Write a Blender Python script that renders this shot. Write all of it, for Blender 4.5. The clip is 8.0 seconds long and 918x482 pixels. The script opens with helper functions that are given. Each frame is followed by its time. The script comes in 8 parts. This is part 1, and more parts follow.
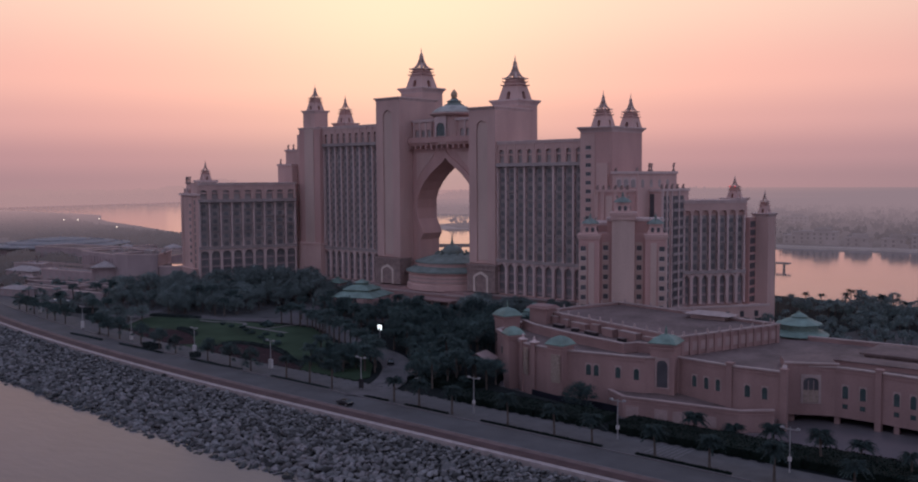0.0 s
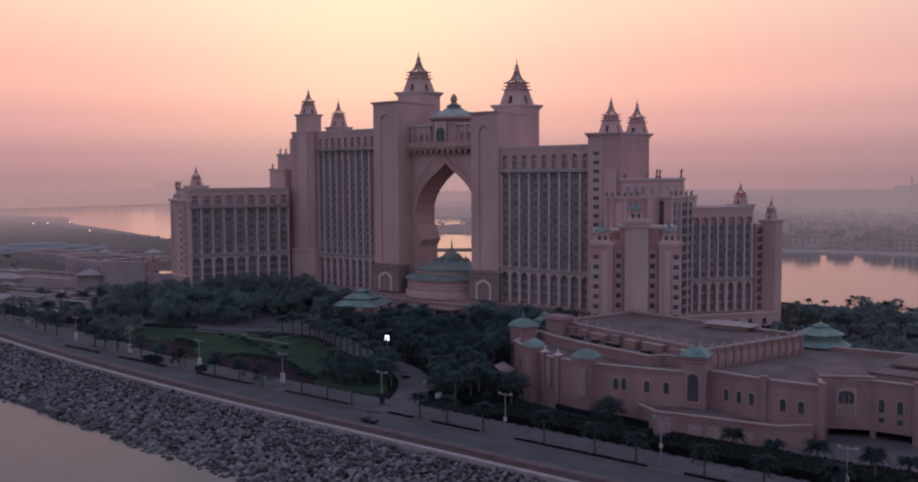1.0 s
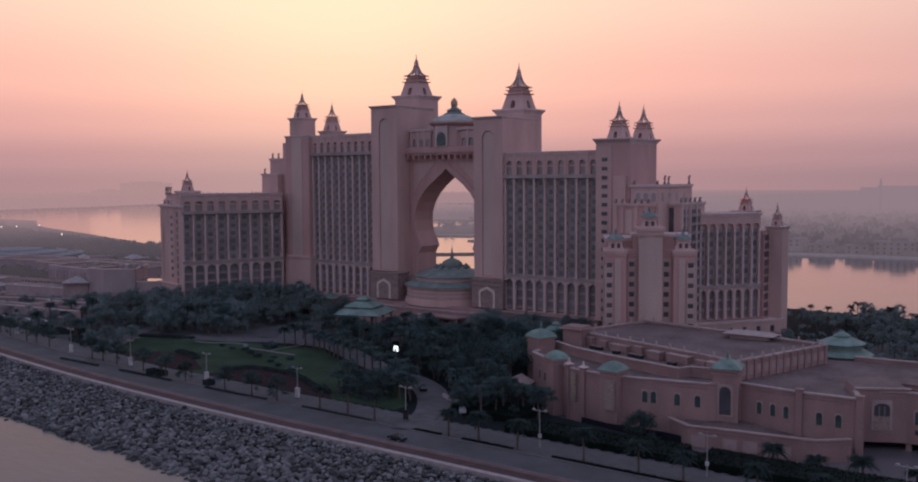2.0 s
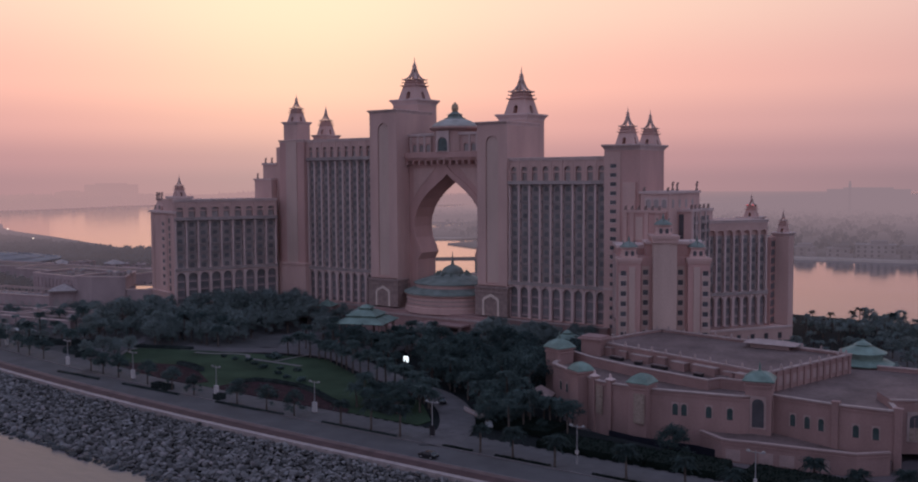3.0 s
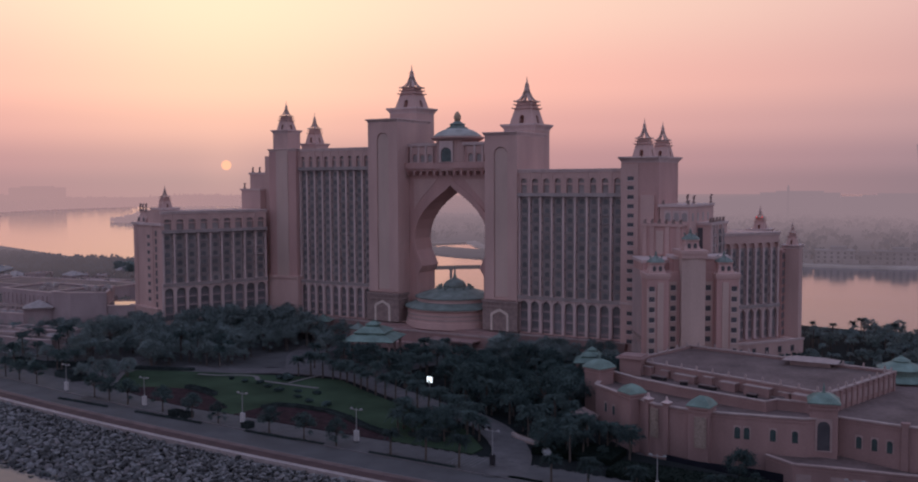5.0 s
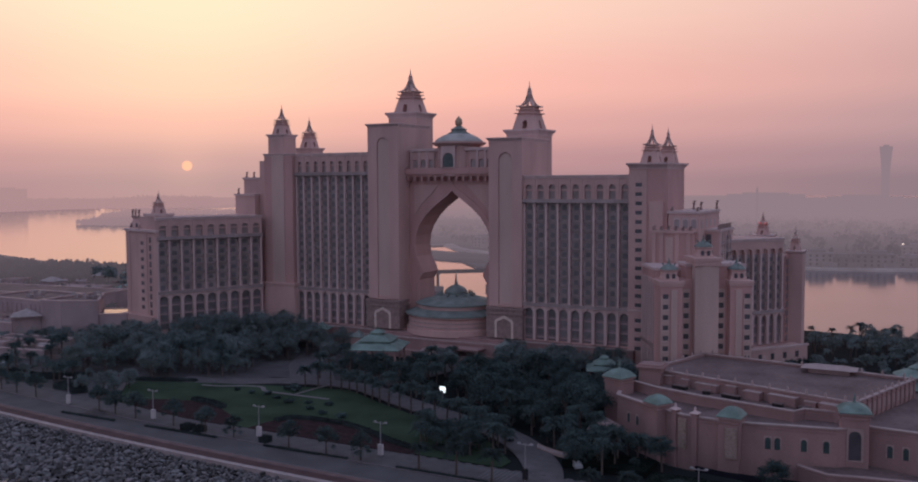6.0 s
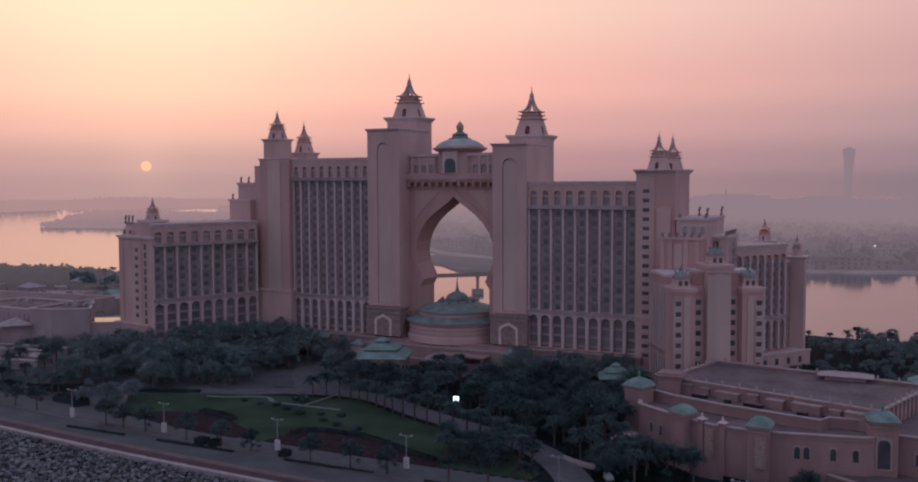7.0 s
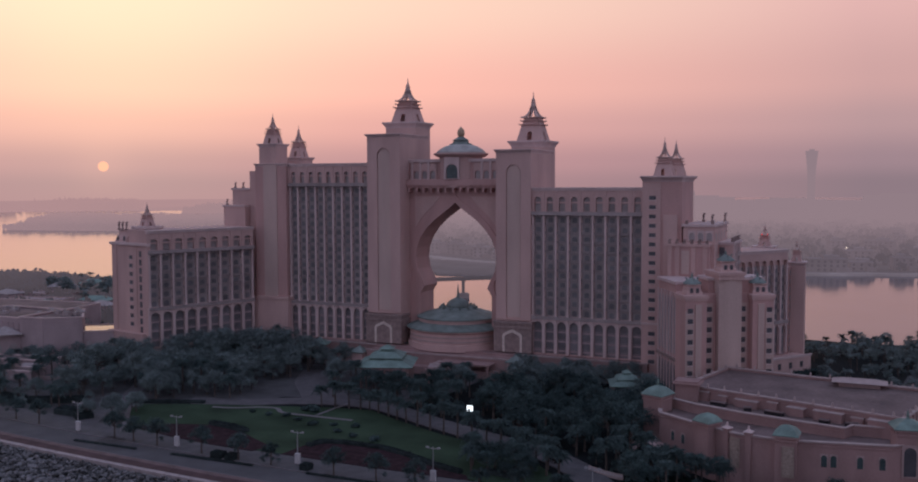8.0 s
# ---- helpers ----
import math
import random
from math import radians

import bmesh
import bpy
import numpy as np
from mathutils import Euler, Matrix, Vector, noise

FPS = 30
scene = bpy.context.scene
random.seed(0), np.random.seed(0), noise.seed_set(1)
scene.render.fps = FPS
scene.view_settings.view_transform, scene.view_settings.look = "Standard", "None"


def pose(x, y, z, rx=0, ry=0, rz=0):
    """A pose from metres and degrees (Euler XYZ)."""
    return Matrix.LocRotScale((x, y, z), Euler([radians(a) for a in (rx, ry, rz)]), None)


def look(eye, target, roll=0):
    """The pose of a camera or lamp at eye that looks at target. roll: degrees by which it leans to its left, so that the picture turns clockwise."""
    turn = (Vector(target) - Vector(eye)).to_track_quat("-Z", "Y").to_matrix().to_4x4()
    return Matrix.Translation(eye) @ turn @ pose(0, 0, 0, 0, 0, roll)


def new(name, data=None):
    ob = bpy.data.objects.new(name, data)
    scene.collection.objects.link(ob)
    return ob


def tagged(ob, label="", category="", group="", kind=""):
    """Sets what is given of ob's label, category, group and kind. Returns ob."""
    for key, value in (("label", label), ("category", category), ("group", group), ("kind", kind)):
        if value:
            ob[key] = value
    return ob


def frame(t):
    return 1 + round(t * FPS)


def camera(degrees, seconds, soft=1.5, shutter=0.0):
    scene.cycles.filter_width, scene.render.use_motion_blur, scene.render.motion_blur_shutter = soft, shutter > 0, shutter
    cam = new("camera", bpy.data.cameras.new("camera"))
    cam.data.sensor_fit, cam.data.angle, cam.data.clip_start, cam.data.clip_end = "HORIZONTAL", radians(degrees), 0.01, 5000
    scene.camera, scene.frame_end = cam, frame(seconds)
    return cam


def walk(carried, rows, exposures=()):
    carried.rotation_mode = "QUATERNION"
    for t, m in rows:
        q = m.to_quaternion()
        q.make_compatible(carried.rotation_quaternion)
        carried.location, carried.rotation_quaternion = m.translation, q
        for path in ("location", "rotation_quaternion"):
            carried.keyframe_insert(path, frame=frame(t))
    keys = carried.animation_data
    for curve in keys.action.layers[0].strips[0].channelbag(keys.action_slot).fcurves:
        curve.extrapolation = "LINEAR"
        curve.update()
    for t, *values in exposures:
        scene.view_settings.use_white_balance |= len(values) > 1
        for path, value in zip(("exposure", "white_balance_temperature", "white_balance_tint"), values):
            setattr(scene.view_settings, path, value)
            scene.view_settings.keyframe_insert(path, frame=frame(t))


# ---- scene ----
cam = camera(51.7, 8.0, soft=2.0)
PATH = [
    (0, (5.482, 5.799, 54.551), (-60.426, 80.719, 47.986), -0.36),
    (0.5, (-2.448, 3.803, 55.622), (-67.011, 79.889, 49.092), -0.35),
    (1, (-10.348, 1.813, 56.670), (-73.538, 79.046, 50.178), -0.34),
    (1.5, (-18.218, -0.174, 57.698), (-80.007, 78.188, 51.246), -0.33),
    (3, (-41.661, -6.135, 60.697), (-99.071, 75.499, 54.369), -0.30),
    (3.5, (-49.422, -8.128, 61.679), (-105.312, 74.557, 55.392), -0.29),
    (4, (-57.159, -10.129, 62.658), (-111.496, 73.587, 56.412), -0.28),
    (4.5, (-64.872, -12.140, 63.636), (-117.625, 72.587, 57.430), -0.27),
    (6, (-87.879, -18.247, 66.603), (-135.673, 69.380, 60.507), -0.24),
    (6.5, (-95.507, -20.315, 67.613), (-141.577, 68.233, 61.549), -0.23),
    (7, (-103.116, -22.404, 68.639), (-147.426, 67.040, 62.604), -0.22),
    (7.5, (-110.708, -24.514, 69.684), (-153.220, 65.800, 63.675), -0.21),
    (8, (-118.283, -26.648, 70.753), (-158.958, 64.509, 64.764), -0.20),
]
walk(cam, [(t, look(eye, target, roll)) for t, eye, target, roll in PATH])

# ---- world, sun ----
SUN = Vector((-0.7015, 0.7124, 0.0187)).normalized()
world = bpy.data.worlds.new("dusk_sky")
scene.world = world
world.use_nodes = True


def build_world():
    nt = world.node_tree
    nt.nodes.clear()
    link = nt.links.new

    def node(kind, **kw):
        n = nt.nodes.new(kind)
        for k, v in kw.items():
            if k == "op":
                n.operation = v
            elif k == "blend":
                n.blend_type = v
        return n

    def maths(op, a, b=None, c=None):
        n = node("ShaderNodeMath", op=op)
        for i, v in enumerate((a, b, c)):
            if v is None:
                continue
            if isinstance(v, (int, float)):
                n.inputs[i].default_value = v
            else:
                link(v, n.inputs[i])
        return n.outputs[0]

    def ramp(fac, stops):
        n = node("ShaderNodeValToRGB")
        n.color_ramp.interpolation = "EASE"
        el = n.color_ramp.elements
        el[0].position, el[0].color = stops[0][0], (*stops[0][1], 1)
        el[1].position, el[1].color = stops[-1][0], (*stops[-1][1], 1)
        for p, c in stops[1:-1]:
            e = el.new(p)
            e.color = (*c, 1)
        link(fac, n.inputs[0])
        return n.outputs[0]

    def mix(blend, fac, a, b):
        n = node("ShaderNodeMix")
        n.data_type, n.blend_type = "RGBA", blend
        for sock, v in ((n.inputs[0], fac), (n.inputs[6], a), (n.inputs[7], b)):
            if isinstance(v, (int, float)):
                sock.default_value = v
            elif isinstance(v, tuple):
                sock.default_value = (*v, 1)
            else:
                link(v, sock)
        return n.outputs[2]

    tex = node("ShaderNodeTexCoord")
    sep = node("ShaderNodeSeparateXYZ")
    link(tex.outputs["Generated"], sep.inputs[0])
    z = sep.outputs[2]
    dot = node("ShaderNodeVectorMath", op="DOT_PRODUCT")
    link(tex.outputs["Generated"], dot.inputs[0])
    dot.inputs[1].default_value = SUN
    toward = dot.outputs["Value"]
    # haze near the horizon, warm glow above it, cooler dusk overhead
    warm = ramp(maths("MULTIPLY", z, 2.0), WARM)
    cool = ramp(maths("MULTIPLY", z, 2.0), COOL)
    back = ramp(maths("MULTIPLY", z, 1.0), BACK)
    side = maths("SMOOTH_MIN", maths("MAXIMUM", maths("MULTIPLY", maths("SUBTRACT", toward, 0.72), 3.9), 0.0), 1.0, 0.1)
    front = maths("MINIMUM", maths("MAXIMUM", maths("MULTIPLY", maths("SUBTRACT", toward, 0.1), 1.7), 0.0), 1.0)
    sky = mix("MIX", front, back, mix("MIX", side, cool, warm))
    # the yellow glow high over the sun
    up = Vector((SUN.x, SUN.y, 0.26)).normalized()
    dot2 = node("ShaderNodeVectorMath", op="DOT_PRODUCT")
    link(tex.outputs["Generated"], dot2.inputs[0])
    dot2.inputs[1].default_value = up
    glow = maths("POWER", maths("MAXIMUM", dot2.outputs["Value"], 0.0), 55.0)
    sky = mix("MIX", maths("MULTIPLY", glow, 0.62), sky, (1.0, 0.88, 0.62))
    # pale sun disc in the haze
    disc = maths("MULTIPLY", maths("SUBTRACT", toward, 0.9999855), 200000.0)
    disc = maths("MINIMUM", maths("MAXIMUM", disc, 0.0), 1.0)
    sky = mix("MIX", disc, sky, (1.15, 0.56, 0.36))
    halo = maths("POWER", maths("MAXIMUM", toward, 0.0), 2500.0)
    sky = mix("ADD", maths("MULTIPLY", halo, 0.06), sky, (1.0, 0.5, 0.25))
    air = node("ShaderNodeTexSky")
    air.sky_type, air.sun_disc = "NISHITA", False
    air.sun_elevation, air.sun_rotation = math.asin(SUN.z), math.atan2(SUN.x, SUN.y)
    air.dust_density = 6.0
    sky = mix("ADD", 0.03, sky, air.outputs[0])
    bg = node("ShaderNodeBackground")
    link(sky, bg.inputs[0])
    bg.inputs[1].default_value = SKY_STRENGTH
    out = node("ShaderNodeOutputWorld")
    link(bg.outputs[0], out.inputs[0])


SKY_STRENGTH = 1.0
WARM = [(0.0, (0.475, 0.272, 0.288)), (0.045, (0.575, 0.308, 0.316)), (0.12, (0.795, 0.408, 0.382)), (0.2, (0.98, 0.505, 0.432)), (0.38, (1.0, 0.682, 0.534)), (0.7, (0.78, 0.60, 0.56)), (1.0, (0.36, 0.40, 0.54))]
COOL = [(0.0, (0.278, 0.20, 0.232)), (0.045, (0.36, 0.243, 0.276)), (0.12, (0.49, 0.313, 0.33)), (0.2, (0.615, 0.362, 0.36)), (0.38, (0.765, 0.45, 0.435)), (0.7, (0.52, 0.42, 0.48)), (1.0, (0.30, 0.35, 0.52))]
BACK = [(0.0, (0.365, 0.345, 0.455)), (0.3, (0.385, 0.39, 0.54)), (0.65, (0.355, 0.395, 0.58)), (1.0, (0.285, 0.36, 0.58))]
build_world()

sun_data = bpy.data.lights.new("sun", "SUN")
sun_data.energy, sun_data.angle, sun_data.color = 0.03, radians(28.0), (1.0, 0.55, 0.32)
sun = new("sun", sun_data)
sun.matrix_world = Matrix.Translation((-600, 700, 200)) @ SUN.to_track_quat("Z", "Y").to_matrix().to_4x4()


# ---- materials ----
def material(name, base, rough=0.8, metal=0.0, spread=0.25, scale=0.4, fine=6.0, bump=0.0, tint=None, per_object=0.0, emit=None, spec=0.3, streak=1.0):
    """A procedural surface: broad stains, fine grain, optional relief and a shift from object to object."""
    m = bpy.data.materials.new(name)
    m.use_nodes = True
    nt = m.node_tree
    link = nt.links.new
    bsdf = nt.nodes["Principled BSDF"]
    bsdf.inputs["Roughness"].default_value = rough
    bsdf.inputs["Metallic"].default_value = metal
    bsdf.inputs["Specular IOR Level"].default_value = spec
    geo = nt.nodes.new("ShaderNodeNewGeometry")
    mapping = nt.nodes.new("ShaderNodeMapping")
    mapping.inputs["Scale"].default_value = (1, 1, streak)
    link(geo.outputs["Position"], mapping.inputs[0])
    broad = nt.nodes.new("ShaderNodeTexNoise")
    broad.inputs["Scale"].default_value, broad.inputs["Detail"].default_value = scale, 4
    grain = nt.nodes.new("ShaderNodeTexNoise")
    grain.inputs["Scale"].default_value, grain.inputs["Detail"].default_value = fine, 3
    link(mapping.outputs[0], broad.inputs["Vector"])
    link(geo.outputs["Position"], grain.inputs["Vector"])
    both = nt.nodes.new("ShaderNodeMath")
    both.operation = "MULTIPLY_ADD"
    link(grain.outputs["Fac"], both.inputs[0])
    both.inputs[1].default_value = 0.45
    link(broad.outputs["Fac"], both.inputs[2])
    ramp = nt.nodes.new("ShaderNodeValToRGB")
    dark = tuple(c * (1 - spread) for c in base)
    light = tuple(min(1, c * (1 + spread)) for c in (tint or base))
    ramp.color_ramp.elements[0].position, ramp.color_ramp.elements[0].color = 0.5, (*dark, 1)
    ramp.color_ramp.elements[1].position, ramp.color_ramp.elements[1].color = 0.98, (*light, 1)
    link(both.outputs[0], ramp.inputs[0])
    colour = ramp.outputs[0]
    if per_object:
        info = nt.nodes.new("ShaderNodeObjectInfo")
        isl = nt.nodes.new("ShaderNodeMath")
        isl.operation = "ADD"
        link(info.outputs["Random"], isl.inputs[0])
        link(geo.outputs["Random Per Island"], isl.inputs[1])
        fract = nt.nodes.new("ShaderNodeMath")
        fract.operation = "FRACT"
        link(isl.outputs[0], fract.inputs[0])
        rng = nt.nodes.new("ShaderNodeMapRange")
        link(fract.outputs[0], rng.inputs[0])
        rng.inputs[3].default_value, rng.inputs[4].default_value = 1 - per_object, 1 + per_object
        scaled = nt.nodes.new("ShaderNodeVectorMath")
        scaled.operation = "SCALE"
        link(colour, scaled.inputs[0])
        link(rng.outputs[0], scaled.inputs["Scale"])
        colour = scaled.outputs[0]
    link(colour, bsdf.inputs["Base Color"])
    if bump:
        b = nt.nodes.new("ShaderNodeBump")
        b.inputs["Strength"].default_value, b.inputs["Distance"].default_value = min(1, bump), 0.1
        link(grain.outputs["Fac"], b.inputs["Height"])
        link(b.outputs[0], bsdf.inputs["Normal"])
    if emit:
        bsdf.inputs["Emission Color"].default_value = (*emit[0], 1)
        bsdf.inputs["Emission Strength"].default_value = emit[1]
    return m


PINK = material("pink_plaster", (0.57, 0.366, 0.334), 0.9, spread=0.13, scale=0.12, fine=2.0, streak=0.3)
ROSE = material("rose_plaster", (0.522, 0.308, 0.284), 0.9, spread=0.13, scale=0.12, fine=2.0, streak=0.3)
# Haze over the low left buildings mixed into the plaster; arcade rails share it.
PINK_HAZED = material("hazed_pink_plaster", (0.385, 0.285, 0.288), 0.9, spread=0.16, scale=0.18, fine=2.5, streak=0.35)
PINK_LIGHT = material("pale_pink_trim", (0.61, 0.448, 0.428), 0.85, spread=0.12, scale=0.3, fine=3.0, streak=0.3)
SALMON_TRIM = material("salmon_trim", (0.40, 0.275, 0.26), 0.85, spread=0.15, scale=0.4, fine=3.0)
PINK_LOW = material("salmon_plaster", (0.345, 0.210, 0.198), 0.9, spread=0.16, scale=0.18, fine=2.5, streak=0.35)
PORTAL = material("pale_portal_stone", (0.66, 0.52, 0.46), 0.85, spread=0.12, scale=0.5, fine=4.0)
CREAM = material("cream_coping", (0.42, 0.31, 0.295), 0.8, spread=0.15, scale=0.5, fine=4.0)
CARVED = material("ochre_carved_stone", (0.35, 0.26, 0.22), 0.9, spread=0.25, scale=1.6, fine=3.0, bump=0.6)
STONE_BASE = material("carved_sandstone", (0.30, 0.21, 0.195), 0.9, spread=0.22, scale=0.6, fine=2.0, bump=0.4)
ROOF_RED = material("roof_membrane", (0.172, 0.115, 0.111), 0.85, spread=0.35, scale=0.10, fine=0.8)
COPPER_GREY = material("greyed_copper", (0.195, 0.222, 0.205), 0.65, spread=0.3, scale=0.3, fine=3.0)
GILT = material("dull_gilt_finial", (0.42, 0.29, 0.20), 0.6, spread=0.2, scale=1.0, fine=4.0)
DOME_GREY = material("mauve_dome_copper", (0.40, 0.37, 0.345), 0.65, spread=0.25, scale=0.3, fine=3.0)
VERDIGRIS = material("verdigris_copper", (0.18, 0.245, 0.215), 0.6, spread=0.3, scale=0.3, fine=3.0)
GLASS = material("tinted_glass", (0.315, 0.26, 0.254), 0.3, spread=0.2, scale=0.2, fine=0.6, spec=0.5, per_object=0.12)
GLASS_MID = material("grey_window_glass", (0.155, 0.14, 0.148), 0.3, spread=0.25, scale=0.2, fine=0.6, spec=0.5, per_object=0.2)
ARENA = material("weathered_arena_roof", (0.25, 0.225, 0.235), 0.85, spread=0.2, scale=0.2, fine=2.0)
GLASS_ARC = material("shaded_arcade_glass", (0.18, 0.16, 0.167), 0.3, spread=0.3, scale=0.2, fine=0.6, spec=0.5, per_object=0.25)
GLASS_DARK = material("dark_window_glass", (0.085, 0.078, 0.088), 0.3, spread=0.3, scale=0.2, fine=0.6, spec=0.5)
NICHE = material("grey_pink_niche", (0.555, 0.388, 0.346), 0.9, spread=0.12, scale=0.12, fine=2.0, streak=0.3)
GLASS_GREEN = material("green_glass", (0.062, 0.084, 0.085), 0.2, spread=0.25, scale=0.4, fine=1.0, spec=0.5)
SPIRE = material("mauve_spire_copper", (0.56, 0.385, 0.345), 0.7, spread=0.2, scale=0.3, fine=2.0)
RAIL = material("smoked_balcony_rail", (0.36, 0.285, 0.278), 0.6, spread=0.2, scale=0.2, fine=1.0, per_object=0.12)
# Navy-black colour for the shade in the recess along the hall's foot.
RECESS_SHADE = material("recess_shade_navy", (0.012, 0.012, 0.022), 0.8, spread=0.2, scale=0.5)
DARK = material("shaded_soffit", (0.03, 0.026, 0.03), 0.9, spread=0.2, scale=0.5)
ASPHALT = material("asphalt", (0.093, 0.084, 0.090), 0.85, spread=0.25, scale=0.12, fine=5.0, spec=0.3)
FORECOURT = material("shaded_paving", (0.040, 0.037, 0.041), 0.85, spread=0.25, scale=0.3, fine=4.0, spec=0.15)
# Near-black base colour carries the shade under the hall.
SHADE_FLOOR = material("shade_dark_floor", (0.010, 0.010, 0.011), 0.95, spread=0.3, scale=0.3, fine=3.0, spec=0.03)
DRIVE = material("drive_paving", (0.108, 0.093, 0.098), 0.85, spread=0.25, scale=0.3, fine=4.0)
PAVING = material("pale_paving", (0.088, 0.077, 0.082), 0.8, spread=0.25, scale=0.3, fine=4.0, spec=0.4)
TRACK = material("dark_red_track", (0.085, 0.045, 0.047), 0.9, spread=0.3, scale=0.25, fine=4.0)
BRICK = material("red_brick_paving", (0.155, 0.098, 0.097), 0.85, spread=0.3, scale=0.25, fine=4.0)
CONCRETE = material("sea_wall_concrete", (0.36, 0.29, 0.285), 0.85, spread=0.2, scale=0.6, fine=4.0)
PAINT = material("road_paint", (0.125, 0.113, 0.12), 0.7, spread=0.2, scale=1.0)
KERB = material("kerb_stone", (0.17, 0.145, 0.15), 0.85, spread=0.2, scale=1.0)
ROCK_BED = material("gap_shade_stone", (0.022, 0.021, 0.023), 0.9, spread=0.3, scale=0.4, fine=3.0)
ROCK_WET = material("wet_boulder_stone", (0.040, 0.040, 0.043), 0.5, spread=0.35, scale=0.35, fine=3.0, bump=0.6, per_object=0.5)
ROCK = material("boulder_stone", (0.134, 0.124, 0.127), 0.95, spread=0.35, scale=0.35, fine=3.0, bump=0.8, per_object=0.7)
ROCK_PALE = material("pale_boulder_stone", (0.20, 0.175, 0.18), 0.95, spread=0.3, scale=0.5, fine=3.0, bump=0.8, per_object=0.35)
# Sand behind the hall; under the left trees its paleness stands for haze.
PALE_SOIL = material("sand_and_haze_soil", (0.075, 0.068, 0.07), 0.95, spread=0.35, scale=0.12, fine=1.5)
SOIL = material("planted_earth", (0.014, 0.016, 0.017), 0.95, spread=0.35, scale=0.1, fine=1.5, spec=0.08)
GRASS = material("mown_grass", (0.040, 0.061, 0.037), 0.95, spread=0.4, scale=0.07, fine=2.5, spec=0.08)
FLOWERS = material("red_flower_bed", (0.033, 0.0175, 0.0205), 0.95, spread=0.5, scale=0.5, fine=5.0, tint=(0.04, 0.02, 0.024), spec=0.1)
LEAF = material("dark_foliage", (0.088, 0.122, 0.120), 0.8, spread=0.45, scale=0.15, fine=2.0, per_object=0.45, spec=0.08)
# Raised leaf colour stands for the haze over the left and farther trees.
LEAF_HAZED = material("hazed_foliage", (0.205, 0.245, 0.243), 0.8, spread=0.35, scale=0.15, fine=2.0, per_object=0.3, spec=0.1)
PALM_LEAF = material("palm_foliage", (0.05, 0.068, 0.066), 0.75, spread=0.35, scale=0.3, fine=2.0, per_object=0.4, spec=0.08)
# Palm leaf lightened: haze over the garden is put into the colour.
PALM_HAZED = material("hazed_palm_foliage", (0.088, 0.118, 0.114), 0.75, spread=0.35, scale=0.3, fine=2.0, per_object=0.4, spec=0.08)
HEDGE = material("clipped_hedge_leaf", (0.0095, 0.0150, 0.0125), 0.85, spread=0.35, scale=0.4, fine=3.0, per_object=0.3, spec=0.08)
# Paler hedge leaf: the haze towards the left is in its colour.
HEDGE_HAZED = material("hazed_hedge_leaf", (0.036, 0.045, 0.045), 0.85, spread=0.35, scale=0.4, fine=3.0, per_object=0.3, spec=0.08)
BARK = material("grey_brown_bark", (0.11, 0.085, 0.075), 0.95, spread=0.3, scale=1.0, fine=6.0)
STEEL = material("grey_painted_steel", (0.35, 0.33, 0.34), 0.5, spread=0.1, scale=1.0, metal=0.3)
BANNER = material("white_banner", (0.52, 0.47, 0.47), 0.7, spread=0.08, scale=1.0)
CAR_DARK = material("black_car_paint", (0.02, 0.02, 0.025), 0.25, spread=0.1, spec=0.6)
CAR_WHITE = material("white_car_paint", (0.4, 0.4, 0.42), 0.3, spread=0.05, spec=0.6)
RUBBER = material("tyre_rubber", (0.02, 0.02, 0.02), 0.9)
LAMP_WHITE = material("lit_screen", (0.8, 0.85, 0.85), 0.5, emit=((0.85, 0.95, 1.0), 1.6))
TAIL = material("red_obstruction_light", (0.5, 0.05, 0.05), 0.5, emit=((1.0, 0.10, 0.12), 0.7))
FAR_LAMP = material("far_lamp_glow", (0.8, 0.7, 0.6), 0.5, emit=((1.0, 0.8, 0.65), 1.2))


def let_light_through(m, share):
    """Thin leaves: part of the light that falls on one side leaves by the other."""
    nt = m.node_tree
    bsdf = nt.nodes["Principled BSDF"]
    thin = nt.nodes.new("ShaderNodeBsdfTranslucent")
    nt.links.new(bsdf.inputs["Base Color"].links[0].from_socket, thin.inputs[0])
    mix = nt.nodes.new("ShaderNodeMixShader")
    mix.inputs[0].default_value = share
    nt.links.new(bsdf.outputs[0], mix.inputs[1])
    nt.links.new(thin.outputs[0], mix.inputs[2])
    nt.links.new(mix.outputs[0], nt.nodes["Material Output"].inputs[0])


for leafy in (LEAF_HAZED, LEAF, PALM_LEAF, PALM_HAZED):
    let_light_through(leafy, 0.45)


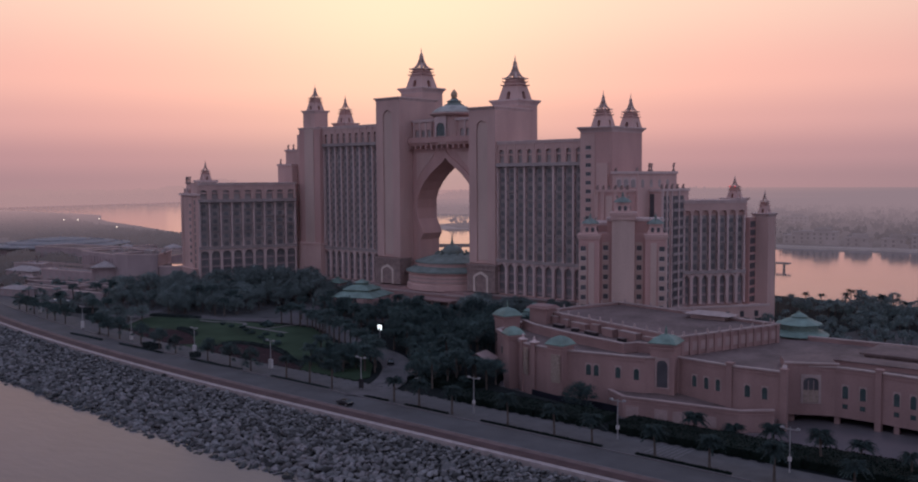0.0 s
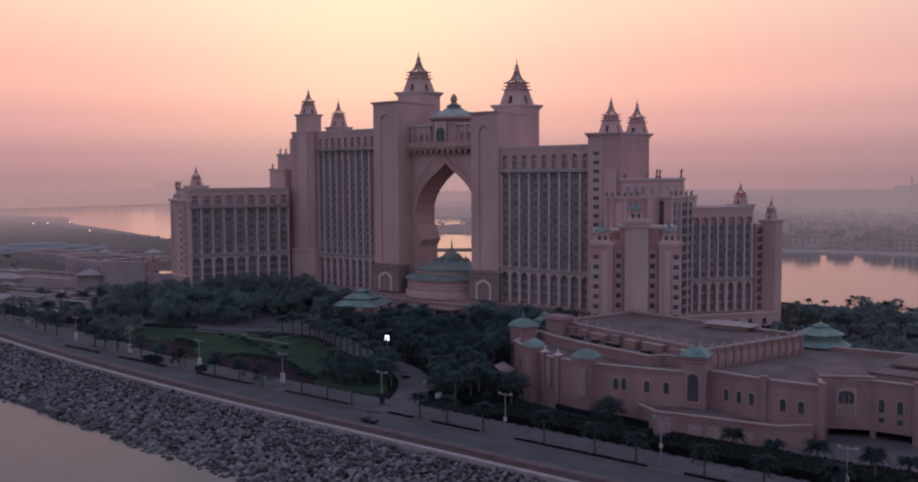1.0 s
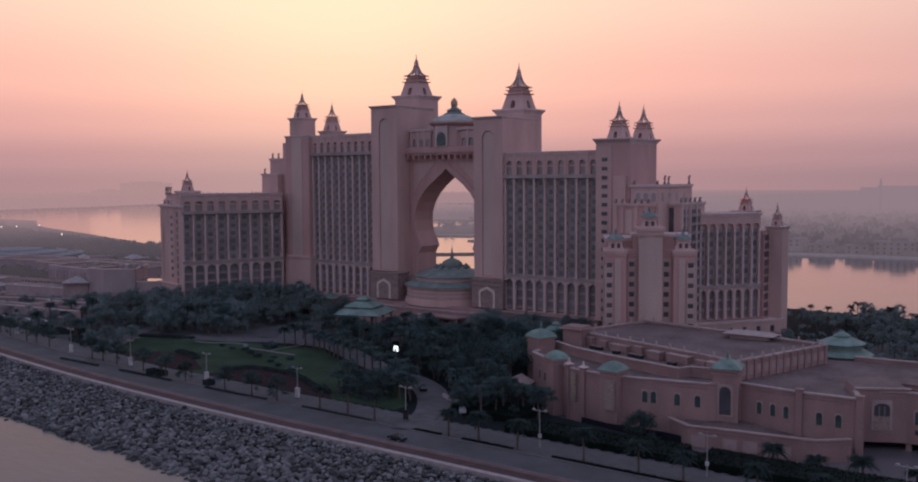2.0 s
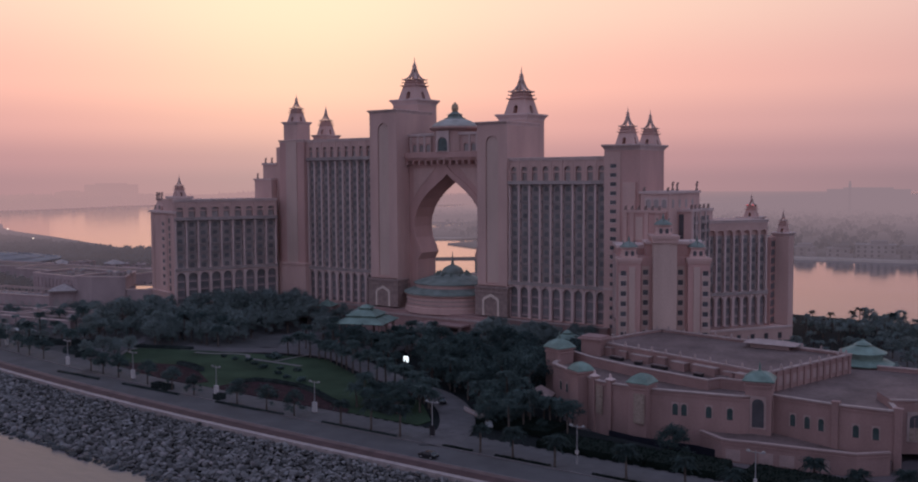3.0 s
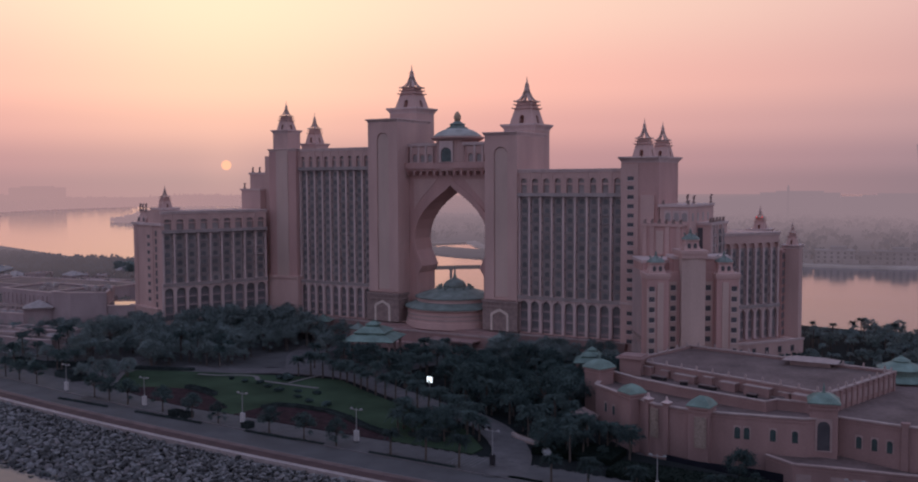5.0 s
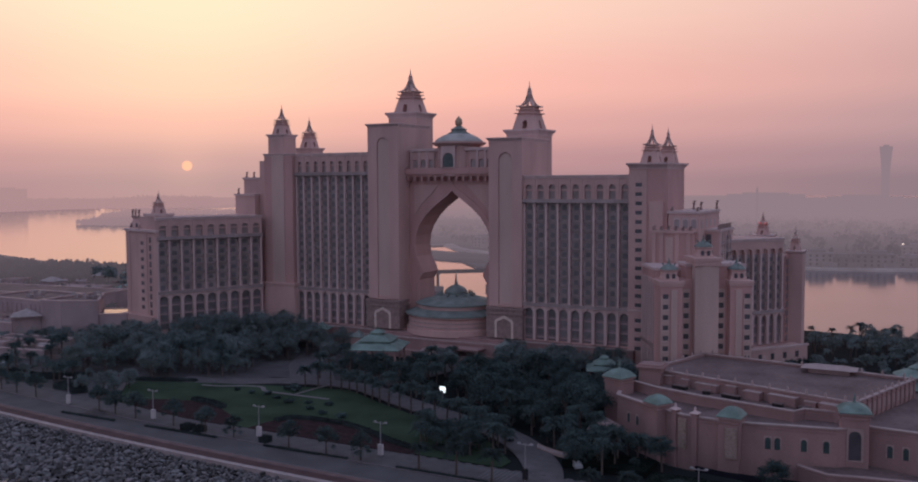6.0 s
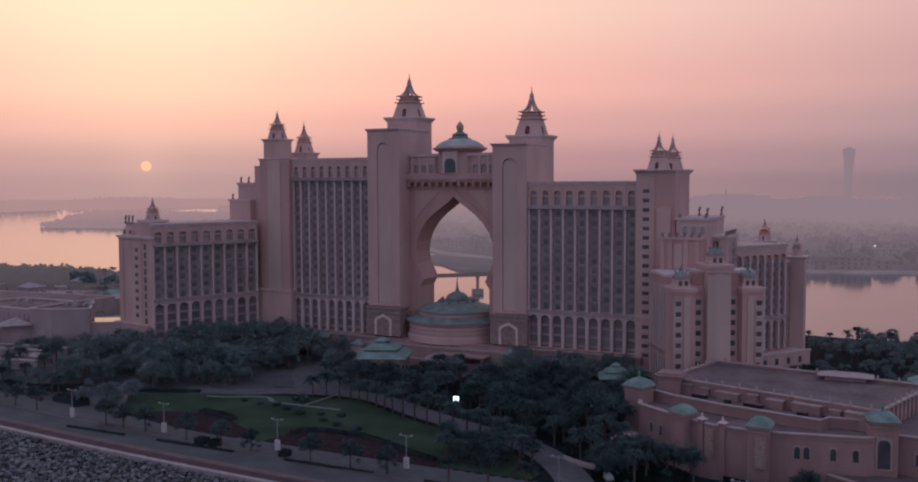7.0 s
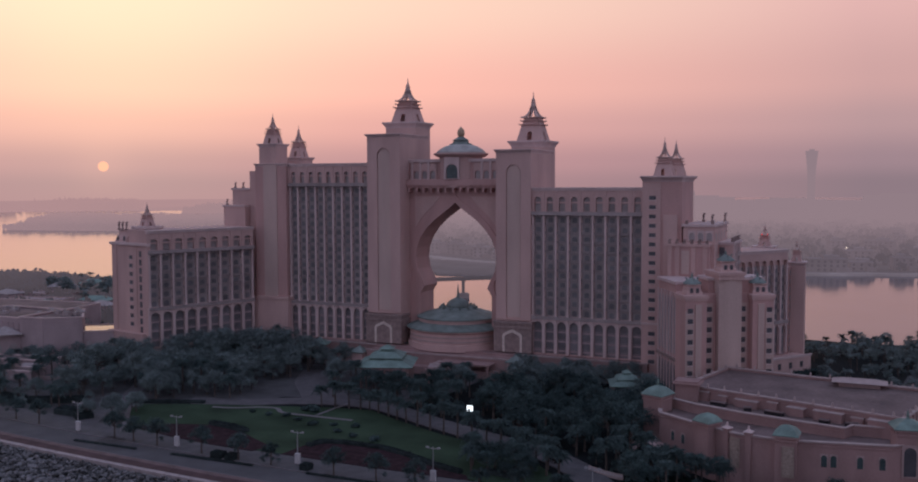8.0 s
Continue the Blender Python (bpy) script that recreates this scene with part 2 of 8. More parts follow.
def water_material(name, tint, rough, wave):
    m = material(name, tint, rough, spread=0.12, scale=0.015, fine=0.06, spec=0.5)
    nt = m.node_tree
    bsdf = nt.nodes["Principled BSDF"]
    geo = nt.nodes.new("ShaderNodeNewGeometry")
    n = nt.nodes.new("ShaderNodeTexNoise")
    n.inputs["Scale"].default_value, n.inputs["Detail"].default_value = 0.35, 5
    mp = nt.nodes.new("ShaderNodeMapping")
    mp.inputs["Rotation"].default_value = (0, 0, 0.5)
    mp.inputs["Scale"].default_value = (0.5, 1.4, 1)
    nt.links.new(geo.outputs["Position"], mp.inputs[0])
    nt.links.new(mp.outputs[0], n.inputs["Vector"])
    b = nt.nodes.new("ShaderNodeBump")
    b.inputs["Distance"].default_value = 0.6
    # the open sea before the revetment is choppier than the lagoon
    sep = nt.nodes.new("ShaderNodeSeparateXYZ")
    nt.links.new(geo.outputs["Position"], sep.inputs[0])
    chop = nt.nodes.new("ShaderNodeMapRange")
    nt.links.new(sep.outputs[1], chop.inputs[0])
    for i, v in ((1, 190.0), (2, 130.0), (3, wave), (4, 0.16)):
        chop.inputs[i].default_value = v
    nt.links.new(chop.outputs[0], b.inputs["Strength"])
    for name, calm, rougher in (("Roughness", rough, 0.32), ("Specular IOR Level", 0.35, 0.32)):
        k = nt.nodes.new("ShaderNodeMapRange")
        nt.links.new(sep.outputs[1], k.inputs[0])
        for i, v in ((1, 190.0), (2, 130.0), (3, calm), (4, rougher)):
            k.inputs[i].default_value = v
        nt.links.new(k.outputs[0], bsdf.inputs[name])
    nt.links.new(n.outputs["Fac"], b.inputs["Height"])
    nt.links.new(b.outputs[0], bsdf.inputs["Normal"])
    bsdf.inputs["IOR"].default_value = 1.33
    return m


WATER = water_material("sea_water", (0.155, 0.130, 0.140), 0.10, 0.024)


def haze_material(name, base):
    """Distance in dusk haze: the farther the land lies off, the more air glow is mixed into its surface."""
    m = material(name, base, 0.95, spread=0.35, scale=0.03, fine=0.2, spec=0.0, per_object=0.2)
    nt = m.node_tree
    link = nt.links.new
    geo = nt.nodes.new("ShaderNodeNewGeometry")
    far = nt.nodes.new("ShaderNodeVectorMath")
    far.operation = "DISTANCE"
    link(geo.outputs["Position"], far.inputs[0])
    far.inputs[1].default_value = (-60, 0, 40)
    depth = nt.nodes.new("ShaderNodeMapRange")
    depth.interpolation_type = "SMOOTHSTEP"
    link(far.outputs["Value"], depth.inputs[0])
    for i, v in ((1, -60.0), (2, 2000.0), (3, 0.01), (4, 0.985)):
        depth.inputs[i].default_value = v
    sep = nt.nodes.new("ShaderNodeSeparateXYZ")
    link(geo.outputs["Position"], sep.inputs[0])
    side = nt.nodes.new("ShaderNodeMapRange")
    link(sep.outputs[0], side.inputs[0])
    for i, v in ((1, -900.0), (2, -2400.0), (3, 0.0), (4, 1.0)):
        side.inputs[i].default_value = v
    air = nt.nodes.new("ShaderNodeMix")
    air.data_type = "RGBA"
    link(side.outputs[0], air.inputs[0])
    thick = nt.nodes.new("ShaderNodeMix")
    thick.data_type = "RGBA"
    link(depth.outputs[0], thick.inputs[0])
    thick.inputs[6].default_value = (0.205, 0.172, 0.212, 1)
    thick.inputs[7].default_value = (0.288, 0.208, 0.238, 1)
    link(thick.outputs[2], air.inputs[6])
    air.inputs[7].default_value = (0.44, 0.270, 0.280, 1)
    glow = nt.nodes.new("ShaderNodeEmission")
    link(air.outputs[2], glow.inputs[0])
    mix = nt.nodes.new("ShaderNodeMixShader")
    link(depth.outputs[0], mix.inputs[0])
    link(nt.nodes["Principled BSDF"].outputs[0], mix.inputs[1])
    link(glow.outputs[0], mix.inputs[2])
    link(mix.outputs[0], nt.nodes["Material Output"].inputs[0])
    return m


# ---- builders ----
W = {}


def box(bm, x0, x1, y0, y1, z0, z1):
    v = [bm.verts.new(p) for p in ((x0, y0, z0), (x1, y0, z0), (x1, y1, z0), (x0, y1, z0), (x0, y0, z1), (x1, y0, z1), (x1, y1, z1), (x0, y1, z1))]
    for f in ((3, 2, 1, 0), (4, 5, 6, 7), (0, 1, 5, 4), (1, 2, 6, 5), (2, 3, 7, 6), (3, 0, 4, 7)):
        bm.faces.new([v[i] for i in f])
    return v


def boxes(*dims):
    bm = bmesh.new()
    for d in dims:
        box(bm, *d)
    return bm


def prism(bm, poly, z0, z1):
    """An upright prism over a polygon given counter-clockwise."""
    lo = [bm.verts.new((x, y, z0)) for x, y in poly]
    hi = [bm.verts.new((x, y, z1)) for x, y in poly]
    n = len(poly)
    bm.faces.new(list(reversed(lo)))
    bm.faces.new(hi)
    for i in range(n):
        bm.faces.new((lo[i], lo[(i + 1) % n], hi[(i + 1) % n], hi[i]))


def lathe(bm, profile, sides, turn=0.0, cx=0.0, cy=0.0, lift=0.0):
    """A turned body over (radius, height) rows; lift raises the corners of every ring, as on upturned eaves."""
    rings = []
    for r, z in profile:
        ring = []
        for i in range(sides):
            a = turn + 2 * math.pi * i / sides
            ring.append(bm.verts.new((cx + r * math.cos(a), cy + r * math.sin(a), z)))
        rings.append(ring)
    for a, b in zip(rings, rings[1:]):
        for i in range(sides):
            j = (i + 1) % sides
            bm.faces.new((a[i], a[j], b[j], b[i]))
    bm.faces.new(list(reversed(rings[0])))
    bm.faces.new(rings[-1])


def to_mesh(name, bm, mat, smooth=False):
    me = bpy.data.meshes.new(name)
    bmesh.ops.recalc_face_normals(bm, faces=bm.faces[:])
    bm.to_mesh(me)
    bm.free()
    me.materials.append(mat)
    if smooth:
        for p in me.polygons:
            p.use_smooth = True
    return me


def thing(name, at, label, category, group="", kind="", turn=0.0):
    """An Empty at the base of a thing, which parents its parts."""
    ob = new(name)
    m = pose(*at, 0, 0, turn)
    ob.matrix_basis = m
    W[ob] = m
    ob.empty_display_size = 0.5
    return tagged(ob, label, category, group, kind)


def solid(name, bm, mat, label="", category="", group="", kind="", at=None, smooth=False):
    """A thing that is one mesh."""
    ob = new(name, to_mesh(name, bm, mat, smooth))
    m = at or Matrix.Identity(4)
    ob.matrix_basis = m
    W[ob] = m
    return tagged(ob, label, category, group, kind)


def part(name, bm, mat, parent, label="", at=None, smooth=False):
    """One mesh under a thing or a part. bm may be a bmesh or a mesh that alike parts share. at: its pose in the world."""
    me = bm if isinstance(bm, bpy.types.Mesh) else to_mesh(name, bm, mat, smooth)
    ob = new(name, me)
    m = at or Matrix.Identity(4)
    ob.parent = parent
    ob.matrix_basis = W[parent].inverted() @ m
    W[ob] = m
    if label:
        ob["label"] = label
    return ob


def facade(a, b, z=0.0):
    """A frame whose x runs along a facade from a to b, seen from outside left to right, and whose y points into the house."""
    d = Vector((b[0] - a[0], b[1] - a[1], 0))
    return Matrix.Translation((a[0], a[1], z)) @ Matrix.Rotation(math.atan2(d.y, d.x), 4, "Z"), d.length


def shift(m, x=0.0, y=0.0, z=0.0):
    return m @ Matrix.Translation((x, y, z))


def arch_curve(half, spring, top, n=6):
    """Points of a slightly pointed arch from its right spring to its left one."""
    pts = []
    for i in range(n + 1):
        a = math.pi / 2 * i / n
        pts.append((half * math.cos(a), spring + (top - spring) * math.sin(a) ** 0.85))
    left = [(-x, z) for x, z in reversed(pts[:-1])]
    return pts + left


def arch_panel(bm, w, h, t, half, sill, spring, top, x=0.0, z=0.0):
    """A wall panel w wide, h high and t thick, with an arched opening through it."""
    curve = arch_curve(half, spring, top)
    inner = [(half, sill)] + curve + [(-half, sill)]
    def sheet(y):
        vin = [bm.verts.new((x + px, y, z + pz)) for px, pz in inner]
        outer = []
        for px, pz in inner:
            if pz <= sill + 1e-6:
                outer.append((w / 2 if px > 0 else -w / 2, sill))
            else:
                outer.append((w / 2 if px > 0.999 * half else -w / 2 if px < -0.999 * half else px * w / 2 / half, pz if abs(px) > 0.999 * half else h))
        vout = [bm.verts.new((x + px, y, z + pz)) for px, pz in outer]
        return vin, vout
    f, g = sheet(0.0), sheet(t)
    n = len(inner)
    for i in range(n - 1):
        bm.faces.new((f[0][i], f[1][i], f[1][i + 1], f[0][i + 1]))
        bm.faces.new((g[0][i + 1], g[1][i + 1], g[1][i], g[0][i]))
        bm.faces.new((f[0][i + 1], g[0][i + 1], g[0][i], f[0][i]))
    if sill > 0.02:
        box(bm, x - w / 2, x + w / 2, 0, t, z, z + sill)


def arch_pane(bm, half, sill, spring, top, y=0.0, x=0.0, z=0.0):
    pts = [(half, sill)] + arch_curve(half, spring, top) + [(-half, sill)]
    a = [bm.verts.new((x + px, y, z + pz)) for px, pz in pts]
    b = [bm.verts.new((x + px, y + 0.12, z + pz)) for px, pz in pts]
    bm.faces.new(a)
    bm.faces.new(list(reversed(b)))
    n = len(a)
    for i in range(n):
        bm.faces.new((a[i], b[i], b[(i + 1) % n], a[(i + 1) % n]))


def cornice(bm, poly, z, rise, reach, steps=3):
    """A flaring cornice round a convex polygon (counter-clockwise)."""
    c = Vector((sum(p[0] for p in poly) / len(poly), sum(p[1] for p in poly) / len(poly)))
    rings = []
    for i in range(steps + 1):
        k = i / steps
        grow = reach * k ** 1.6
        ring = []
        for p in poly:
            d = Vector(p) - c
            s = 1 + grow * 1.35 / max(d.length, 0.1)
            q = c + d * s
            ring.append(bm.verts.new((q.x, q.y, z + rise * k)))
        rings.append(ring)
    top = [bm.verts.new((v.co.x, v.co.y, v.co.z + rise * 0.3)) for v in rings[-1]]
    rings.append(top)
    n = len(poly)
    for a, b in zip(rings, rings[1:]):
        for i in range(n):
            bm.faces.new((a[i], a[(i + 1) % n], b[(i + 1) % n], b[i]))
    bm.faces.new(list(reversed(rings[0])))
    bm.faces.new(rings[-1])


def rect(x0, x1, y0, y1):
    return [(x0, y0), (x1, y0), (x1, y1), (x0, y1)]

# ---- sea and land ----
def road_y(x):
    """How far the shore road swings inland towards its far end."""
    return 0.00034 * (x + 180) ** 2 if x < -180 else 0.0


def strip(name, y0, y1, z, mat, label, category, x0=-620.0, x1=260.0, thick=0.12, kind="structure", step=10.0):
    """A long sheet that follows the shore road."""
    bm = bmesh.new()
    rows = []
    n = int((x1 - x0) / step)
    for i in range(n + 1):
        x = x0 + (x1 - x0) * i / n
        o = road_y(x)
        rows.append([bm.verts.new((x, y + o, zz)) for y, zz in ((y0, z - thick), (y0, z), (y1, z), (y1, z - thick))])
    for a, b in zip(rows, rows[1:]):
        for i in range(3):
            bm.faces.new((a[i], b[i], b[i + 1], a[i + 1]))
    return solid(name, bm, mat, label, category, kind=kind)


SEA = -4.0
bm = bmesh.new()
ring = [bm.verts.new((-200 + 4900 * math.cos(a * math.pi / 24), 300 + 4900 * math.sin(a * math.pi / 24), SEA)) for a in range(48)]
bm.faces.new(ring)
solid("water", bm, WATER, "calm pink-brown sea and lagoon at dusk", "water", kind="structure")

# the crescent island: flat top with sloping banks
top_line = [(260, 149), (-170, 149), (-250, 150.7), (-320, 155.7), (-400, 165.5), (-500, 183.8), (-620, 214.8), (-760, 320), (-900, 370), (-1200, 430), (-1700, 540), (-2000, 640), (-1900, 790), (-1440, 768), (-1300, 690), (-1200, 650), (-1040, 605), (-860, 548), (-700, 505), (-560, 470), (-430, 445), (-300, 440), (-200, 432), (-120, 425), (-60, 440), (260, 430)]
dip_line = [(-161, 207), (-150, 198.5), (-124, 193.5), (-106, 189.5), (-84, 189.5), (-60, 192), (-20, 192), (80, 190), (90, 300), (-150, 300), (-166, 285), (-181, 246)]
LOW = -6.0
bm = bmesh.new()
hi = [bm.verts.new((x, y, -0.25)) for x, y in top_line]
lo = []
for i, (x, y) in enumerate(top_line):
    a, b = Vector(top_line[i - 1]), Vector(top_line[(i + 1) % len(top_line)])
    d = (b - a).normalized()
    lo.append(bm.verts.new((x - d.y * 8, y + d.x * 8, -7)))
rim = [bm.verts.new((x, y, -0.25)) for x, y in dip_line]
edges = [bm.edges.new((ring[i], ring[(i + 1) % len(ring)])) for ring in (hi, rim) for i in range(len(ring))]
bmesh.ops.triangle_fill(bm, use_beauty=True, edges=edges)
for f in list(bm.faces):
    m = f.calc_center_median()
    if all(v in rim for v in f.verts):
        bm.faces.remove(f)
mid = Vector((-75, 245))
floor = []
for x, y in dip_line:
    d = (mid - Vector((x, y))).normalized() * 2.5
    floor.append(bm.verts.new((x + d.x, y + d.y, LOW)))
bm.faces.new(floor)
for i in range(len(rim)):
    j = (i + 1) % len(rim)
    bm.faces.new((rim[i], rim[j], floor[j], floor[i]))
for i in range(len(hi)):
    j = (i + 1) % len(hi)
    bm.faces.new((hi[i], lo[i], lo[j], hi[j]))
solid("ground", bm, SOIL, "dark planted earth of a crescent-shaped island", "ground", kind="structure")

# revetment bed under the boulders, its dark colour standing for shade in their gaps
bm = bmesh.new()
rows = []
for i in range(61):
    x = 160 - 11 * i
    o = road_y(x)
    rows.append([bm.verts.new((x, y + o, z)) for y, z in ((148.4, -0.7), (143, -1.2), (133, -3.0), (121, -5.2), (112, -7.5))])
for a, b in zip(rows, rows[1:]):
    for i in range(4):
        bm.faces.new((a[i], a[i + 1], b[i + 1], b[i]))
solid("embankment", bm, ROCK_BED, "stone bed of the sea revetment, coloured dark for gap shade", "embankment", kind="structure")

strip("sea_wall", 147.9, 149.3, 0.6, CONCRETE, "long pale concrete sea wall along a promenade", "wall", thick=1.6)
strip("promenade", 149.3, 150.9, 0.02, BRICK, "worn pink brick walk behind the sea wall", "pavement", thick=0.3)
strip("promenade", 150.9, 154.0, 0.02, TRACK, "dark red running track on the promenade", "pavement", thick=0.3)
strip("promenade", 154.0, 155.8, 0.024, BRICK, "worn pink brick walk beside the road", "pavement", thick=0.3)
strip("kerb", 155.8, 156.1, 0.06, KERB, "grey kerb between the promenade and the road", "kerb", thick=0.35)
strip("road", 156.1, 165.8, -0.12, ASPHALT, "grey asphalt shore road", "road", thick=0.2)
strip("kerb", 165.8, 166.1, 0.06, KERB, "grey kerb of the planted verge", "kerb", thick=0.35)
strip("verge", 166.1, 168.0, 0.04, PAVING, "narrow paved verge with low hedges and palms", "verge", thick=0.3)
strip("pavement", 168.0, 177.0, 0.03, PAVING, "wide pale pavement beside the road", "pavement", thick=0.3)

# ---- the hotel ----
hotel = thing("hotel", (-270.8, 303, 0), "vast pink plastered palace hotel with a tall pointed arch and spires", "hotel")
STOREY = 3.25


def balcony_mesh(w):
    bm = boxes((0.35, w - 0.35, 0.45, 1.25, -0.08, 0.12), (0.35, w - 0.35, 0.45, 0.53, 0.12, 0.2), (0.35, w - 0.35, 0.45, 0.53, 0.62, 0.74))
    for i in range(9):
        k = 0.35 + i * (w - 0.8) / 8
        box(bm, k, k + 0.1, 0.46, 0.52, 0.2, 0.62)
    for k in (0.35, w - 0.5):
        box(bm, k, k + 0.15, 0.55, 1.25, 0.12, 0.7)
    return to_mesh("balcony", bm, RAIL)


def window_mesh(w, h=2.75):
    bm = boxes((0.55, w - 0.55, 1.15, 1.3, 0.15, h))
    return to_mesh("window", bm, GLASS)


def wing(name, a, b, depth, z0, z_arc, z_band, z_roof, bays, label="", gallery=True):
    """A wing with an arcade, storeys of balconies between tall ribs, and an arched top storey."""
    m, length = facade(a, b)
    bay = length / bays
    bm = boxes((0, length, 1.3, depth, -0.3, z_roof - 0.3))
    wall = part("wing", bm, PINK, hotel, label, at=m)
    part("roof", boxes((-0.1, length + 0.1, 1.2, depth + 0.2, z_roof - 0.3, z_roof - 0.05)), PINK, wall, at=m)
    if gallery:
        part("band", boxes((0, length, 0.2, 1.3, z_band - 0.2, z_band + 0.9)), PINK, wall, at=m)
    bm = boxes((-0.1, length + 0.1, -0.35, 0.5, z_arc - 0.35, z_arc + 0.25), (-0.1, length + 0.1, -0.1, 1.3, z_arc + 0.25, z_arc + 0.75))
    for i in range(bays * 2 + 1):
        x = min(i * bay / 2, length - 0.2)
        box(bm, x, x + 0.25, -0.3, 0.3, z_arc - 1.0, z_arc - 0.35)
    part("arcade_cornice", bm, PINK_LIGHT, wall, at=m)
    part("cornice_rail", boxes((-0.1, length + 0.1, -0.45, -0.33, z_arc - 0.2, z_arc + 0.95)), RAIL, wall, at=m)
    if gallery:
        bm = boxes((-0.1, length + 0.1, -0.7, 0.2, z_band - 0.1, z_band + 0.35), (-0.1, length + 0.1, -0.62, -0.5, z_band + 0.35, z_band + 1.2))
        for i in range(bays * 3):
            x = (i + 0.5) * bay / 3
            box(bm, x - 0.12, x + 0.12, -0.5, 0.2, z_band - 0.8, z_band - 0.1)
        part("balustrade", bm, RAIL, wall, at=m)
    bm = boxes((-0.2, length + 0.2, 0.0, 1.35, z_roof - 1.2, z_roof - 0.5), (-0.35, length + 0.35, -0.25, 1.5, z_roof - 0.5, z_roof))
    part("roof_cornice", bm, PINK_LIGHT, wall, at=m)
    # tall ribs
    h = z_band - z_arc
    bm = boxes((-0.34, 0.34, 0.0, 1.3, 0.7, h), (-0.52, 0.52, -0.12, 1.3, 0.7, 1.6), (-0.5, 0.5, -0.12, 1.3, h - 1.3, h - 0.6))
    rib = to_mesh("rib", bm, PINK_LIGHT)
    for i in range(bays + 1):
        part("rib", rib, None, wall, at=shift(m, min(max(i * bay, 0.5), length - 0.5), 0, z_arc))
    # balconies and windows
    bal = balcony_mesh(bay)
    bm = bmesh.new()
    arch_pane(bm, bay * 0.19, 0.5, 1.9, 2.5, y=1.02, x=bay * 0.5)
    door = to_mesh("balcony_door", bm, GLASS_MID)
    n = int((h - 0.4) // STOREY)
    st = (h - 0.9) / n
    win = window_mesh(bay, st + 0.1)
    for i in range(bays):
        for k in range(n):
            at = shift(m, i * bay, 0.05, z_arc + 0.75 + k * st)
            part("window", win, None, wall, at=at)
            part("balcony_door", door, None, wall, at=at)
            if k:
                part("balcony", bal, None, wall, at=at)
    # arcade below
    ha = z_arc - 0.35 - z0
    bm = bmesh.new()
    arch_panel(bm, bay, ha, 0.9, bay / 2 - 0.62, 0.0, ha - 2.6, ha - 0.7, x=bay / 2)
    box(bm, -0.38, 0.38, -0.18, 0.0, 0, ha - 0.2)
    arc = to_mesh("arcade_arch", bm, PINK_LIGHT)
    rails = to_mesh("arcade_rail", boxes((0.62, bay - 0.62, 0.82, 1.0, -0.25, 0.42), (0.62, bay - 0.62, 0.78, 0.84, 0.80, 0.92), (bay / 2 - 0.06, bay / 2 + 0.06, 0.80, 0.86, 0.42, 0.80)), PINK_HAZED)
    for i in range(bays):
        for q in (4.6, 8.1, 11.6):
            part("arcade_rail", rails, None, wall, at=shift(m, i * bay, 0.1, z0 + ha - q))
    bm = bmesh.new()
    arch_pane(bm, bay / 2 - 0.64, 0.1, ha - 2.65, ha - 0.75, y=1.15, x=bay / 2)
    pane = to_mesh("arcade_window", bm, GLASS_ARC)
    if not gallery:
        bm = bmesh.new()
        hu = z_roof - 1.2 - z_band
        arch_panel(bm, bay, hu, 0.9, bay / 2 - 0.5, 0.0, hu * 0.12, hu * 0.42, x=bay / 2)
        head = to_mesh("arch_head", bm, PINK)
        for i in range(bays):
            part("arch_head", head, None, wall, at=shift(m, i * bay, 0.15, z_band))
            part("arcade_arch", arc, None, wall, at=shift(m, i * bay, 0.1, z0))
            part("arcade_window", pane, None, wall, at=shift(m, i * bay, 0.05, z0))
        return wall
    bm = bmesh.new()
    hu = z_roof - 1.2 - (z_band + 0.9)
    arch_panel(bm, bay, hu, 1.0, bay / 2 - 1.1, 0.3, hu - 3.4, hu - 2.2, x=bay / 2)
    box(bm, -0.35, 0.35, -0.2, 0.0, 0, hu)
    box(bm, 1.1, bay - 1.1, 0.35, 0.5, hu * 0.42, hu * 0.5)
    upper = to_mesh("gallery_arch", bm, PINK)
    bm = bmesh.new()
    arch_pane(bm, bay / 2 - 1.12, 0.35, hu - 3.4, hu - 2.3, y=0.9, x=bay / 2)
    upane = to_mesh("gallery_window", bm, GLASS)
    for i in range(bays):
        part("arcade_arch", arc, None, wall, at=shift(m, i * bay, 0.1, z0))
        part("arcade_window", pane, None, wall, at=shift(m, i * bay, 0.05, z0))
        part("gallery_arch", upper, None, wall, at=shift(m, i * bay, 0.25, z_band + 0.9))
        part("gallery_window", upane, None, wall, at=shift(m, i * bay, 0.25, z_band + 0.9))
    return wall


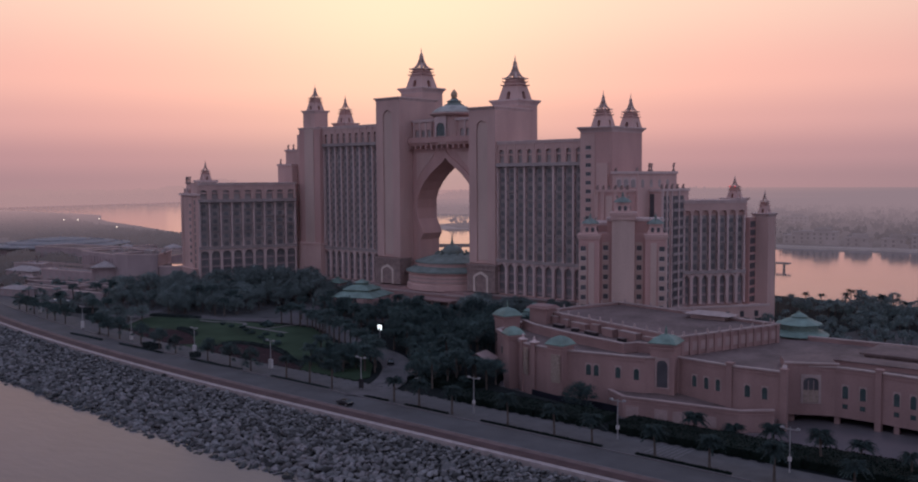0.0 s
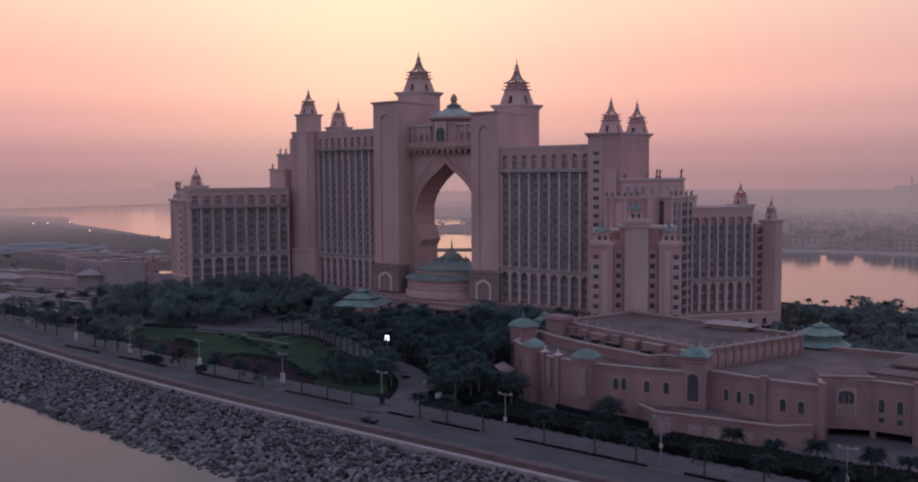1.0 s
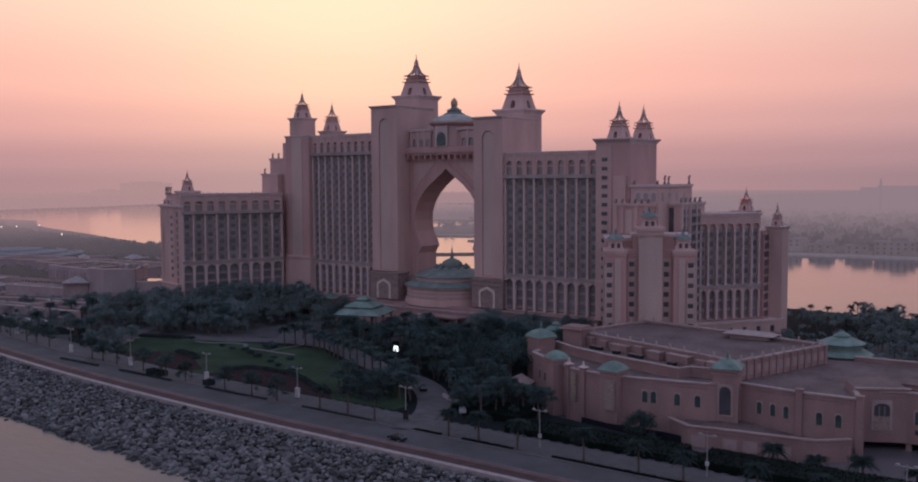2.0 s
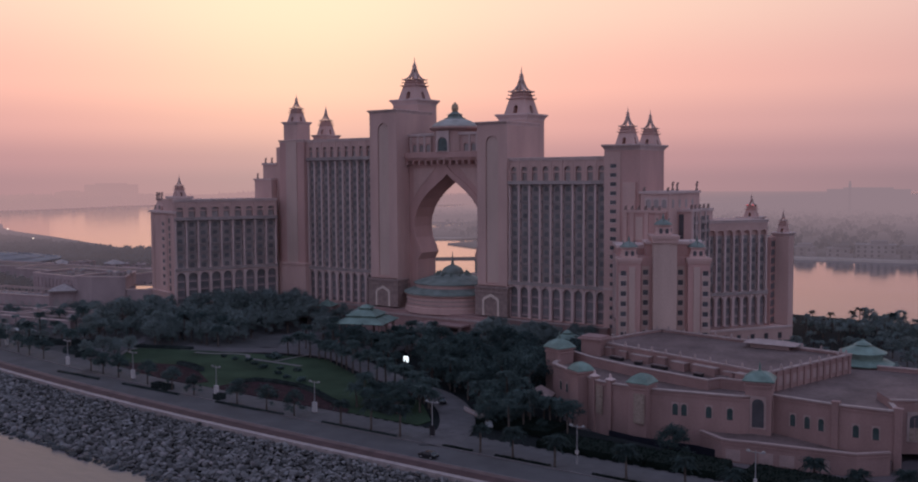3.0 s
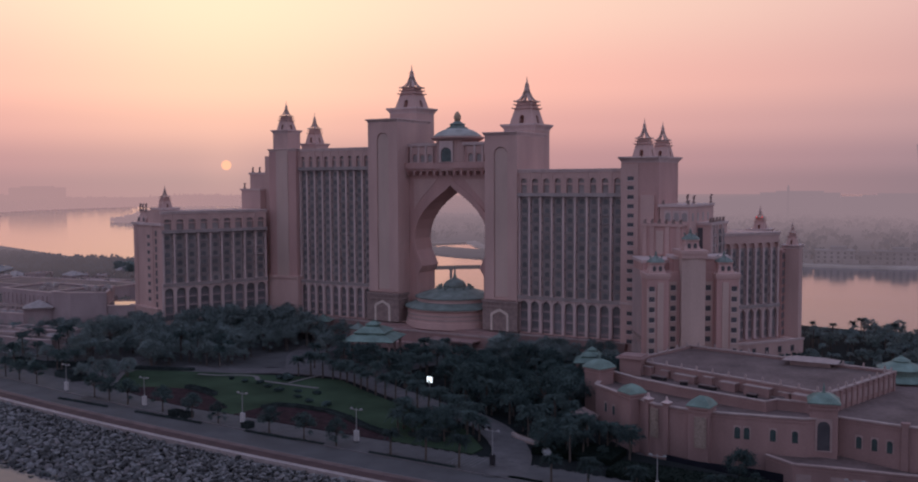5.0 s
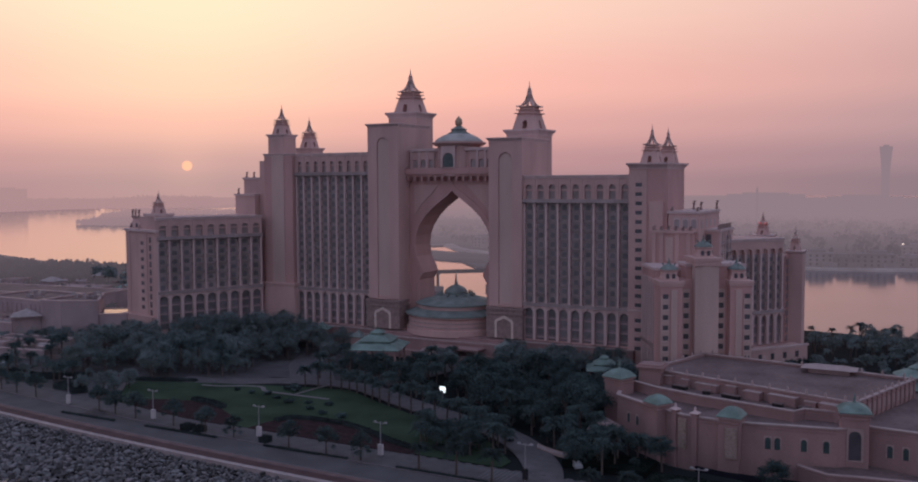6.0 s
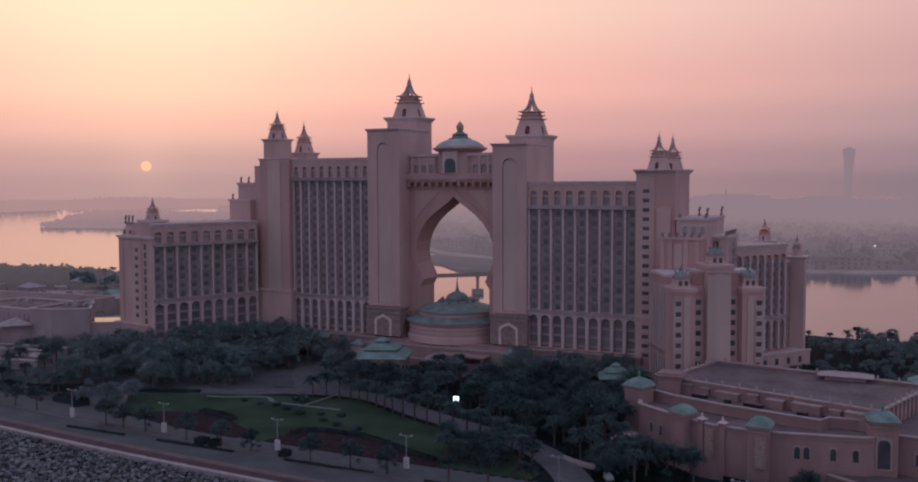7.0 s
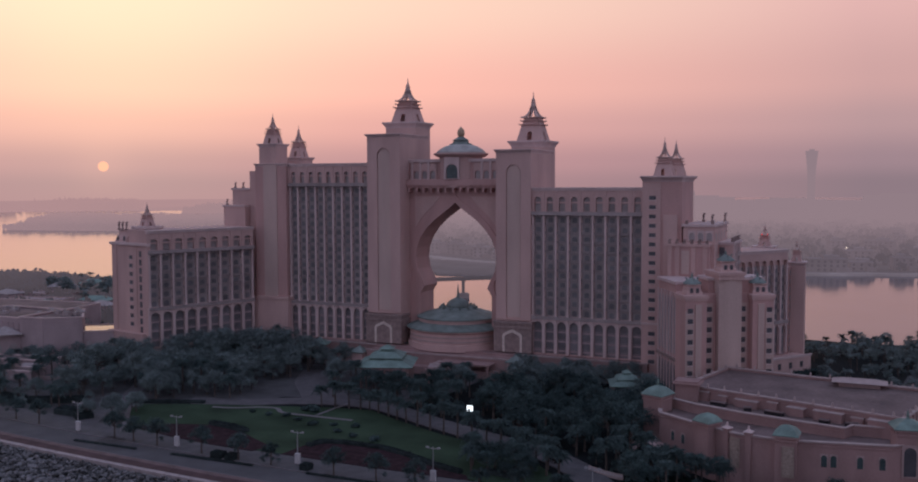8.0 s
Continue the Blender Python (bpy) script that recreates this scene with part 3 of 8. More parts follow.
def spire(parent, x, y, z, w, h, turn=0.0, stout=1.0):
    """A tapering belfry with an arched opening on each side, small eaves, and a concave roof or an open crown with a needle."""
    at = pose(x, y, z, 0, 0, turn)
    u = w / 2
    k = h / 18.3
    q, s2 = math.pi / 4, math.sqrt(2)
    z1, r1 = 5.8 * k, 0.70 * u
    slope = (u - r1) / z1
    gap = 0.20 * u

    def half(zz):
        return u - slope * zz

    levels = [(0.5 * k, gap), (2.7 * k, gap), (3.3 * k, gap * 0.7), (3.7 * k, gap * 0.12)]
    bm = bmesh.new()
    lathe(bm, [(u * 1.03 * s2, 0), (u * 1.03 * s2, 0.22 * k), (half(0.3 * k) * s2, 0.3 * k), (half(0.5 * k) * s2, 0.5 * k)], 4, turn=q)
    base = part("spire", bm, PINK, parent, at=at)
    for sx in (-1, 1):
        for sy in (-1, 1):
            bm = bmesh.new()
            rows = []
            for zz, g in levels:
                r = half(zz)
                rows.append([bm.verts.new((sx * px, sy * py, zz)) for px, py in ((g, g), (r, g), (r, r), (g, r))])
            bm.faces.new(rows[0])
            bm.faces.new(rows[-1])
            for va, vb in zip(rows, rows[1:]):
                for i in range(4):
                    bm.faces.new((va[i], va[(i + 1) % 4], vb[(i + 1) % 4], vb[i]))
            part("belfry_pier", bm, PINK, parent, at=at)
    bm = bmesh.new()
    lathe(bm, [(half(3.7 * k) * s2, 3.7 * k), (r1 * s2, z1), (0.80 * u * s2, z1 + 0.15 * k), (0.86 * u * s2, z1 + 0.5 * k), (0.64 * u * s2, z1 + 0.6 * k), (0.62 * u * s2, z1 + 1.4 * k), (0.72 * u * s2, z1 + 1.55 * k), (0.77 * u * s2, z1 + 1.85 * k), (0.57 * u * s2, z1 + 1.95 * k), (0.54 * u * s2, z1 + 2.7 * k)], 4, turn=q)
    part("eave", bm, PINK, parent, at=at)
    horn = bmesh.new()
    lathe(horn, [(0.07 * u, -0.3 * k), (0.02, 0.45 * k)], 4)
    horn = to_mesh("eave_horn", horn, SPIRE)
    for sx, sy in ((-1, -1), (1, -1), (1, 1), (-1, 1)):
        part("eave_horn", horn, None, parent, at=shift(at, sx * u * 0.83, sy * u * 0.83, z1 + 0.5 * k))
        part("eave_horn", horn, None, parent, at=shift(at, sx * u * 0.74, sy * u * 0.74, z1 + 1.85 * k))
        part("eave_horn", horn, None, parent, at=shift(at, sx * u * 0.73, sy * u * 0.73, z1 + 3.1 * k))
    z2 = z1 + 2.7 * k
    curve = [(0.70, z2 + 0.05 * k), (0.75, z2 + 0.4 * k), (0.50, z2 + 0.95 * k), (0.35, z2 + 1.9 * k), (0.24, z2 + 3.2 * k), (0.16, z2 + 4.7 * k), (0.12, z2 + 5.9 * k)]
    top = z2 + 5.9 * k
    needle = [(0.16, top + 0.2 * k), (0.08, top + 0.5 * k), (0.12, top + 0.95 * k), (0.05, top + 1.4 * k), (0.03, top + 2.4 * k), (0.008, h)]
    bm = bmesh.new()
    lathe(bm, [(r * u * s2, zz) for r, zz in [(0.56, z2 - 0.1 * k), (0.74, z2 + 0.15 * k), (0.74, z2 + 0.4 * k), (0.5, z2 + 0.5 * k)]], 4, turn=q)
    lathe(bm, [(r * u * s2, zz) for r, zz in [(0.10, z2 + 3.0 * k)] + curve[4:] + needle], 4, turn=q)
    part("spire_roof", bm, SPIRE, parent, "open crown of curved ribs under a needle finial", at=at)
    for sx in (-1, 1):
        for sy in (-1, 1):
            bm = bmesh.new()
            rows = []
            for (r, zz), t in zip(curve[1:6], (0.12, 0.10, 0.09, 0.085, 0.07)):
                a, b = r * u, max(0.0, r - t * 1.5 * stout) * u
                rows.append([bm.verts.new((sx * px, sy * py, zz)) for px, py in ((a, a), (b, a), (b, b), (a, b))])
            bm.faces.new(rows[0])
            bm.faces.new(rows[-1])
            for va, vb in zip(rows, rows[1:]):
                for i in range(4):
                    bm.faces.new((va[i], va[(i + 1) % 4], vb[(i + 1) % 4], vb[i]))
            part("crown_rib", bm, SPIRE, parent, at=at)
    for sx, sy in ((-1, 0), (1, 0), (0, -1), (0, 1)):
        bm = bmesh.new()
        rows = []
        for r, zz in curve[1:6]:
            a, b, w2 = r * u, (r - 0.08) * u, 0.045 * u
            rows.append([bm.verts.new((sx * d + sy * e, sy * d + sx * e, zz)) for d, e in ((a, -w2), (a, w2), (b, w2), (b, -w2))])
        bm.faces.new(rows[0])
        bm.faces.new(rows[-1])
        for va, vb in zip(rows, rows[1:]):
            for i in range(4):
                bm.faces.new((va[i], va[(i + 1) % 4], vb[(i + 1) % 4], vb[i]))
        part("crown_rib", bm, SPIRE, parent, at=at)
    return base


def tower(x0, x1, y0, y1, z0, z1, reach=1.5, rise=1.8, label="", paint=PINK):
    """A square tower block with a flaring cornice."""
    bm = bmesh.new()
    box(bm, x0, x1, y0, y1, z0, z1 - rise)
    t = part("tower", bm, paint, hotel, label)
    bm = bmesh.new()
    cornice(bm, rect(x0, x1, y0, y1), z1 - rise * 1.3, rise, reach)
    part("cornice", bm, PINK_LIGHT, t)
    return t


def small_windows(parent, m, x, zs, w=1.5, h=1.7, frame_mat=None):
    """A column of small square windows with raised surrounds on a wall."""
    bm = boxes((-w / 2, w / 2, -0.06, 0.05, 0, h))
    pane = to_mesh("window", bm, GLASS_DARK)
    surround = to_mesh("window_sill", boxes((-w / 2 - 0.2, w / 2 + 0.2, -0.16, 0.0, -0.28, 0.0)), PINK_LIGHT)
    for z in zs:
        part("window", pane, None, parent, at=shift(m, x, 0, z))
        part("window_sill", surround, None, parent, at=shift(m, x, 0, z))


YF = 303.0
FRONT = Matrix.Translation((0, YF, 0))
# main wings
wing("wing", (-343.0, YF + 1.0), (-305.0, YF + 1.0), 29, 8.0, 21.8, 70.2, 79.4, 9, "tall pink wing with balconies between pale ribs")
wing("wing", (-236.4, YF + 1.0), (-194.6, YF + 1.0), 29, 8.0, 21.0, 59.4, 69.4, 9, "pink wing with balconies between pale ribs")


def pylon(x0, x1, z1, label):
    """An arch pylon: a shaft with a tall arched niche and a carved base with a portal."""
    y0, y1 = YF, YF + 24
    bm = bmesh.new()
    w = x1 - x0
    box(bm, x0, x1, y0 + 0.7, y1, 8, z1 - 1.2)
    arch_panel(bm, w, z1 - 1.2 - 20, 0.7, 2.9, 0.5, z1 - 20 - 9.0, z1 - 20 - 5.5, x=(x0 + x1) / 2, z=20)
    for v in bm.verts:
        if v.co.y < 1.0:
            v.co.y += y0
    t = part("tower", bm, PINK, hotel, label)
    part("edge_strip", boxes((x0, x0 + 0.35, y0 + 0.004, y0 + 0.7, 8, z1 - 1.2)), PINK, t)
    part("edge_strip", boxes((x1 - 0.35, x1, y0 + 0.004, y0 + 0.7, 8, z1 - 1.2)), PINK, t)
    bm = bmesh.new()
    arch_pane(bm, 2.7, 21.0, z1 - 9.3, z1 - 5.9, y=y0 + 0.45, x=(x0 + x1) / 2)
    part("niche_panel", bm, NICHE, t, "paler arched niche panel")
    bm = bmesh.new()
    cornice(bm, rect(x0, x1, y0, y1), z1 - 1.4, 1.1, 0.9)
    part("cornice", bm, PINK_LIGHT, t)
    bm = bmesh.new()
    box(bm, x0 - 0.6, x1 + 0.6, y0 - 0.9, y0 + 6, 8, 18.6)
    box(bm, x0 - 1.0, x1 + 1.0, y0 - 1.3, y0 + 6.4, 18.6, 19.5)
    box(bm, x0 - 1.0, x1 + 1.0, y0 - 1.3, y0 + 6.4, 16.9, 17.3)
    base = part("tower_base", bm, STONE_BASE, t, "carved sandstone base")
    bm = bmesh.new()
    cx = (x0 + x1) / 2
    pts = [(-3.9, 8), (-3.9, 14.2), (-3.4, 15.0), (0, 16.6), (3.4, 15.0), (3.9, 14.2), (3.9, 8)]
    inn = [(-3.0, 8), (-3.0, 13.75), (-2.6, 14.3), (0, 15.5), (2.6, 14.3), (3.0, 13.75), (3.0, 8)]
    va = [bm.verts.new((cx + p[0], y0 - 1.25, p[1])) for p in pts]
    vb = [bm.verts.new((cx + p[0], y0 - 1.25, p[1])) for p in inn]
    vc = [bm.verts.new((cx + p[0], y0 - 0.9, p[1])) for p in pts]
    vd = [bm.verts.new((cx + p[0], y0 - 0.9, p[1])) for p in inn]
    for i in range(len(pts) - 1):
        bm.faces.new((va[i], va[i + 1], vb[i + 1], vb[i]))
        bm.faces.new((va[i], vc[i], vc[i + 1], va[i + 1]))
        bm.faces.new((vb[i], vb[i + 1], vd[i + 1], vd[i]))
    part("portal_surround", bm, PORTAL, base, "cream pointed portal surround")
    return t


towL = pylon(-305.2, -290.6, 90.6, "tall pink arch pylon with an arched niche")
towR = pylon(-250.2, -236.4, 83.6, "pink arch pylon with an arched niche")
upL = tower(-305.4, -291.8, 319.2, 332.8, 70, 96.2, 1.25, 1.9, "square upper tower with a flaring cornice")
spire(upL, -298.6, 326, 96.0, 10.5, 18.8, stout=1.25)
upR = tower(-249.9, -236.5, 318.3, 331.7, 60, 87.4, 1.25, 1.9, "square upper tower with a flaring cornice")
spire(upR, -243.2, 325, 87.2, 10.4, 19.4, stout=1.25)
for tw, x, zz in ((upL, -298.6, 88.0), (upR, -243.3, 80.5)):
    small_windows(tw, Matrix.Translation((0, 319.2 if tw == upL else 318.3, 0)), x + 3.4, [zz], 1.3, 2.2)

# the arch between the pylons
CX, AY0, AY1 = -270.6, 311.5, 323.5
half_profile = [(15.4, 8.0), (15.4, 27.5), (13.6, 30.4), (14.6, 33.0), (16.7, 37.0), (17.4, 41.4), (16.9, 45.5), (15.3, 49.5), (12.6, 53.3), (9.2, 56.6), (5.4, 59.4), (2.2, 61.6), (0.0, 63.6)]


def arch_ring(bm, inner, outer, y0, y1):
    """A ring of wall between two outlines that match point by point."""
    a = [bm.verts.new((x, y0, z)) for x, z in inner]
    b = [bm.verts.new((x, y0, z)) for x, z in outer]
    c = [bm.verts.new((x, y1, z)) for x, z in inner]
    d = [bm.verts.new((x, y1, z)) for x, z in outer]
    for i in range(len(a) - 1):
        bm.faces.new((a[i], b[i], b[i + 1], a[i + 1]))
        bm.faces.new((c[i + 1], d[i + 1], d[i], c[i]))
        bm.faces.new((a[i], a[i + 1], c[i + 1], c[i]))
        bm.faces.new((b[i + 1], b[i], d[i], d[i + 1]))


inner = [(CX + w, z) for w, z in half_profile] + [(CX - w, z) for w, z in reversed(half_profile[:-1])]
TOPZ, XL, XR = 80.4, -290.6, -250.2
outer = []
for x, z in inner:
    if z < 42:
        outer.append((XR if x > CX else XL, z))
    else:
        k = (x - CX) / 17.4
        outer.append((CX + k * 20.2 if abs(k) < 0.999 else (XR if k > 0 else XL), TOPZ))
bm = bmesh.new()
arch_ring(bm, inner, outer, AY0, AY1)
box(bm, XL, CX - 17.35, AY0 + 0.01, AY1 - 0.01, 41.4, TOPZ)
box(bm, CX + 17.35, XR, AY0 + 0.01, AY1 - 0.01, 41.4, TOPZ)
arch = part("arch", bm, ROSE, hotel, "pink wall pierced by a tall horseshoe arch")
band = []
for i, (x, z) in enumerate(inner):
    dx = x - CX
    if z < 29:
        band.append((x + math.copysign(1.8, dx), z))
    elif abs(dx) < 0.01:
        band.append((x, z + 3.2))
    else:
        v = Vector((dx, z - 41.4)).normalized()
        band.append((x + v.x * 2.1 if z >= 33 else x + math.copysign(2.6, dx), z + max(0, v.y) * 2.6))
bm = bmesh.new()
arch_ring(bm, inner, band, AY0 - 0.5, AY0)
part("arch_trim", bm, ROSE, arch, "paler raised band round the arch")
for s in (-1, 1):
    bm = bmesh.new()
    tri = [(CX + s * 17.6, 66.0), (CX + s * 6.4, 66.0), (CX + s * 9.6, 62.4), (CX + s * 14.0, 58.4), (CX + s * 17.6, 53.6)]
    fa = [bm.verts.new((x, AY0 - 0.22, z)) for x, z in tri]
    fb = [bm.verts.new((x, AY0, z)) for x, z in tri]
    bm.faces.new(fa)
    for i in range(5):
        bm.faces.new((fa[i], fb[i], fb[(i + 1) % 5], fa[(i + 1) % 5]))
    part("spandrel_panel", bm, PINK, arch, "paler panel beside the arch head")
# the gallery bridging the arch
bm = boxes((XL, XR, AY0 - 3.2, AY0, 70.2, 71.0), (XL, XR, AY0 - 3.2, AY0 - 2.9, 71.0, 72.6), (XL, XR, AY0 - 2.4, AY0, 69.2, 70.2))
for i in range(13):
    x = XL + 1.0 + i * 3.18
    box(bm, x - 0.35, x + 0.35, AY0 - 2.8, AY0, 67.6, 69.2)
part("gallery_balcony", bm, ROSE, arch, "bracketed balcony across the arch")
bm = bmesh.new()
arch_pane(bm, 1.0, 0, 2.0, 3.0, y=-0.1)
gal = to_mesh("gallery_window", bm, GLASS)
bm = bmesh.new()
arch_panel(bm, 3.4, 6.4, 0.5, 1.1, 0.3, 2.4, 3.6)
galf = to_mesh("gallery_arch", bm, PINK)
for x in (-16.8, -13.2, -9.6, 9.6, 13.2, 16.8):
    part("gallery_window", gal, None, arch, at=Matrix.Translation((CX + x, AY0, 72.9)))
    part("gallery_arch", galf, None, arch, at=Matrix.Translation((CX + x, AY0 - 0.5, 72.6)))
for x in (-18.6, -15.0, -11.4, 11.4, 15.0, 18.6):
    part("gallery_pilaster", boxes((CX + x - 0.4, CX + x + 0.4, AY0 - 0.75, AY0, 71.0, 79.4)), PINK_LIGHT, arch)
part("parapet", boxes((XL, XR, AY0 - 0.8, AY0 + 0.2, 79.4, 80.6)), PINK_LIGHT, arch)
# the domed room over the gallery
bm = bmesh.new()
lathe(bm, [(8.6, 69.5), (8.6, 81.6), (9.4, 82.2), (9.4, 82.6)], 24, cx=CX, cy=317)
rot = part("dome_drum", bm, PINK, arch, "round pink drum room over the arch")
bm = bmesh.new()
lathe(bm, [(9.4, 81.4), (10.9, 82.4), (10.9, 82.9), (9.9, 83.0)], 24, cx=CX, cy=317)
part("dome_eave", bm, PINK, rot)
bm = bmesh.new()
lathe(bm, [(9.9, 82.9), (9.6, 83.5), (8.4, 84.5), (6.6, 85.5), (4.8, 86.2), (3.2, 86.6)], 24, cx=CX, cy=317)
droof = part("dome_roof", bm, DOME_GREY, rot, "greyed copper low dome", smooth=True)
bm = bmesh.new()
lathe(bm, [(4.4, 86.2), (4.5, 86.6), (3.3, 87.0), (2.9, 87.9), (3.4, 88.1), (2.1, 88.7), (1.2, 89.4)], 12, cx=CX, cy=317)
part("dome_cap", bm, COPPER_GREY, droof, "green copper cap")
bm = bmesh.new()
lathe(bm, [(0.9, 89.3), (1.35, 90.0), (1.5, 90.9), (1.3, 91.9), (0.7, 92.8), (0.1, 93.4)], 12, cx=CX, cy=317)
part("finial", bm, GILT, droof, "dull gilt bulb finial", smooth=True)
bm = bmesh.new()
arch_pane(bm, 2.3, 73.0, 76.0, 78.4, y=317 - 8.72, x=CX)
part("dome_window", bm, GLASS_GREEN, rot)
bm = bmesh.new()
arch_panel(bm, 6.4, 8.6, 0.6, 2.5, 0.2, 3.2, 6.0, x=CX, z=72.6)
for v in bm.verts:
    v.co.y += 317 - 9.1
part("dome_window_surround", bm, PINK_LIGHT, rot)

# the domed lobby at the foot of the arch
LX, LY = -271.9, 316.5
bm = bmesh.new()
lathe(bm, [(20.0, 7.0), (20.0, 9.4), (19.2, 9.6), (19.2, 13.6), (20.2, 14.2), (20.2, 14.8), (15.6, 15.6), (15.6, 18.3), (16.0, 18.6)], 48, cx=LX, cy=LY)
lobby = part("lobby", bm, PINK, hotel, "round pink entrance rotunda under the arch")
bm = bmesh.new()
lathe(bm, [(20.4, 14.5), (20.4, 15.0), (15.5, 16.9)], 48, cx=LX, cy=LY)
part("skirt_roof", bm, COPPER_GREY, lobby, "verdigris skirt roof of the rotunda")
bm = bmesh.new()
lathe(bm, [(16.3, 18.3), (16.3, 18.7), (13.4, 19.7), (9.6, 20.8), (6.4, 21.7), (4.6, 22.0)], 48, cx=LX, cy=LY)
dome = part("lobby_roof", bm, COPPER_GREY, lobby, "tiered verdigris dome roof with a needle")
bm = bmesh.new()
lathe(bm, [(4.4, 21.6), (4.8, 22.3), (4.5, 23.3), (3.5, 24.4), (2.0, 25.2), (0.8, 25.7), (0.45, 27.2), (0.06, 31.2)], 24, cx=LX, cy=LY)
part("dome_cap", bm, COPPER_GREY, dome, "small domed cap under the needle", smooth=True)
fin = to_mesh("roof_crest", boxes((-0.2, 0.2, -1.6, 0.2, -0.4, 0.5), (-0.2, 0.2, -0.6, 0.2, 0.5, 1.3)), COPPER_GREY)
for i in range(12):
    a = 2 * math.pi * i / 12
    part("roof_crest", fin, None, dome, at=pose(LX + 6.2 * math.cos(a), LY + 6.2 * math.sin(a), 21.8) @ Matrix.Rotation(a + math.pi / 2, 4, "Z"))
for z in (12.0, 10.4):
    bm = bmesh.new()
    lathe(bm, [(19.5, z), (19.5, z + 0.45)], 48, cx=LX, cy=LY)
    part("string_course", bm, CREAM, lobby)

# podium terrace under the front
bm = boxes((-345, -192, 299.5, 306, -0.2, 7.4), (-300, -240, 292, 299.5, -0.2, 6.6))
podium = part("podium", bm, PINK_LOW, hotel, "low pink terrace podium")
part("podium_coping", boxes((-345.3, -300, 299.2, 299.7, 7.4, 8.0), (-240, -191.7, 299.2, 299.7, 7.4, 8.0), (-300.3, -239.7, 291.7, 292.2, 6.6, 7.2)), CREAM, podium)

# left end tower with its two spires
lt = tower(-358.6, -343.4, YF - 0.6, YF + 15.5, 0, 79.6, 0.5, 0.9, "tall pink end tower with a plain shaft", ROSE)
lt_top = tower(-358.2, -349.8, 304.8, 313.2, 78, 88.0, 0.8, 1.2, "square upper stage of the end tower")
part("tower_base", boxes((-359.6, -342.4, YF - 1.6, YF + 2, 0, 23.2), (-360.0, -342.0, YF - 2.0, YF + 2, 23.2, 24.2)), PINK, lt)
part("shaft_panel", boxes((-354.4, -347.8, YF - 0.95, YF - 0.6, 24.2, 79.0)), NICHE, lt, "paler raised strip up the shaft")
spire(lt_top, -354.0, 309.0, 87.9, 6.2, 13.0)
lt2 = tower(-361.0, -346.0, YF + 15.5, YF + 33, 0, 77.0, 0.5, 0.9, "pink rear end tower")
lt2_top = tower(-358.7, -350.1, 324.6, 333.2, 76, 82.8, 0.8, 1.2, "square upper stage of the rear end tower")
spire(lt2_top, -354.4, 328.9, 82.7, 6.3, 14.3)
part("tower_shoulder", boxes((-363.4, -358.6, YF + 2, YF + 30, 0, 76.6)), PINK, lt2)
# stepped block beside it
lb = part("stepped_block", boxes((-374.4, -363.4, 301.5, 334, 0, 62.2)), PINK, hotel, "stepped pink block beside the end tower")
part("upper_step", boxes((-372.4, -363.4, 305, 332, 62.2, 69.4)), PINK, lb)
part("cornice", boxes((-372.9, -363.3, 304.6, 332.4, 68.6, 69.5)), PINK_LIGHT, lb)
part("cornice", boxes((-374.9, -363.3, 301.1, 334.4, 61.5, 62.3)), PINK_LIGHT, lb)


def statue(parent, x, y, z, h=2.6):
    """A roof ornament: a plinth and a curling fish-like finial."""
    bm = bmesh.new()
    lathe(bm, [(0.55, 0), (0.55, 0.7), (0.3, 0.8), (0.32, h * 0.5), (0.5, h * 0.65), (0.28, h * 0.8)], 8)
    lathe(bm, [(0.2, h * 0.78), (0.62, h * 0.92), (0.1, h)], 6, cx=0.25)
    part("roof_statue", bm, STONE_BASE, parent, at=pose(x, y, z))


for x, y, z in ((-371.6, 306, 69.4), (-367.5, 306, 69.4), (-373.4, 302.5, 62.2)):
    statue(lb, x, y, z)

# left forward wing and its end pavilion
LA, LB, LC = (-374.6, 255.4), (-357.6, 299.0), (-398.8, 261.6)
wing("wing", LA, LB, 20, 8.0, 22.6, 44.4, 53.4, 9, "lower pink wing with balconies")
m, length = facade(LC, LA)
bm = boxes((0, length - 2.4, 0, 17, 0, 48.2), (length - 2.4, length - 0.1, 0, 0.9, 0, 48.2), (8.8, 16.6, 4.0, 12.2, 48.2, 54.4))
pav = part("end_pavilion", bm, PINK, hotel, "pink end pavilion with a column of windows", at=m)
part("cornice", boxes((-0.7, length - 2.3, -0.7, 17.5, 47.4, 48.4), (length - 2.3, length + 0.3, -0.7, 0.9, 47.4, 48.4), (8.3, 17.1, 3.5, 12.7, 53.6, 54.6)), PINK_LIGHT, pav, at=m)
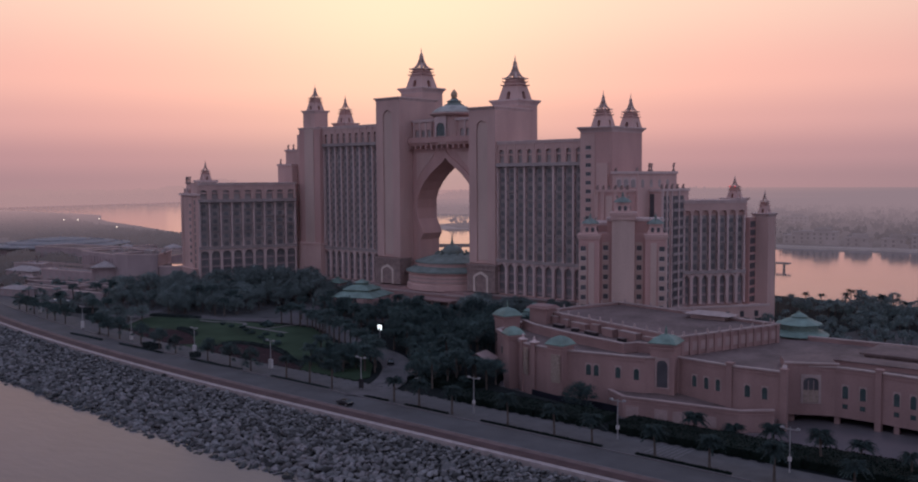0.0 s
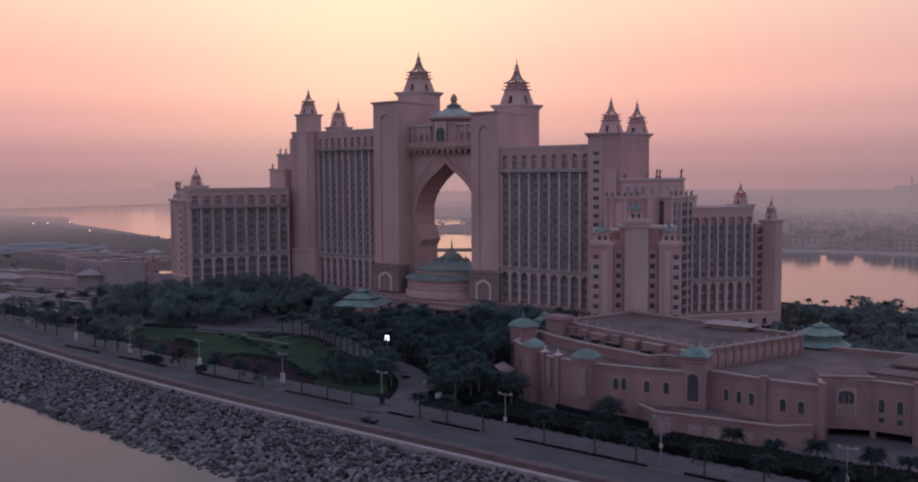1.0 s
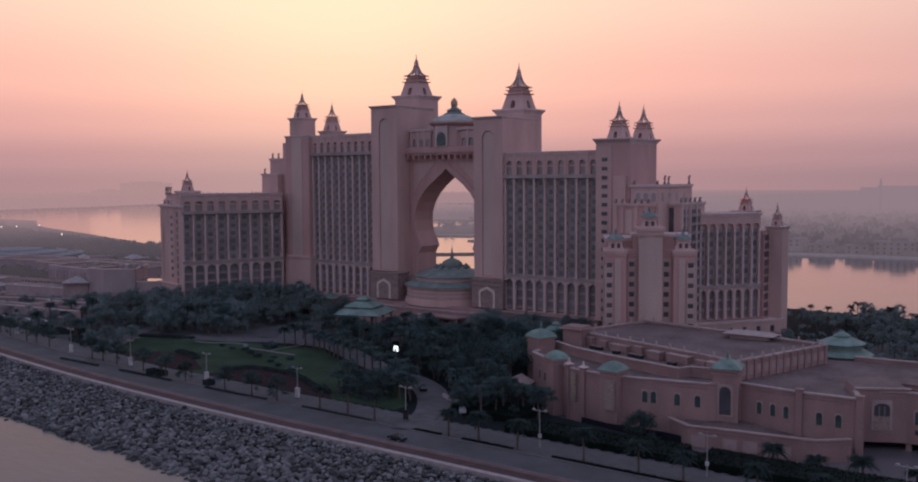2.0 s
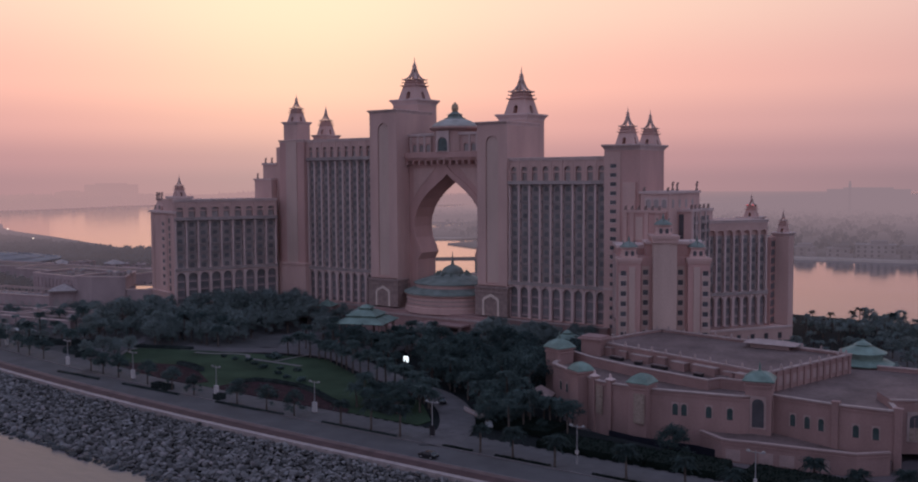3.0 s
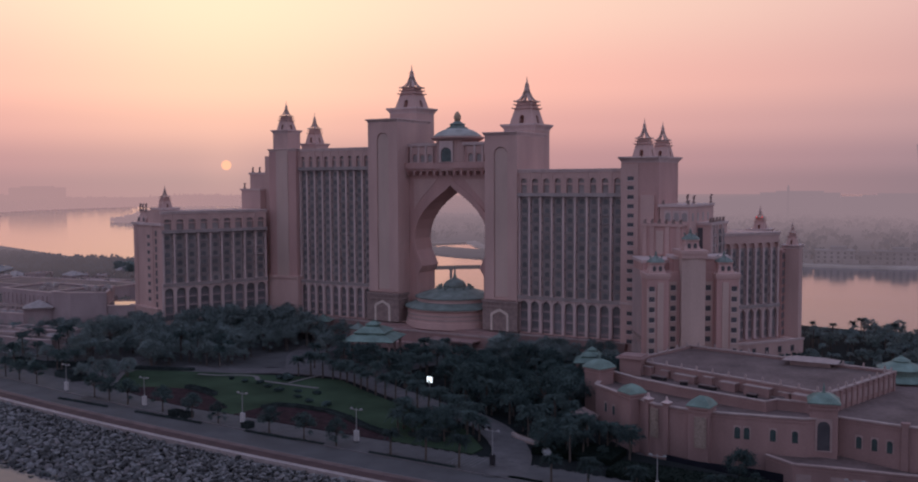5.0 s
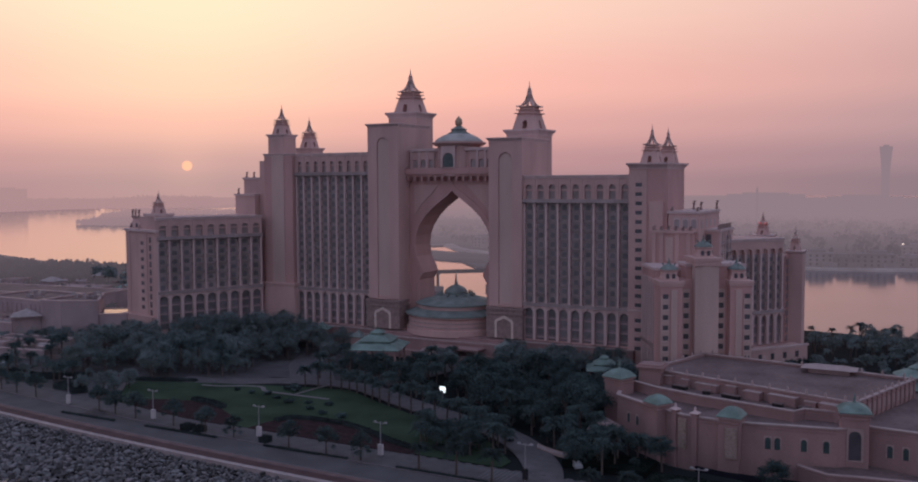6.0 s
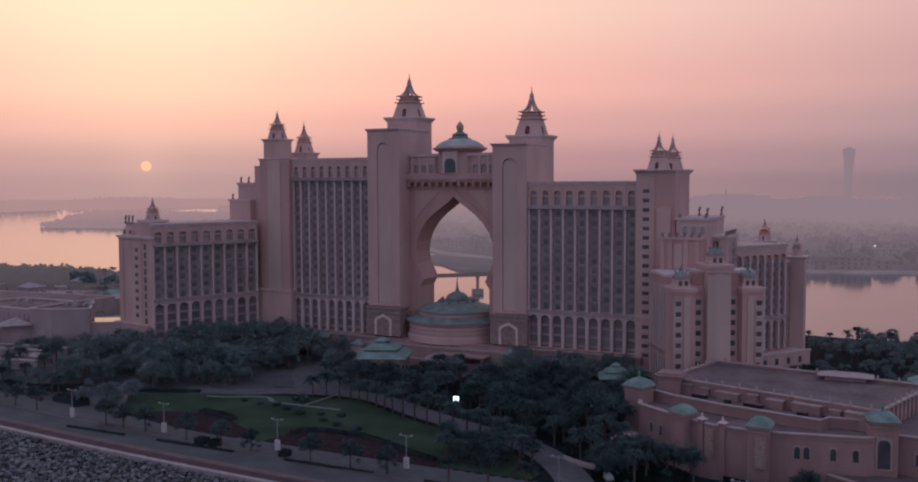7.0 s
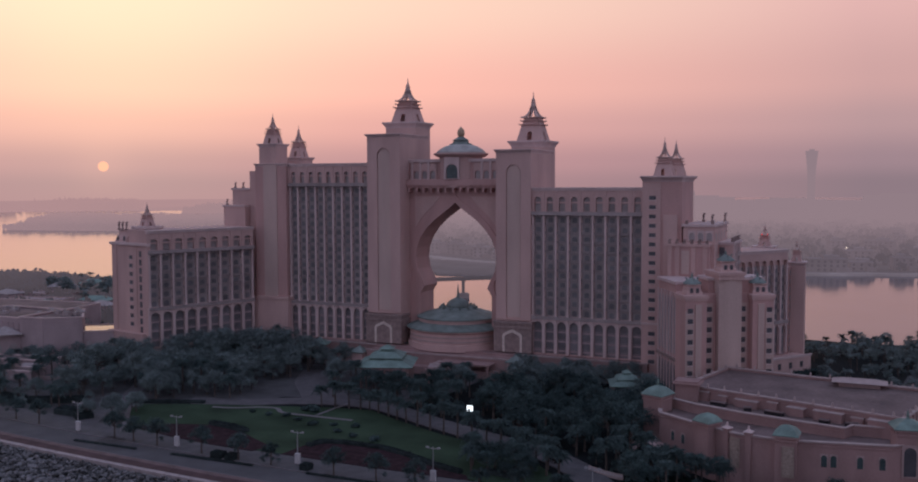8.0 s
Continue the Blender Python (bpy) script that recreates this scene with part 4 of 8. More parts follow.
# curved gable storey set back over the cornice
bm = bmesh.new()
rows = []
for z, g in ((48.2, 0.0), (49.6, 0.3), (51.0, 1.0), (52.4, 1.3), (53.0, 1.0)):
    rows.append([bm.verts.new((u, v, z)) for u, v in ((0.8 + g, 1.0 + g), (8.8, 1.0 + g), (8.8, 11.0 - g), (0.8 + g, 11.0 - g))])
bm.faces.new(rows[0])
bm.faces.new(rows[-1])
for ra, rb in zip(rows, rows[1:]):
    for i in range(4):
        bm.faces.new((ra[i], ra[(i + 1) % 4], rb[(i + 1) % 4], rb[i]))
gable = part("gable_storey", bm, PINK, pav, at=m)
for u in (2.8, 7.2):
    bm = bmesh.new()
    arch_pane(bm, 0.6, 48.9, 50.0, 50.7, y=1.0, x=u)
    part("window", bm, GLASS_DARK, gable, at=m)
part("gable_storey", boxes((16.6, length - 3.0, 2.2, 11.0, 48.2, 50.6)), ROSE, pav, at=m)
part("corner_strip", boxes((0.9, 3.6, -0.25, 0.0, 0, 47.4), (15.6, 17.4, -0.25, 0.0, 0, 47.4)), PINK, pav, at=m)
part("base_course", boxes((-1.2, length - 2.4, -1.4, 0.0, 0, 12.6), (-1.5, length - 2.4, -1.7, 0.0, 12.6, 13.3)), PINK, pav, at=m)
zs = [15.8 + 3.27 * i for i in range(9)]
small_windows(pav, m, 13.3, zs, 2.2, 1.5)
for i in range(10):
    part("stair_window", boxes((18.9, 20.5, -0.05, 0.1, 13.6 + 3.27 * i, 15.9 + 3.27 * i)), GLASS_DARK, pav, at=m)
p = m @ Vector((12.7, 8.1, 0))
spire(pav, p.x, p.y, 54.4, 4.5, 9.8, turn=-12)
for u, v in ((1.8, 2.4), (4.6, 2.2), (7.4, 2.2)):
    q = m @ Vector((u, v, 53.0))
    statue(pav, q.x, q.y, q.z, 3.4)

# right end tower
plan = [(-194.8, YF - 0.6), (-181.0, YF - 0.6), (-181.0, 323.4), (-186.0, 331.6), (-194.8, 331.6)]
bm = bmesh.new()
prism(bm, plan, 0, 71.8)
rt = part("tower", bm, ROSE, hotel, "pink end tower with a column of small windows")
bm = bmesh.new()
cornice(bm, plan, 71.3, 1.6, 1.2)
part("cornice", bm, PINK_LIGHT, rt)
part("window_strip", boxes((-194.8, -188.4, YF - 0.75, YF - 0.6, 0, 70.9)), PINK, rt)
spire(rt, -188.2, 307.6, 73.2, 6.7, 13.8)
spire(rt, -188.0, 326.7, 73.2, 6.7, 13.8)
small_windows(rt, shift(FRONT, 0, -0.75), -191.2, [19.6 + 3.25 * i - (4.0 if i < 1 else 0) for i in range(1, 15)], 2.3, 1.35)
small_windows(rt, shift(FRONT, 0, -0.75), -191.2, [7.5, 10.8, 14.1, 17.4], 2.3, 1.35)
part("shaft_panel", boxes((-187.2, -182.4, YF - 1.6, YF - 0.6, 0, 60.0)), PINK, rt)
part("belt_course", boxes((-195.0, -181.2, YF - 1.0, YF + 4, 21.2, 22.0)), PINK_LIGHT, rt)
# stepped blocks beside it
rb = part("stepped_block", boxes((-180.4, -169.8, 301.6, 330.0, 0, 56.3)), PINK, hotel, "stepped pink block beside the end tower")
part("cornice", boxes((-180.9, -169.4, 301.2, 330.4, 55.9, 56.8)), PINK_LIGHT, rb)
bm = bmesh.new()
arch_pane(bm, 0.85, 51.0, 53.0, 53.9, y=-0.06)
gw = to_mesh("gallery_window", bm, GLASS)
bm = bmesh.new()
arch_panel(bm, 2.6, 3.6, 0.22, 0.9, 0.02, 2.0, 2.95, z=51.0)
gs = to_mesh("window_surround", bm, PINK_LIGHT)
for x in (-177.4, -174.5, -171.6):
    part("gallery_window", gw, None, rb, at=pose(x, 301.6, 0))
    part("window_surround", gs, None, rb, at=pose(x, 301.4, 0))
for y in (305.0, 311.0, 317.0, 323.0):
    part("gallery_window", gw, None, rb, at=pose(-169.8, y, 0, 0, 0, 90))
low = part("lower_block", boxes((-171.0, -164.8, 309.5, 330.0, 0, 49.9)), PINK, rb, "lower block with tall glazed slots")
part("cornice", boxes((-171.0, -164.4, 309.1, 330.4, 49.5, 50.4)), PINK_LIGHT, low)
part("tall_window", boxes((-169.4, -167.6, 309.4, 309.6, 40.0, 48.6)), GLASS_DARK, low)
for y0, y1 in ((310.6, 315.2), (318.0, 326.0)):
    part("tall_window", boxes((-164.9, -164.7, y0, y1, 2.0, 47.8)), GLASS_DARK, low)
    for k in range(14):
        part("balcony", boxes((-164.7, -164.3, y0, y1, 3.0 + 3.25 * k, 3.35 + 3.25 * k), (-164.4, -164.3, y0, y1, 3.35 + 3.25 * k, 4.1 + 3.25 * k)), RAIL, low)
for y in (309.9, 312.9, 316.6, 322.0):
    part("rib", boxes((-164.8, -164.2, y - 0.35, y + 0.35, 0, 49.5)), PINK_LIGHT, low)
for x, y, z, h in ((-177.0, 322.0, 56.8, 3.3), (-173.1, 316.8, 56.8, 3.0), (-170.4, 328.6, 56.8, 3.3), (-179.4, 302.4, 56.8, 1.4), (-170.6, 302.4, 56.8, 1.4)):
    statue(rb, x, y, z, h)
for y in (310.4, 314.0, 318.0, 322.0, 326.4):
    statue(low, -165.2, y, 50.4, 1.7)

# right rear wing and its small end tower
RA, RB = (-164.8, 325.8), (-149.8, 347.0)
wing("wing", RA, RB, 18, 7.0, 18.6, 40.2, 46.0, 7, "lower pink rear wing with balconies", gallery=False)
rr = tower(-163.0, -156.0, 354.5, 361.5, 30, 46.4, 1.0, 1.2, "square turret on the rear wing roof")
spire(rr, -159.6, 358.0, 46.2, 4.7, 9.4)
re = tower(-150.6, -144.6, 355.5, 362.5, 0, 40.6, 0.7, 1.1, "slim pink end tower of the rear wing")
spire(re, -147.8, 359.2, 40.4, 3.9, 9.5)
part("beacon", boxes((-160.6, -160.2, 355.3, 355.6, 50.7, 51.1), (-158.5, -158.1, 355.3, 355.6, 50.7, 51.1)), TAIL, rr, "small red obstruction light")
part("link_block", boxes((-153.0, -149.6, 350, 360, 0, 39.0)), ROSE, re)
for k in range(11):
    part("window", boxes((-149.65, -149.5, 350.6, 355.0, 3.4 + 3.2 * k, 5.6 + 3.2 * k)), GLASS_DARK, re)

# right forward annex: two lobes, recessed walls and a central shaft
NA, NB = (-173.4, 269.8), (-148.6, 284.4)
m, length = facade(NA, NB)
an = part("annex", boxes((0.6, length - 0.6, 3.0, 11, -6.2, 36.0)), ROSE, hotel, "pink annex with two lobes, a central shaft and small domes", at=m)
for u0, u1 in ((0, 6.9), (length - 6.9, length)):
    lobe = part("annex_lobe", boxes((u0, u1, 0, 9, -6.2, 35.4)), ROSE, an, at=m)
    part("cornice", boxes((u0 - 0.5, u1 + 0.5, -0.5, 9.4, 34.8, 35.8), (u0 - 0.25, u1 + 0.25, -0.25, 9.2, 34.1, 34.8)), PINK, lobe, at=m)
    if u0 < 1:
        part("window_strip", boxes((0.0, 2.7, -0.18, 0.0, -6.2, 31.0)), NICHE, lobe, at=m)
        part("corner_strip", boxes((3.2, 5.2, -0.3, 0.0, -6.2, 33.0)), NICHE, lobe, at=m)
    else:
        part("window_strip", boxes((u1 - 2.7, u1, -0.18, 0.0, -6.2, 31.0)), NICHE, lobe, at=m)
        part("corner_strip", boxes((u1 - 5.2, u1 - 3.2, -0.3, 0.0, -6.2, 33.0)), NICHE, lobe, at=m)
bm = bmesh.new()
rows = []
for z in (-6.2, 40.6):
    rows.append([bm.verts.new((10.9 + 7.5 * i / 8, 0.4 - 1.0 * math.sin(math.pi * i / 8), z)) for i in range(9)] + [bm.verts.new((18.4, 11, z)), bm.verts.new((10.9, 11, z))])
bm.faces.new(rows[0])
bm.faces.new(rows[1])
for i in range(11):
    bm.faces.new((rows[0][i], rows[0][(i + 1) % 11], rows[1][(i + 1) % 11], rows[1][i]))
shaft = part("annex_shaft", bm, NICHE, an, "paler bowed central shaft", at=m)
part("shaft_collar", boxes((10.6, 18.7, -0.8, 11.2, 40.6, 42.0), (10.2, 19.1, -1.1, 11.5, 42.0, 43.0)), PINK, shaft, at=m)
part("shaft_base", boxes((10.3, 19.0, -1.1, 0.4, 2, 6.4), (9.6, 19.7, -1.6, 0.4, 6.4, 7.2)), PINK_LIGHT, shaft, at=m)
part("annex_shoulder", boxes((9.2, length - 1.5, 4.5, 14, 35.4, 40.6)), ROSE, an, at=m)
part("cornice", boxes((8.8, length - 1.1, 4.1, 14.3, 40.0, 40.9)), PINK_LIGHT, an, at=m)
part("recess_strip", boxes((7.6, 10.0, 2.8, 3.0, -6.2, 33.0), (length - 10.2, length - 7.6, 2.8, 3.0, -6.2, 33.0)), NICHE, an, at=m)
zs = [4.1 + 3.27 * i for i in range(9)]
small_windows(an, shift(m, 0, -0.18), 1.5, zs, 1.7, 1.5)
small_windows(an, shift(m, 0, -0.18), length - 1.5, zs, 1.7, 1.5)
for u in (8.8, length - 8.9):
    small_windows(an, shift(m, 0, 2.8), u, zs, 1.6, 1.6)


def annex_turret(at, w):
    """A small turret with waisted sides, paired arched windows and a green dome with a curled finial."""
    bm = bmesh.new()
    lathe(bm, [(w * 1.62, 0), (w * 1.58, 0.5), (w * 1.38, 1.3), (w * 1.30, 2.6), (w * 1.42, 2.9), (w * 1.5, 3.3)], 4, turn=math.pi / 4)
    tp = part("turret", bm, PINK, an, at=at)
    for u in (-0.95, 0.95):
        bm = bmesh.new()
        arch_pane(bm, 0.5, 0.6, 1.6, 2.2, y=-w * 1.12, x=u)
        part("turret_window", bm, GLASS_DARK, tp, at=at)
        bm = bmesh.new()
        arch_pane(bm, 0.5, 0.6, 1.6, 2.2, y=-w * 1.12, x=u)
        part("turret_window", bm, GLASS_DARK, tp, at=at @ Matrix.Rotation(radians(90), 4, "Z"))
    bm = bmesh.new()
    lathe(bm, [(w * 1.3, 3.3), (w * 1.22, 3.7), (w * 0.86, 4.4), (w * 0.42, 4.9), (0.35, 5.3), (0.45, 5.7), (0.05, 7.0)], 8)
    roof = part("turret_roof", bm, COPPER_GREY, tp, "verdigris dome with a finial", at=at)
    horn = to_mesh("dome_scroll", boxes((-0.14, 0.14, -0.14, 0.14, -0.2, 0.9), (-0.14, 0.14, -0.5, -0.14, 0.6, 0.95)), COPPER_GREY)
    for k in range(4):
        part("dome_scroll", horn, None, roof, at=at @ Matrix.Rotation(k * math.pi / 2, 4, "Z") @ Matrix.Translation((0, -w * 0.75, 4.4)))


for u, v, z in ((3.6, 4.4, 35.8), (length - 3.6, 4.4, 35.8), (14.4, 4.0, 43.0)):
    annex_turret(pose(*(m @ Vector((u, v, z))), 0, 0, 30), 2.3)
# the arm running back to the tower
arm = part("annex_arm", boxes((0.8, length - 2.5, 11, 28.5, -6.2, 38.8)), ROSE, an, at=m)
part("cornice", boxes((0.3, length - 2.0, 10.8, 28.9, 38.2, 39.2)), PINK_LIGHT, arm, at=m)
side, slen = facade((m @ Vector((0.8, 28.5, 0)))[:2], (m @ Vector((0.8, 9, 0)))[:2])
bm = bmesh.new()
arch_pane(bm, 0.95, 15.5, 32.5, 34.0, y=-0.1)
tallp = to_mesh("tall_window", bm, GLASS)
bm = bmesh.new()
arch_pane(bm, 0.95, 3.0, 10.5, 12.0, y=-0.1)
lowp = to_mesh("arcade_window", bm, GLASS_DARK)
sr = to_mesh("rib", boxes((-0.3, 0.3, -0.45, 0.0, 0, 35.5)), PINK_LIGHT)
for i in range(7):
    part("rib", sr, None, arm, at=shift(side, 0.6 + i * 3.0))
    if i < 6:
        part("tall_window", tallp, None, arm, at=shift(side, 2.1 + i * 3.0))
        part("arcade_window", lowp, None, arm, at=shift(side, 2.1 + i * 3.0))
part("belt_course", boxes((0, slen, -0.7, 0.0, 13.2, 14.2)), STONE_BASE, arm, at=side)
# the tier between the arm and the stepped block
tier_top = part("annex_tier", boxes((-184.8, -171.0, 297.0, 310.0, -6.2, 49.8)), ROSE, an)
part("cornice", boxes((-185.2, -170.6, 296.5, 310.0, 49.4, 50.3)), PINK, tier_top)
for x in (-184.0, -181.4, -176.0, -172.2):
    part("tier_panel", boxes((x - 0.7, x + 0.7, 296.7, 297.0, 38.0, 49.4)), PINK, tier_top)
part("tier_panel", boxes((-180.0, -177.4, 296.8, 297.0, 40.0, 48.0)), NICHE, tier_top)
for i in range(6):
    statue(tier_top, -184.2 + i * 2.5, 297.6, 50.3, 1.5)
# low terrace wall below the rear wing
m, length = facade((-162.6, 323.0), (-146.5, 346.0))
tw = part("rear_podium", boxes((-6, length + 6, -2.0, 6.0, -6.2, 6.0)), PINK, hotel, "low pink terrace wall below the rear wing", at=m)
part("podium_coping", boxes((-6.3, length + 6.3, -2.3, -1.7, 6.0, 6.8)), PINK_LIGHT, tw, at=m)
for i in range(6):
    part("wall_niche", boxes((-2 + i * 6.0, -0.4 + i * 6.0, -2.08, -1.98, 2.2, 4.4)), GLASS_DARK, tw, at=m)

# canopies and gates before the lobby
part("entrance_canopy", boxes((-266, -246, 285.5, 291.8, 5.0, 5.6)), PINK_LOW, podium)
for x in (-265, -256, -247):
    part("canopy_post", boxes((x - 0.4, x + 0.4, 286, 286.8, -0.2, 5.0)), PINK_LOW, podium)
part("entrance_step", boxes((-296, -244, 288.5, 292, -0.2, 2.6)), PINK_LOW, podium)
gate = part("garden_gate", boxes((-264, -254, 269.2, 272.3, 5.2, 6.0)), PINK_LOW, podium)
for x0, x1 in ((-263.5, -261.6), (-256.4, -254.5)):
    part("gate_pier", boxes((x0, x1, 269.5, 272, -0.2, 5.2)), PINK_LOW, gate)
for x, w, h in ((-238, 4.6, 6.4), (-303, 4.0, 5.6)):
    kiosk = part("kiosk", boxes((x - w * 0.56, x + w * 0.56, 292 - w * 0.56, 292 + w * 0.56, -0.2, h)), PINK, podium)
    bm = bmesh.new()
    lathe(bm, [(w, h), (w * 1.02, h + 0.3), (w * 0.5, h + 1.4), (0.3, h + 2.4), (0.05, h + 3.4)], 4, turn=math.pi / 4, cx=x, cy=292)
    part("kiosk_roof", bm, COPPER_GREY, kiosk)

# ---- the low conference hall ----
hall = thing("conference_hall", (-125, 225, 0), "low salmon-pink conference hall with green-domed turrets and flat roofs", "hall")
front = [(-171.5, 224.0), (-163.0, 218.0), (-149.5, 209.6), (-138.6, 208.0), (-130.6, 209.4), (-114.6, 212.6), (-108.4, 218.4), (-94.0, 216.6), (-80.8, 217.2)]
east = [(-84.0, 226.2), (-74.0, 230.4), (-64.0, 230.4), (-50.0, 228.6), (-20.0, 224.0), (40.0, 212.0)]
rear = [(60.0, 240.0), (20.0, 268.0), (-70.0, 272.0), (-103.0, 270.0), (-158.0, 272.0), (-176.0, 244.0)]


def wall_run(parent, name, pts, z0, z1, t, mat, coping=None):
    """A wall along a line of points, with mitred joints, and a coping on it."""
    def offset(d):
        out = []
        for i, p in enumerate(pts):
            a = Vector(pts[max(i - 1, 0)])
            b = Vector(pts[min(i + 1, len(pts) - 1)])
            v = (b - a).normalized()
            out.append((p[0] - v.y * d, p[1] + v.x * d))
        return out
    def body(d0, d1, za, zb):
        bm = bmesh.new()
        A, B = offset(d0), offset(d1)
        rows = [[bm.verts.new((*A[i], za)), bm.verts.new((*B[i], za)), bm.verts.new((*B[i], zb)), bm.verts.new((*A[i], zb))] for i in range(len(pts))]
        for r, s in zip(rows, rows[1:]):
            for i in range(4):
                bm.faces.new((r[i], s[i], s[(i + 1) % 4], r[(i + 1) % 4]))
        bm.faces.new(rows[0])
        bm.faces.new(list(reversed(rows[-1])))
        return bm
    w = part(name, body(0, t, z0, z1), mat, parent)
    if coping:
        part("coping", body(-0.35, t + 0.25, z1, z1 + 0.35), coping, w)
        part("moulding", body(-0.2, 0.0, z1 - 0.9, z1 - 0.6), mat, w)
    return w


bm = bmesh.new()
prism(bm, [(x + 0.2, y + 0.5) for x, y in front[:-1]] + [(-81.2, 217.8), (-84.4, 227.5), (-103.0, 269.5), (-158.0, 271.5), (-175.5, 244.0)], -6.2, 8.2)
body = part("body", bm, ROOF_RED, hall, "flat reddish roof membrane")
w1 = wall_run(hall, "front_wall", front, -6.2, 9.4, 0.6, PINK_LOW, CREAM)
bm = bmesh.new()
prism(bm, [(x, y + 0.6) for x, y in east] + rear[:3] + [(-104.4, 269.6), (-86.0, 228.2)], -2.0, 8.21)
part("east_body", bm, ROOF_RED, hall, "flat reddish roof membrane")
w2 = wall_run(hall, "east_wall", east, -2.2, 9.4, 0.6, PINK_LOW, CREAM)
wall_run(hall, "side_wall", [(-176.0, 244.0), (-171.5, 224.0)], -6.2, 9.4, 0.6, PINK_LOW, CREAM)
# open undercroft on columns below the east wall
# Floor and rear wall are coloured dark to give the undercroft its shade.
bm = bmesh.new()
prism(bm, [(-83.8, 226.6), (-74, 230.7), (-64, 230.7), (-50, 228.9), (-20, 224.3), (60, 209.0), (60, 239.4), (-83.8, 239.4)], LOW - 0.2, LOW + 0.08)
part("undercroft_floor", bm, SHADE_FLOOR, hall, "parking floor of the open undercroft, shade put into its black colour")
part("undercroft_wall", boxes((-84, 60, 239.4, 240.4, -6.2, -2.0), (-84.6, -83.8, 227.6, 239.4, -6.2, -2.0)), DARK, hall, "rear wall of the open undercroft, shade put into its dark colour")
wall_run(hall, "return_wall", [(-80.8, 217.2), (-84.0, 225.8)], -6.2, 9.4, 0.5, PINK_LOW, CREAM)
for x, y in ((-83.2, 227.2), (-73.6, 231.4), (-60.0, 230.8), (-46, 228.9), (-33, 226.9), (-20, 225), (-5, 222)):
    part("column", boxes((-0.6, 0.6, -0.6, 0.6, -6.2, -2.0)), PINK_LOW, hall, at=pose(x, y, 0))
# taller bay over the undercroft
m, length = facade((-84.2, 225.6), (-74.0, 231.4))
bay = part("east_bay", boxes((0, length, -0.5, 9, -2.2, 10.1)), PINK_LOW, hall, at=m)
part("coping", boxes((-0.3, length + 0.4, -0.9, -0.2, 10.1, 10.5)), CREAM, bay, at=m)
part("bay_roof", boxes((0.0, length, -0.2, 9.0, 10.1, 10.2)), ROOF_RED, bay, at=m)
bm = bmesh.new()
arch_pane(bm, 1.7, 3.9, 5.6, 6.8, y=-0.62, x=length / 2)
part("bay_window", bm, GLASS_DARK, bay, at=m)
part("bay_panel", boxes((length / 2 - 1.7, length / 2 + 1.7, -0.62, -0.5, 0.9, 3.9)), CARVED, bay, "carved stone panel under the window", at=m)
for u in (-0.6, 0.6):
    part("glazing_bar", boxes((length / 2 + u - 0.07, length / 2 + u + 0.07, -0.68, -0.62, 0.9, 6.2)), SALMON_TRIM, bay, at=m)
bm = bmesh.new()
arch_panel(bm, 4.6, 7.0, 0.16, 1.75, 0.2, 5.2, 6.3, x=length / 2, z=0.6)
part("bay_window_surround", bm, CREAM, bay, at=shift(m, 0, -0.68))

# raised roof tiers
tier = [(-172.0, 237.0), (-163.8, 232.0), (-150.0, 226.6), (-125.4, 220.2), (-123.6, 224.2), (-116.8, 224.4), (-112.6, 225.4), (-140.0, 236.0), (-169.0, 246.0)]
bm = bmesh.new()
prism(bm, [(x + 0.1, y + 0.4) for x, y in tier], 8.0, 9.9)
part("roof_tier", bm, ROOF_RED, hall)
wall_run(hall, "tier_wall", tier[:7], 8.0, 10.7, 0.5, PINK_LOW, CREAM)
upper = [(-169.0, 244.0), (-138.0, 233.8), (-112.2, 225.2), (-101.0, 262.6), (-161.0, 275.4)]
bm = bmesh.new()
prism(bm, [(x + (-135 - x) * 0.012, y + (251 - y) * 0.02) for x, y in upper], 8.0, 12.6)
part("roof_hall", bm, ROOF_RED, hall, "wide flat weathered hall roof")
uw = wall_run(hall, "hall_wall", upper[:4], 8.0, 13.2, 0.6, PINK_LOW, CREAM)
wall_run(hall, "hall_wall", upper[3:] + upper[:1], -6.2, 13.2, 0.6, PINK_LOW, CREAM)
# pilasters along the side of the upper hall
pil = to_mesh("pilaster", boxes((-0.45, 0.45, -0.35, 0.0, 8.2, 13.0), (-0.6, 0.6, -0.5, 0.0, 12.6, 13.1)), PINK_LOW)
m, length = facade(upper[2], upper[3])
for i in range(13):
    part("pilaster", pil, None, uw, at=shift(m, 1.2 + i * (length - 2.4) / 12))
panel = to_mesh("wall_panel", boxes((-0.9, 0.9, -0.08, 0.0, 9.4, 11.8)), SALMON_TRIM)
for i in range(12):
    part("wall_panel", panel, None, uw, at=shift(m, 1.2 + (i + 0.5) * (length - 2.4) / 12))
